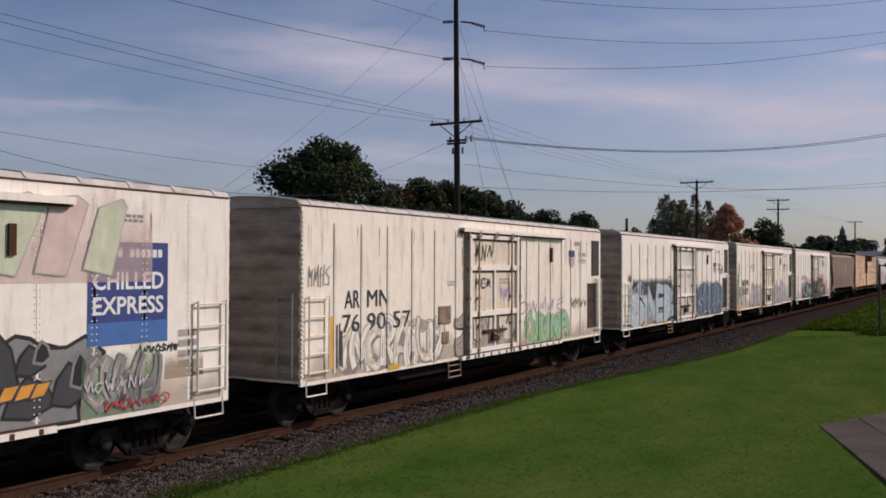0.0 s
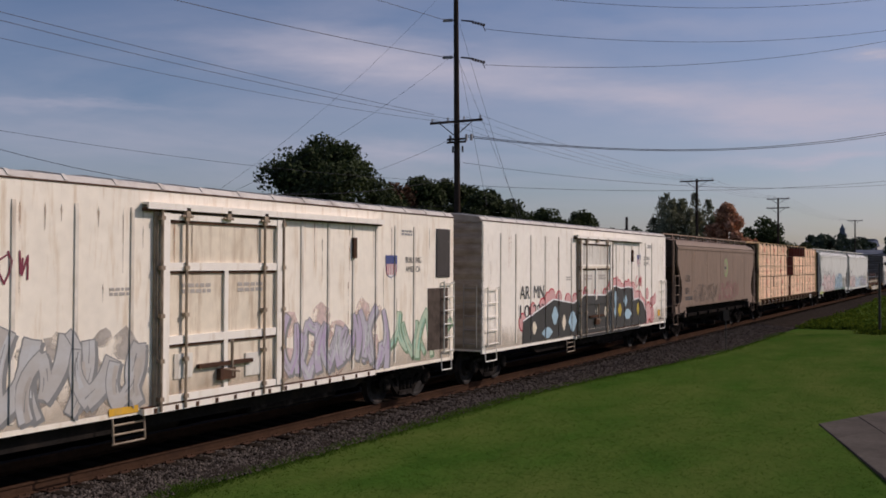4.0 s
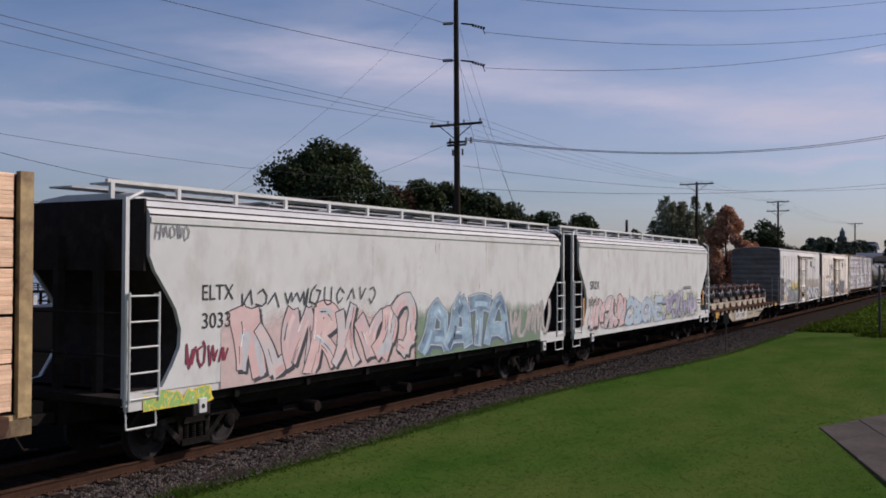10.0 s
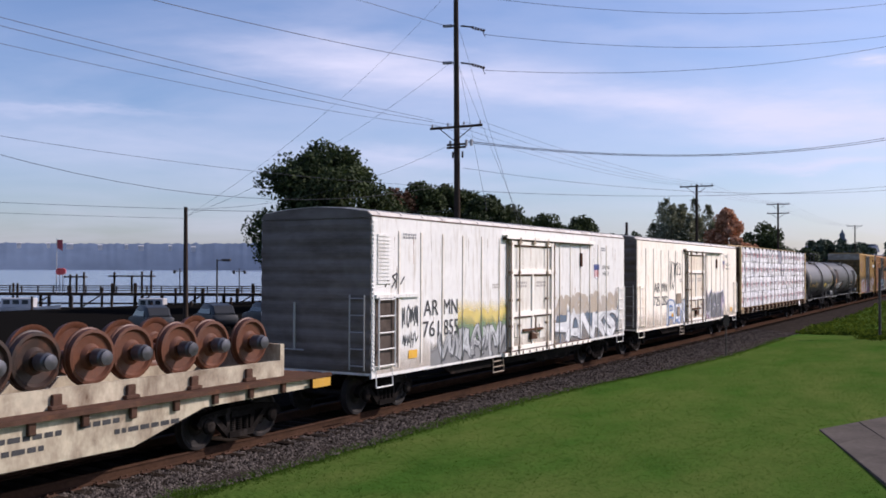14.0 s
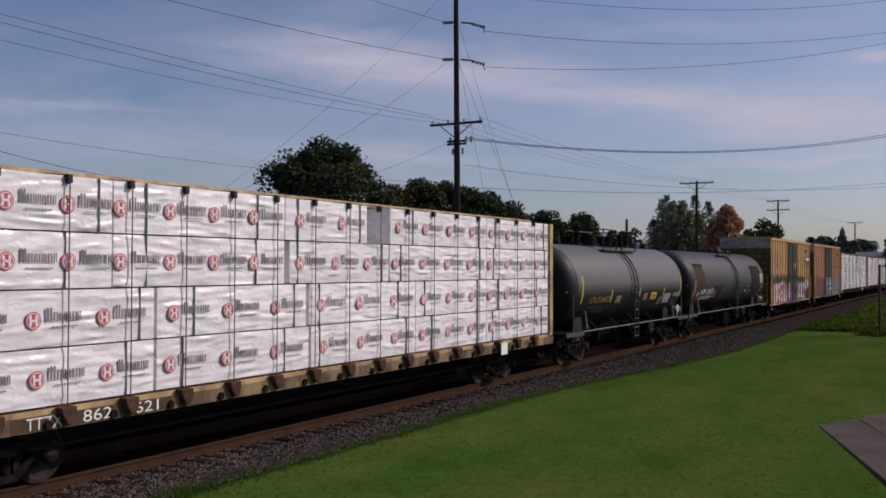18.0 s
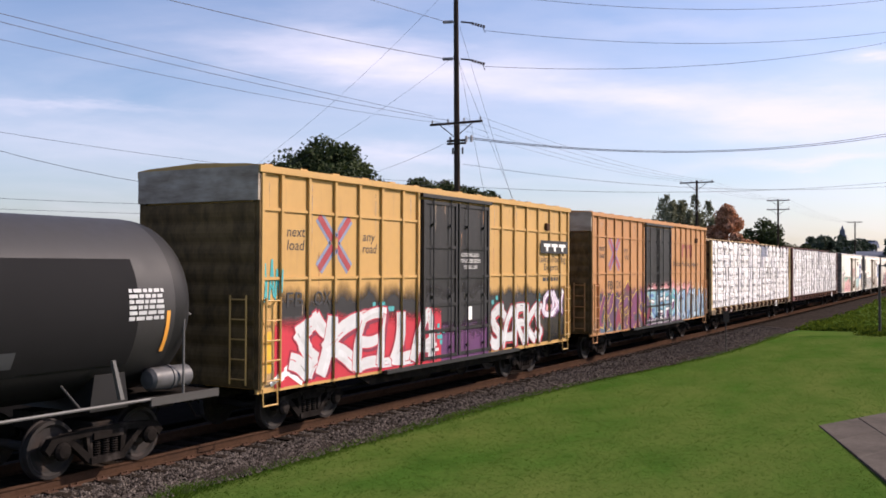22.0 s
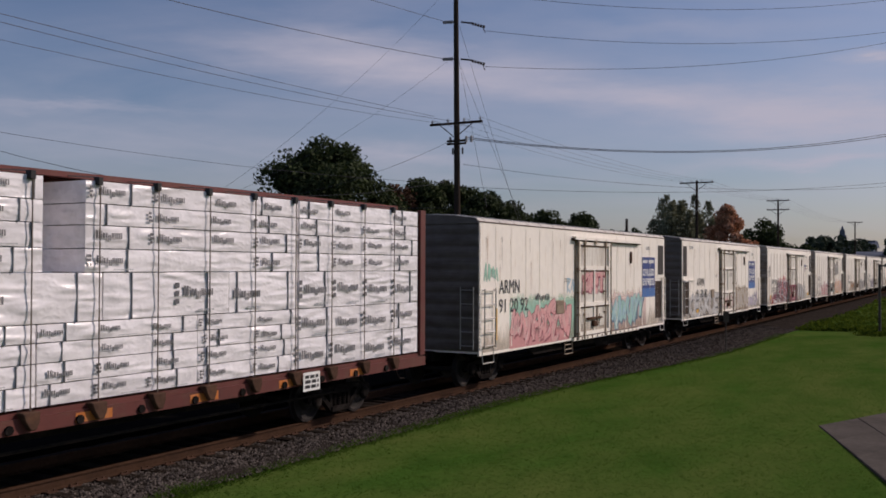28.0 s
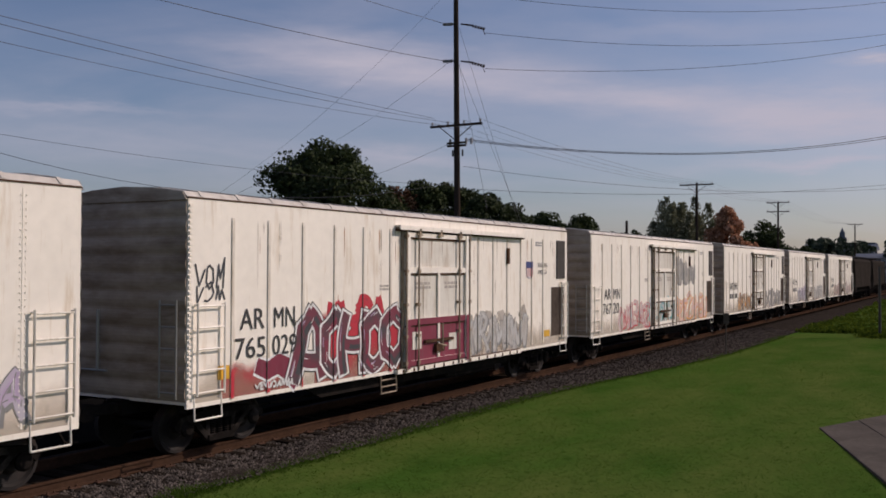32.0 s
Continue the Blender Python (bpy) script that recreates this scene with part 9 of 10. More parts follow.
yellow(r, 7.6, 8.2, 1.4, 1.52), yellow(r, 4.7, 5.0, 1.35, 1.5), yellow(r, 15.7, 16.1, 1.2, 1.4)

# ---- white wrapped lumber with red marks
c = centerbeam(226.8, 22.2, M["beam_yellow"], "yellow centerbeam flat car loaded with white wrapped lumber")
plate(c, "dark_panel", 2.7, 5.8, 0.95, 1.16, M["beam_dark"], -1.563)
letters(c, "TTZX", 2.95, 0.97, 0.26, M["white_paint"], -1.568, 0.62)
letters(c, "862", 3.95, 0.97, 0.26, M["white_paint"], -1.568, 0.55)
letters(c, "621", 4.98, 0.97, 0.26, M["white_paint"], -1.568, 0.5)
plate(c, "white_placard", 18.2, 18.6, 0.88, 1.22, M["white_paint"], -1.69)
stack(wrapped, 226.8, ((1.28, 2.12, ((0.3, 5.4), (5.5, 9.6), (9.7, 13.8), (13.86, 17.6), (17.66, 21.9))), (2.15, 2.99, ((0.3, 5.4), (5.5, 9.5), (9.65, 13.8), (13.86, 17.6), (17.66, 21.9))), (3.02, 3.86, ((0.3, 4.5), (4.56, 8.8), (9.0, 12.6), (12.7, 17.6), (17.66, 21.9))), (3.89, 4.72, ((0.3, 4.5), (4.56, 8.8), (8.86, 11.7), (12.7, 17.6), (17.66, 21.9)))), 50)

# ---- black tank cars
c = tank_car(250.3, 14.5, "dusty black tank car with yellow stripes and placards", 6.97, (5.0, 8.85), 0.62, "tank_grey")
for x0, x1, z0, z1 in ((1.32, 1.42, 2.1, 3.05), (4.32, 4.42, 2.06, 2.52), (7.6, 7.7, 2.09, 2.56), (10.9, 11.0, 1.95, 2.5), (13.38, 13.48, 2.06, 2.98)):
    on_tank(c, "reflector_stripe", x0, x1, z0, z1, G["mustard"], "yellow reflective stripe")
for x0, x1, z0, z1, m in ((7.78, 7.82, 2.2, 2.66, "slate"), (9.2, 9.93, 2.05, 2.32, "yellow"), (11.05, 12.08, 1.8, 2.26, "char")):
    on_tank(c, "placard", x0, x1, z0, z1, G[m])
for x0, x1, z0, z1 in ((10.45, 10.82, 1.8, 1.82), (10.45, 10.82, 2.06, 2.08), (10.45, 10.48, 1.82, 2.06), (10.79, 10.82, 1.82, 2.06), (10.48, 10.79, 1.93, 1.945), (10.63, 10.65, 1.82, 2.06)):
    on_tank(c, "data_frame", x0, x1, z0, z1, G["pale"])
tank_letters(c, "UTLX", 2.22, 2.09, 0.29, G["amber"], 1.0)
tank_letters(c, "664727", 3.3, 2.09, 0.29, G["amber"], 0.96)
for x0, x1, z0, z1, n, m in ((2.24, 3.3, 1.88, 1.96, 1, "char"), (2.6, 3.9, 1.72, 1.86, 2, "char"), (4.92, 5.48, 2.02, 2.3, 4, "tan"), (8.26, 8.72, 2.03, 2.32, 4, "tan"), (9.28, 9.85, 2.09, 2.28, 3, "black"), (11.1, 12.02, 1.83, 2.24, 6, "pale"), (12.5, 13.3, 2.08, 2.26, 2, "tan")):
    tank_print(c, x0, x1, z0, z1, n, G[m], int(x0 * 10))
plate(c, "placard", 12.94, 13.04, 1.2, 1.4, G["grey"], -1.5)
b = bmesh.new()
b.faces.new([b.verts.new((12.99 + u, -1.52, 1.55 + w)) for u, w in ((0, -0.19), (0.16, 0), (0, 0.19), (-0.16, 0))])
decal(c, "diamond_placard", b, M["white_paint"], label="white diamond placard on a bracket")
bars(c, 12.9, 13.08, 1.5, 1.6, 2, G["black"], 9, -1.523)
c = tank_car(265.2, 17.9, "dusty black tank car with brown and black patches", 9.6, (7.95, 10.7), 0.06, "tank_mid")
for x0, x1, z0, z1, m in ((1.2, 2.9, 1.5, 3.38, M["tank_stain"]), (1.25, 3.02, 3.38, 3.55, M["tank_patch"]), (4.9, 6.45, 1.66, 2.43, M["tank_patch"]), (11.7, 14.0, 1.7, 2.24, M["tank_patch"]), (13.5, 16.1, 1.74, 3.47, M["tank_patch"])):
    on_tank(c, "paint_patch", x0, x1, z0, z1, m)
for x0, x1, z0, z1 in ((1.08, 1.18, 1.88, 2.77), (5.1, 5.22, 1.8, 2.22), (12.9, 13.0, 1.85, 2.3), (16.72, 16.8, 1.9, 2.6)):
    on_tank(c, "reflector_stripe", x0, x1, z0, z1, G["orange"], "orange reflective stripe", 0.011)
for x0, x1, z0, z1, m in ((1.78, 1.98, 1.95, 2.15, "pale"), (7.2, 7.3, 2.0, 2.2, "char"), (9.95, 10.0, 2.2, 2.5, "orange"), (13.3, 13.9, 1.85, 2.1, "char")):
    on_tank(c, "placard", x0, x1, z0, z1, G[m], out=0.011)
tank_letters(c, "SHPX", 2.36, 2.03, 0.37, M["white_paint"], 0.95)
tank_letters(c, "201273", 3.55, 2.03, 0.37, M["white_paint"], 1.2)
for x0, x1, z0, z1, n, m in ((2.35, 4.6, 1.78, 1.96, 2, "pale"), (11.9, 12.4, 1.98, 2.12, 2, "pale"), (15.9, 16.65, 2.45, 3.0, 6, "pale"), (5.6, 6.2, 2.28, 2.34, 1, "char")):
    tank_print(c, x0, x1, z0, z1, n, G[m], int(x0 * 10) + 3)
b = bmesh.new()
for z, y0, y1 in ((3.16, -1.0, -0.62), (3.16, -0.55, -0.05), (3.04, -0.95, -0.5), (3.04, -0.4, -0.2), (2.94, -0.9, -0.55)):
    h = 0.09 if z > 3.1 else 0.035
    b.faces.new([b.verts.new((0.975 - 0.87 * (1 - (math.hypot(y, w - 2.66) / 1.53) ** 2.5) ** 0.4, y, w)) for y, w in ((y0, z), (y1, z), (y1, z + h), (y0, z + h))])
decal(c, "lettering", b, G["pale"])

# ---- yellow and orange box cars
B = -HALF + 0.04
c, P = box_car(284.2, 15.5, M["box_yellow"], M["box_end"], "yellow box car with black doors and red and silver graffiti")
letters(c, "next", 0.86, 3.95, 0.3, M["ink"], B - 0.006, 0.58, lean=0.15)
letters(c, "load", 0.86, 3.68, 0.3, M["ink"], B - 0.006, 0.56, lean=0.15)
letters(c, "any", 3.5, 3.92, 0.3, M["ink"], B - 0.006, 0.5, lean=0.15)
letters(c, "road", 3.5, 3.65, 0.3, M["ink"], B - 0.006, 0.56, lean=0.15)
cross_mark(c, 1.8, 3.0, 3.3, 4.4, paint((0.35, 0.05, 0.06)), paint((0.20, 0.24, 0.36)), P)
letters(c, "FB", 0.86, 2.55, 0.42, M["ink"], B - 0.014, 0.52)
letters(c, "OX", 1.76, 2.55, 0.42, M["ink"], B - 0.014, 0.56)
for x0, x1 in ((0.76, 1.05), (1.12, 1.42), (1.68, 1.95), (2.02, 2.3), (2.55, 2.85)):
    plate(c, "number_bar", x0, x1, 2.08, 2.36, M["ink"], B - 0.006)
plate(c, "brand_plate", 13.05, 15.25, 3.78, 4.18, M["black"], B - 0.085, label="black plate with white block lettering")
for x0, x1 in ((13.3, 13.8), (13.9, 14.4), (14.5, 15.05)):
    plate(c, "block_letter", x0, x1, 3.98, 4.08, M["white_paint"], B - 0.089)
    plate(c, "block_letter", (x0 + x1) / 2 - 0.08, (x0 + x1) / 2 + 0.08, 3.84, 4.08, M["white_paint"], B - 0.091)
letters(c, "Railcar Pooling", 13.05, 3.5, 0.3, M["ink"], B - 0.006, 2.2, ribs=P)
letters(c, "Experts", 13.5, 3.25, 0.3, M["ink"], B - 0.006, 1.1, ribs=P)
bars(c, 13.4, 14.6, 2.88, 3.06, 1, M["ink"], 141, B - 0.006, ribs=P)
letters(c, "CLOSE AND LOCK", 7.95, 3.62, 0.14, M["white_paint"], -HALF - 0.04, 1.0)
letters(c, "BOTH DOORS BEFORE", 7.9, 3.46, 0.14, M["white_paint"], -HALF - 0.04, 1.15)
letters(c, "MOVING CAR", 8.1, 3.3, 0.14, M["white_paint"], -HALF - 0.04, 0.75)
overspray(c, 0.6, 9.62, 0.98, 3.2, G["black"], B, P, 0.6, 1.0, 12)
overspray(c, 9.6, 15.2, 0.98, 2.95, G["black"], B, P, 0.4, 1.0, 13)
overspray(c, 6.4, 9.6, 0.98, 2.2, G["purple"], B - 0.002, P, 0.6, 0.8, 28)
overspray(c, 0.5, 6.9, 0.98, 2.5, G["red"], B - 0.004, P, 0.42, 1.0, 14)
for k in range(22):
    x, z = (3.9 + 0.13 * (k % 8), 2.32 + 0.12 * (k // 8)) if k < 13 else (6.7 + 0.13 * (k % 3), 1.4 + 0.14 * (k // 3 - 4))
    if (k * 7) % 5 < 3:
        plate(c, "check", x, x + 0.12, z, z + 0.11, G["teal"], B - 0.012, P)
graffiti(c, 0.9, 6.6, 1.02, 2.3, 6, (G["silver"], G["pale"]), G["red"], 143, y=B - 0.01, ribs=P, fat=0.24, line=0.022, block=0.07, word="SKELLA", at=(1.05, 2.1, 3.35, 4.2, 4.85, 5.7, 6.5), lean=0.3, halo=G["wine"], shine=G["grey"])
b = bmesh.new()
stroke(b, [(0.4, 1.08), (0.9, 1.3), (1.35, 1.12)], 0.05, 0.16, 0.0, B - 0.013)
decal(c, "graffiti_tail", b, G["white"], P)
for k in range(3):
    plate(c, "graffiti_stripe", 6.15 - 0.05 * k, 6.75 - 0.1 * k, 1.25 + 0.13 * k, 1.33 + 0.13 * k, G["pale"], B - 0.03, P)
graffiti(c, 9.8, 13.5, 1.0, 2.25, 5, (G["silver"], G["pale"]), G["char"], 146, y=B - 0.01, ribs=P, fat=0.24, line=0.02, word="SARKS", at=(9.8, 10.6, 11.4, 12.1, 12.8, 13.4), halo=G["red"], lean=0.25, block=0.05)
graffiti(c, 13.3, 14.9, 1.75, 2.6, 3, (G["lilac"], G["white"]), G["purple"], 147, y=B - 0.02, ribs=P, fat=0.18, cloud=G["pink"], word="OX", at=(13.4, 14.1, 14.9))
for x, z in ((9.85, 2.3), (10.1, 2.42), (12.9, 2.25), (13.05, 2.4)):
    plate(c, "check", x, x + 0.14, z, z + 0.12, G["teal"], B - 0.012, P)
tag(c, 0.12, 0.7, 2.7, 3.5, G["teal"], 148, y=B, n=3, ribs=P, thin=0.025)
yellow(c, 0.15, 0.35, 1.3, 2.1)
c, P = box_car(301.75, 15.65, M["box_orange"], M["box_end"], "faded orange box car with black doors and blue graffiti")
letters(c, "next", 0.86, 3.95, 0.3, M["ink"], B - 0.006, 0.58, lean=0.15)
letters(c, "load", 0.86, 3.68, 0.3, M["ink"], B - 0.006, 0.56, lean=0.15)
letters(c, "any", 3.5, 3.92, 0.3, M["ink"], B - 0.006, 0.5, lean=0.15)
letters(c, "road", 3.5, 3.65, 0.3, M["ink"], B - 0.006, 0.56, lean=0.15)
cross_mark(c, 1.8, 3.0, 3.3, 4.4, paint((0.36, 0.07, 0.08)), paint((0.20, 0.20, 0.38)), P)
letters(c, "FB", 1.74, 2.55, 0.42, M["ink"], B - 0.014, 0.52)
letters(c, "OX", 2.62, 2.55, 0.42, M["ink"], B - 0.006, 0.56)
for x0, x1 in ((0.8, 1.1), (1.65, 1.92), (2.0, 2.3), (2.6, 2.85), (3.45, 3.75)):
    plate(c, "number_bar", x0, x1, 2.12, 2.4, M["ink"], B - 0.006)
for x0, x1 in ((11.35, 11.85), (11.95, 12.45), (12.6, 13.2)):
    plate(c, "block_letter", x0, x1, 4.22, 4.38, paint((0.30, 0.06, 0.06)), B - 0.006, P)
    plate(c, "block_letter", (x0 + x1) / 2 - 0.09, (x0 + x1) / 2 + 0.09, 3.8, 4.38, paint((0.30, 0.06, 0.06)), B - 0.009, P)
letters(c, "Railcar Pooling Experts", 10.15, 3.4, 0.32, M["ink"], B - 0.006, 4.2, ribs=P)
overspray(c, 0.9, 6.3, 0.98, 2.75, G["purple"], B, P, 0.5, 1.0, 16)
overspray(c, 1.0, 4.2, 0.98, 1.9, G["slate"], B - 0.002, P, 0.5, 0.8, 17)
overspray(c, 5.9, 13.2, 0.98, 2.95, G["pink"], B, P, 0.5, 0.85, 18)
overspray(c, 5.9, 10.6, 0.98, 2.5, G["purple"], B - 0.002, P, 0.4, 1.0, 19)
graffiti(c, 1.1, 6.3, 0.98, 2.35, 4, (G["purple"], G["char"], G["wine"]), G["yellow"], 151, y=B - 0.006, ribs=P, fat=0.36, shine=G["yellow"], line=0.026, block=0.0)
graffiti(c, 6.1, 10.6, 1.05, 2.3, 4, (G["teal"], G["blue"], G["sky"]), G["black"], 152, y=B - 0.008, ribs=P, fat=0.22, word="REPO", at=(6.2, 7.4, 8.5, 9.4, 10.5), halo=G["white"], block=0.1, line=0.035)
graffiti(c, 6.0, 11.0, 0.99, 1.22, 10, (G["black"], G["white"]), G["purple"], 153, y=B - 0.012, ribs=P, fat=0.3)
overspray(c, 10.5, 15.4, 0.98, 2.4, G["sky"], B - 0.002, P, 0.45, 0.8, 20)
graffiti(c, 10.6, 15.4, 0.98, 2.3, 6, (G["sky"], G["blue"], G["pale"]), G["black"], 154, y=B - 0.008, ribs=P, fat=0.19, word="OUTLN", at=(10.7, 11.7, 12.7, 13.5, 14.3, 15.3), halo=G["char"], line=0.035, block=0.06, shine=G["cream"])
rs = random.Random(155)
for k in range(15):
    b, x, z = bmesh.new(), 10.7 + 0.31 * k, 2.2 + rs.uniform(-0.05, 0.1)
    stroke(b, [(x, z), (x + rs.uniform(-0.08, 0.08), z + 0.2), (x + rs.uniform(-0.12, 0.12), z + rs.uniform(0.3, 0.55))], 0.035, 0.006, 0.0, B - 0.006)
    decal(c, "graffiti_flame", b, G["cream"], [q for q in P if q[0] < x + 0.3 and q[1] > x - 0.3])

# ---- more wrapped lumber
c = centerbeam(318.7, 22.2, M["beam_yellow"], "yellow centerbeam flat car with white wrapped lumber")
plate(c, "dark_panel", 2.4, 4.7, 0.95, 1.16, M["beam_red"], -1.563)
letters(c, "TTZX", 2.6, 0.97, 0.26, M["white_paint"], -1.568, 0.7)
letters(c, "35132", 3.5, 0.97, 0.26, M["white_paint"], -1.568, 0.95)
plate(c, "white_placard", 16.0, 16.5, 0.86, 1.22, M["white_paint"], -1.69), bars(c, 16.05, 16.45, 0.9, 1.18, 2, M["ink"], 160, -1.694)
stack(wrapped, 318.7, ((1.28, 1.95, ((0.3, 3.6), (3.66, 6.5), (6.56, 9.4), (9.46, 12.1), (12.16, 16.1), (16.16, 21.8))), (1.97, 2.64, ((0.3, 3.6), (3.66, 6.5), (6.56, 9.4), (9.46, 12.4), (12.46, 16.1), (16.16, 21.8))), (2.66, 3.33, ((0.3, 3.6), (3.66, 6.5), (6.56, 9.4), (9.46, 12.4), (12.5, 14.8), (14.86, 17.4), (17.46, 21.8))), (3.35, 4.02, ((0.3, 3.6), (3.66, 6.5), (6.56, 9.4), (9.46, 12.4), (13.2, 16.2), (16.26, 18.8), (18.86, 21.8))), (4.04, 4.7, ((0.3, 3.6), (3.66, 6.5), (6.56, 9.4), (9.46, 12.4), (14.35, 16.6), (16.66, 19.0), (19.06, 21.8)))), 150, mark="faint", panel=1.3)
c = centerbeam(341.9, 23.4, M["beam_red"], "oxide red centerbeam flat car with white wrapped lumber")
plate(c, "white_placard", 18.4, 18.95, 0.84, 1.22, M["white_paint"], -1.69), bars(c, 18.45, 18.9, 0.88, 1.18, 3, M["ink"], 161, -1.694)
for k in range(9):
    plate(c, "orange_panel", 1.0 + k * 2.4, 1.7 + k * 2.4, 0.97, 1.12, paint((0.5, 0.16, 0.03)), -1.566)
stack(wrapped, 341.9, ((1.28, 1.58, ((0.3, 4.9), (4.96, 9.4), (9.46, 12.3), (12.36, 15.6), (15.64, 18.4))), (1.6, 1.9, ((0.3, 4.9), (4.96, 9.4), (9.46, 12.3), (12.36, 15.6), (15.64, 18.4))), (1.28, 1.88, ((18.5, 23.1),)), (1.9, 2.48, ((18.5, 23.1),)), (1.92, 2.2, ((0.3, 4.9), (4.96, 9.4), (9.46, 12.3), (12.36, 15.6), (15.64, 18.4))), (2.22, 2.48, ((0.3, 4.9), (4.96, 9.4), (9.46, 12.3), (12.36, 15.6), (15.64, 18.4))), (2.5, 2.87, ((0.3, 5.4), (5.46, 10.7))), (2.89, 3.24, ((0.3, 5.4), (5.46, 10.7))), (2.5, 3.24, ((10.8, 13.5), (13.56, 16.4), (16.44, 18.4), (18.5, 23.1)))) + tuple((z0, z1, ((0.3, 5.4), (5.46, 9.6), (9.66, 12.4), (13.2, 18.4), (18.5, 23.1))) for z0, z1 in ((3.26, 3.61), (3.63, 3.98), (4.0, 4.32), (4.34, 4.68))), 250, mark="grey", panel=1.2)

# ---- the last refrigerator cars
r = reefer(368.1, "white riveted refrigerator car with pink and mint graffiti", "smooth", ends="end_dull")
marks(r, ("ARMN", 1.2, 2.55, 2.6), ("91 20 92", 1.2, 3.15, 2.06))
overspray(r, 1.9, 7.0, 0.98, 2.75, G["mint"], ribs=FLAT_RIBS, soft=0.55, thick=0.9, seed=21)
overspray(r, 1.9, 6.4, 0.98, 1.75, G["pink"], y=-HALF - 0.002, ribs=FLAT_RIBS, soft=0.4, thick=0.9, seed=22)
graffiti(r, 2.0, 6.5, 0.98, 2.25, 7, (G["pink"], G["rose"]), G["wine"], 172, y=-HALF - 0.004, ribs=FLAT_RIBS, fat=0.26, line=0.014, block=0.03)
graffiti(r, 7.5, 9.6, 2.42, 3.2, 3, (G["pink"], G["rose"]), G["wine"], 173, ribs=FLAT_RIBS, fat=0.22, word="ART", cloud=G["pink"])
overspray(r, 10.2, 14.6, 1.0, 2.75, G["faint_pink"], soft=0.6, thick=0.9, seed=23)
graffiti(r, 10.3, 13.9, 1.02, 2.35, 4, (G["sky"], G["mint"]), G["slate"], 176, fat=0.24, line=0.024, block=0.06)
tag(r, 0.25, 1.2, 2.95, 3.5, G["mint"], 175, n=4, thin=0.03)
tag(r, 6.2, 7.0, 2.5, 3.1, G["sky"], 176, n=2, ribs=FLAT_RIBS, thin=0.03)
tag(r, 3.7, 4.8, 2.3, 2.55, G["char"], 177, n=5, thin=0.016)
sign_panel(r, 14.1, 15.8, 2.15, 3.76)
vent_box(r, 5.3, 5.95, 1.85, 2.28)
yellow(r, 0.95, 1.08, 1.3, 2.2)
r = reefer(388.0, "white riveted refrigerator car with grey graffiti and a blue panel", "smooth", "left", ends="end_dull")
marks(r, ("ARMN", 2.5, 3.88, 2.46), ("91 20 80", 2.45, 4.45, 1.9))
overspray(r, 1.2, 6.8, 0.98, 2.2, G["dust"], ribs=FLAT_RIBS, soft=0.4, thick=0.7, seed=24)
graffiti(r, 1.3, 6.7, 0.98, 2.1, 7, (G["pale"], G["dust"]), G["char"], 181, ribs=FLAT_RIBS, fat=0.22, word="OESKOE", line=0.018)
overspray(r, 10.0, 13.7, 0.98, 2.5, G["tan"], soft=0.35, thick=0.75, seed=25)
graffiti(r, 10.1, 13.6, 1.0, 2.15, 6, (G["dust"],), G["tan"], 182, fat=0.2, shine=G["tan"])
graffiti(r, 13.8, 16.2, 1.1, 1.85, 4, (G["pale"], G["lilac"]), G["grey"], 183, fat=0.16)
graffiti(r, 7.5, 9.6, 1.2, 1.9, 3, (G["faint_pink"],), G["rose"], 184, ribs=FLAT_RIBS, fat=0.1)
sign_panel(r, 13.87, 15.63, 2.14, 3.73)
vent_box(r, 5.18, 5.75, 1.84, 2.25)
bars(r, 1.2, 1.9, 4.2, 4.35, 2, G["grey"], 185)
yellow(r, 2.4, 2.8, 1.2, 1.35)
r = reefer(407.4, "white ribbed refrigerator car with wine red and white graffiti")
marks(r, ("AR", 1.33, 2.02, 2.22), ("MN", 2.3, 2.94, 2.22), ("765", 1.2, 2.05, 1.68), ("029", 2.26, 3.0, 1.68))
overspray(r, 0.85, 3.2, 0.98, 1.8, G["red"], ribs=R_RIBS, soft=0.4, thick=1.0, seed=26)
overspray(r, 3.6, 7.0, 0.98, 2.55, G["red"], ribs=R_RIBS, soft=0.3, thick=1.0, seed=27)
graffiti(r, 4.0, 6.2, 2.1, 2.65, 3, (G["red"],), G["red"], 191, ribs=R_RIBS, fat=0.2, shine=G["wine"], line=0.01, block=0)
graffiti(r, 2.8, 7.1, 1.0, 2.45, 5, (G["wine"], G["char"]), G["white"], 192, y=-HALF - 0.008, ribs=R_RIBS, fat=0.25, word="ACHOO", at=(2.85, 3.9, 4.6, 5.35, 6.15, 6.98), line=0.055, block=0.0, halo=G["black"], shine=G["lilac"], lean=0.1)
for w0, w1, out, m in ((0.2, 0.3, 0.006, "white"), (0.15, 0.25, 0.007, "wine")):
    b = bmesh.new()
    stroke(b, [(1.85, 1.5), (2.1, 1.4), (2.45, 1.5), (2.8, 1.35), (3.0, 1.2)], w0, w1, 0.0, -HALF - out)
    decal(r, "graffiti_tail", b, G[m], R_RIBS)
plate(r, "graffiti_fill", 6.98, 10.15, 0.98, 2.15, G["wine"], -HALF - 0.01, R_RIBS + [(7.03, 7.17, 0.065), (9.96, 10.1, 0.065)], "wine red sprayed lower door")
for z0, z1 in ((1.04, 1.16), (2.005, 2.155)):
    plate(r, "graffiti_fill", 7.2, 9.93, z0, z1, G["wine"], -HALF - 0.104)
graffiti(r, 10.3, 14.0, 0.98, 2.1, 5, (G["pale"], G["dust"]), G["grey"], 193, ribs=R_RIBS, cloud=G["dust"], fat=0.18)
tag(r, 0.15, 0.95, 3.0, 3.5, G["char"], 194, n=3, thin=0.018)
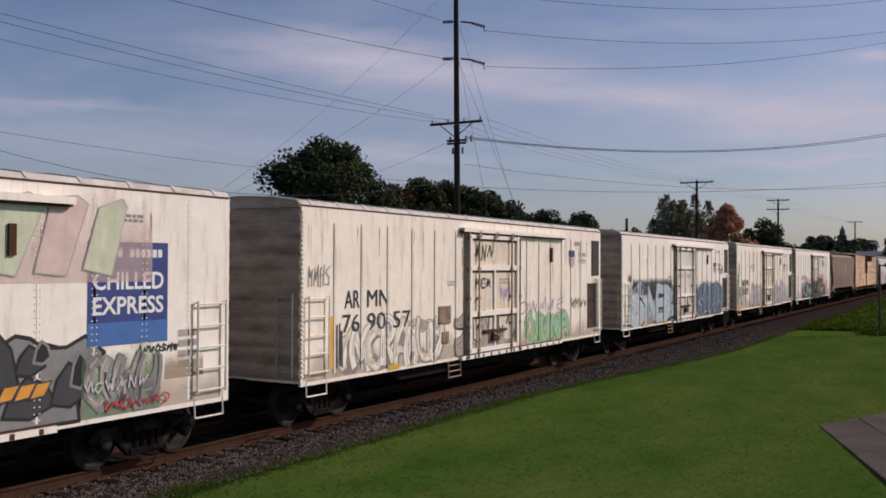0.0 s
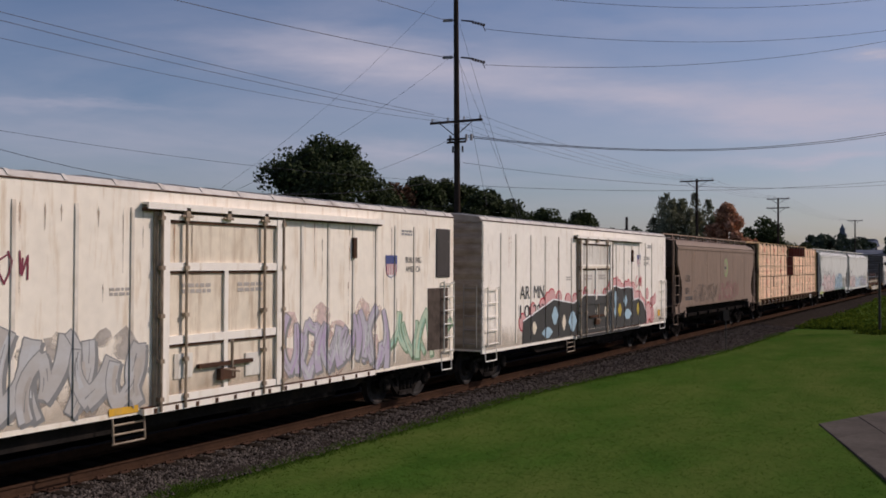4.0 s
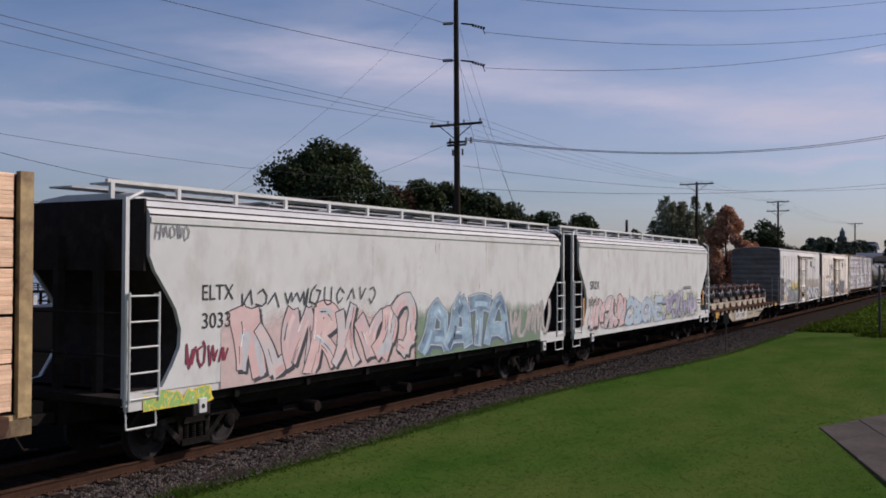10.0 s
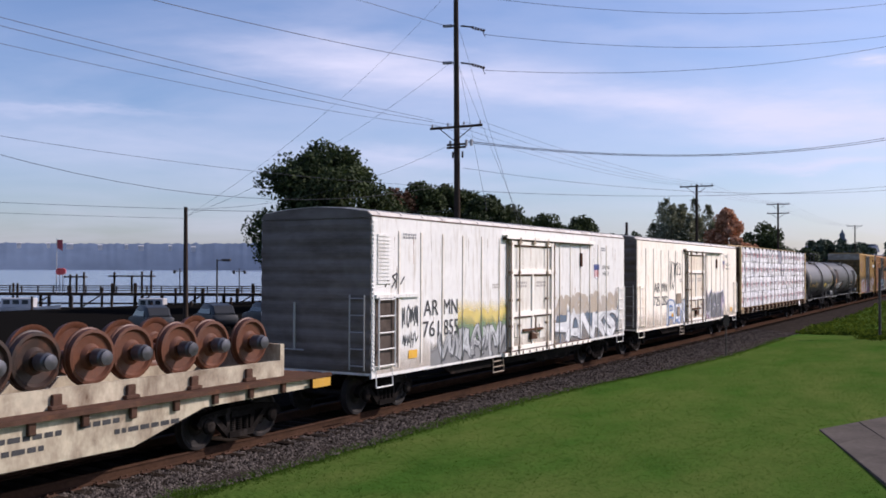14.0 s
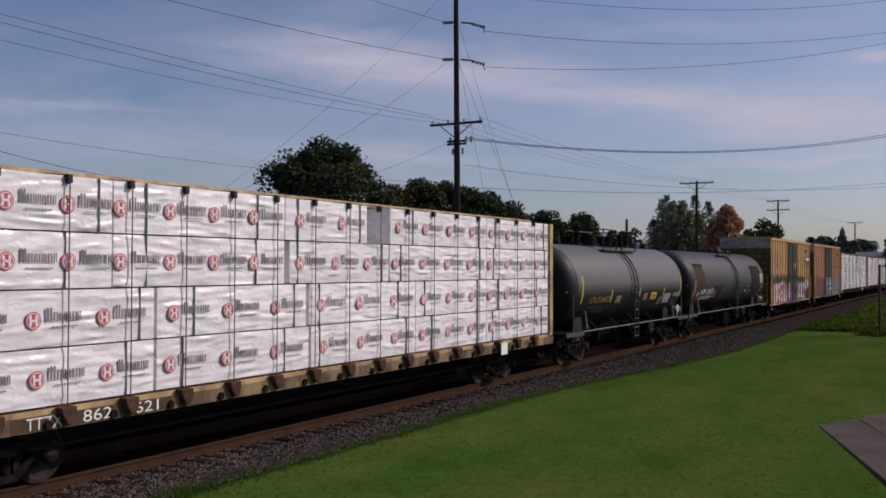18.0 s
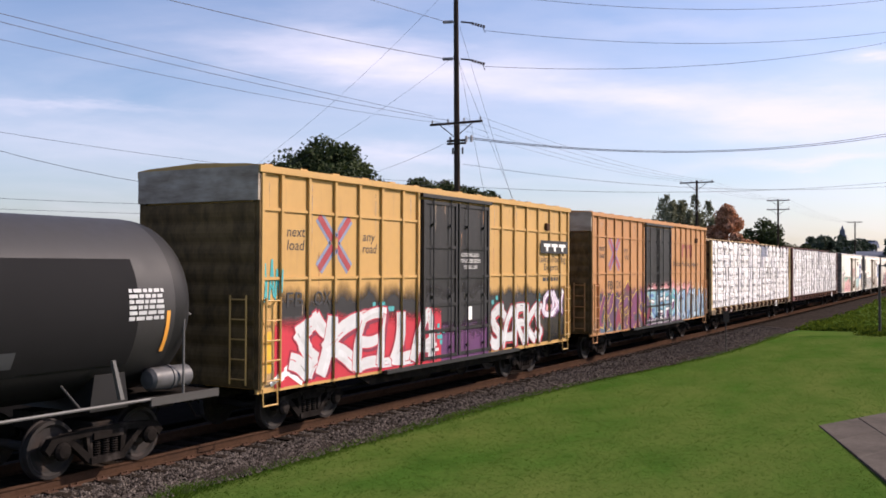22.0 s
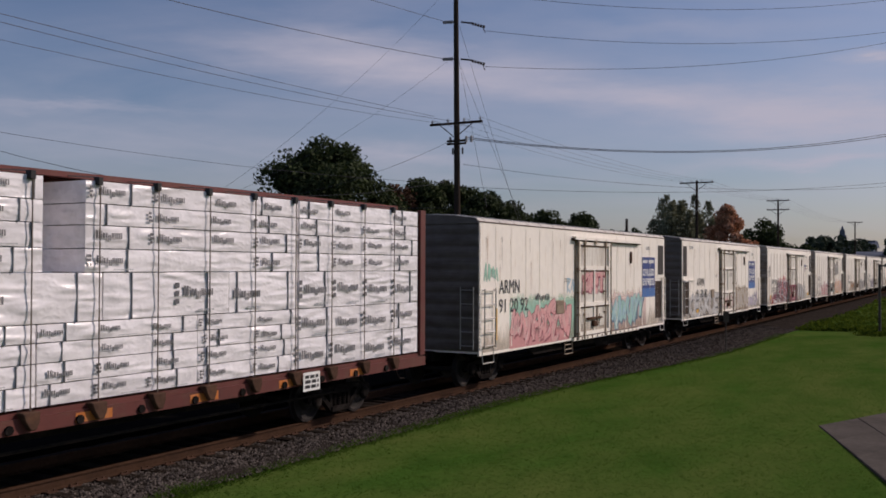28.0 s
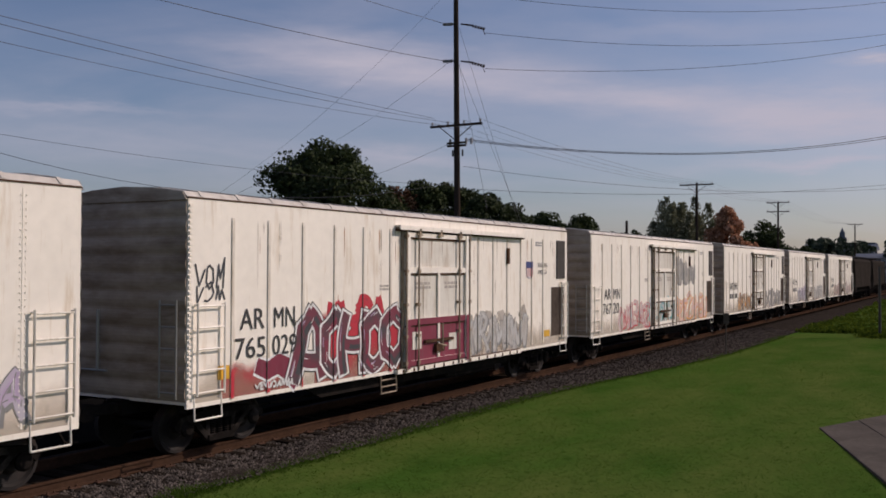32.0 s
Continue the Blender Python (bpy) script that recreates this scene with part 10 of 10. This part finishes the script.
tag(r, 0.15, 0.95, 2.75, 3.1, G["char"], 195, n=3, thin=0.018)
tag(r, 1.75, 2.9, 1.06, 1.22, G["white"], 196, n=9, y=-HALF - 0.014, ribs=R_RIBS, thin=0.018)
emblem(r, 13.94, 3.05, 0.46, R_RIBS)
slogan(r, 14.81, 3.23)
yellow(r, 0.75, 1.05, 1.35, 1.6), yellow(r, 15.2, 15.7, 1.25, 1.45)
r = reefer(426.75, "white ribbed refrigerator car with red and teal graffiti")
marks(r, ("AR", 1.3, 2.02, 2.25), ("MN", 2.28, 3.0, 2.25), ("767", 1.2, 2.05, 1.72), ("20", 2.26, 2.9, 1.72))
graffiti(r, 3.0, 6.6, 0.98, 2.1, 5, (G["faint_pink"], G["pale"]), G["red"], 201, ribs=R_RIBS, fat=0.14)
graffiti(r, 6.6, 10.0, 1.1, 2.2, 4, (G["pale"],), G["teal"], 202, ribs=R_RIBS, fat=0.12)
graffiti(r, 10.4, 15.6, 0.98, 2.2, 6, (G["faint_pink"], G["rose"]), G["orange"], 203, ribs=R_RIBS, fat=0.14)
graffiti(r, 10.6, 13.4, 2.6, 3.9, 3, (G["grey"], G["dust"]), G["grey"], 204, ribs=R_RIBS, fat=0.2)
for k, (x, lab, col) in enumerate(((446.2, "white ribbed refrigerator car with grey and orange graffiti", ("orange", "grey")), (465.3, "white ribbed refrigerator car with faded lilac graffiti", ("lilac", "pale")), (484.4, "white ribbed refrigerator car with tan graffiti", ("tan", "rose")))):
    r = reefer(x, lab)
    marks(r, ("AR", 1.3, 2.02, 2.25), ("MN", 2.28, 3.0, 2.25))
    bars(r, 1.2, 3.0, 1.72, 2.1, 1, M["ink"], 210 + k)
    graffiti(r, 3.2, 6.8, 0.98, 2.1, 5, (G[col[0]], G[col[1]]), G["char"], 214 + k, ribs=R_RIBS, fat=0.16)
    graffiti(r, 10.4, 15.4, 0.98, 2.1, 6, (G[col[1]], G["dust"]), G["grey"], 218 + k, ribs=R_RIBS, fat=0.16)
for k, ob in enumerate([o for o in MOVERS if o.name.startswith("refrigerator_car")]):
    side_small_print(ob, 300 + 5 * k)
    weather(ob, 0.2, R_LEN - 0.2, 1.0, 4.22, 400 + k, 12, -HALF - 0.001, FLAT_RIBS)
for k, ob in enumerate([o for o in MOVERS if o.name.startswith("box_car")]):
    weather(ob, 0.2, 15.2, 1.0, 5.0, 450 + k, 14, -HALF + 0.04, P)
for k, ob in enumerate([o for o in MOVERS if o.name.startswith("covered_hopper")]):
    weather(ob, 2.6, 15.0, 1.55, 4.0, 470 + k, 3, -1.581, (), False)
hopper(503.4, 17.0, M["hopper_dark"], M["hopper_dark"], "dark brown covered hopper car")
hopper(521.6, 17.0, M["hopper_dark"], M["hopper_dark"], "dark brown covered hopper car")


def travelled(t):
    """Metres that the train has come by t seconds."""
    u = t / 32
    return 12.4528 * t - 29.650 * u ** 2 + 42.543 * u ** 3 - 16.150 * u ** 4


def motions():
    """The train runs by; every axle turns with it."""
    times = [0, 1 / 30] + [0.5 * k for k in range(1, 64)] + [32 - 1 / 30, 32]
    for ob in MOVERS:
        at = ob.matrix_basis.copy()
        walk(ob, [(t, Matrix.Translation((-travelled(t), 0, 0)) @ at) for t in times])
    lead = {}
    for side, axle in AXLES:
        if side not in lead:
            at = axle.matrix_basis.copy()
            walk(axle, [(k / 30, at @ Matrix.Rotation(-travelled(k / 30) / 0.458, 4, "Y")) for k in range(961)])
            lead[side] = axle
        else:
            # the other axles of the train roll in step
            axle.rotation_mode = "QUATERNION"
            keys = axle.animation_data_create()
            keys.action = lead[side].animation_data.action
            keys.action_slot = lead[side].animation_data.action_slot


motions()
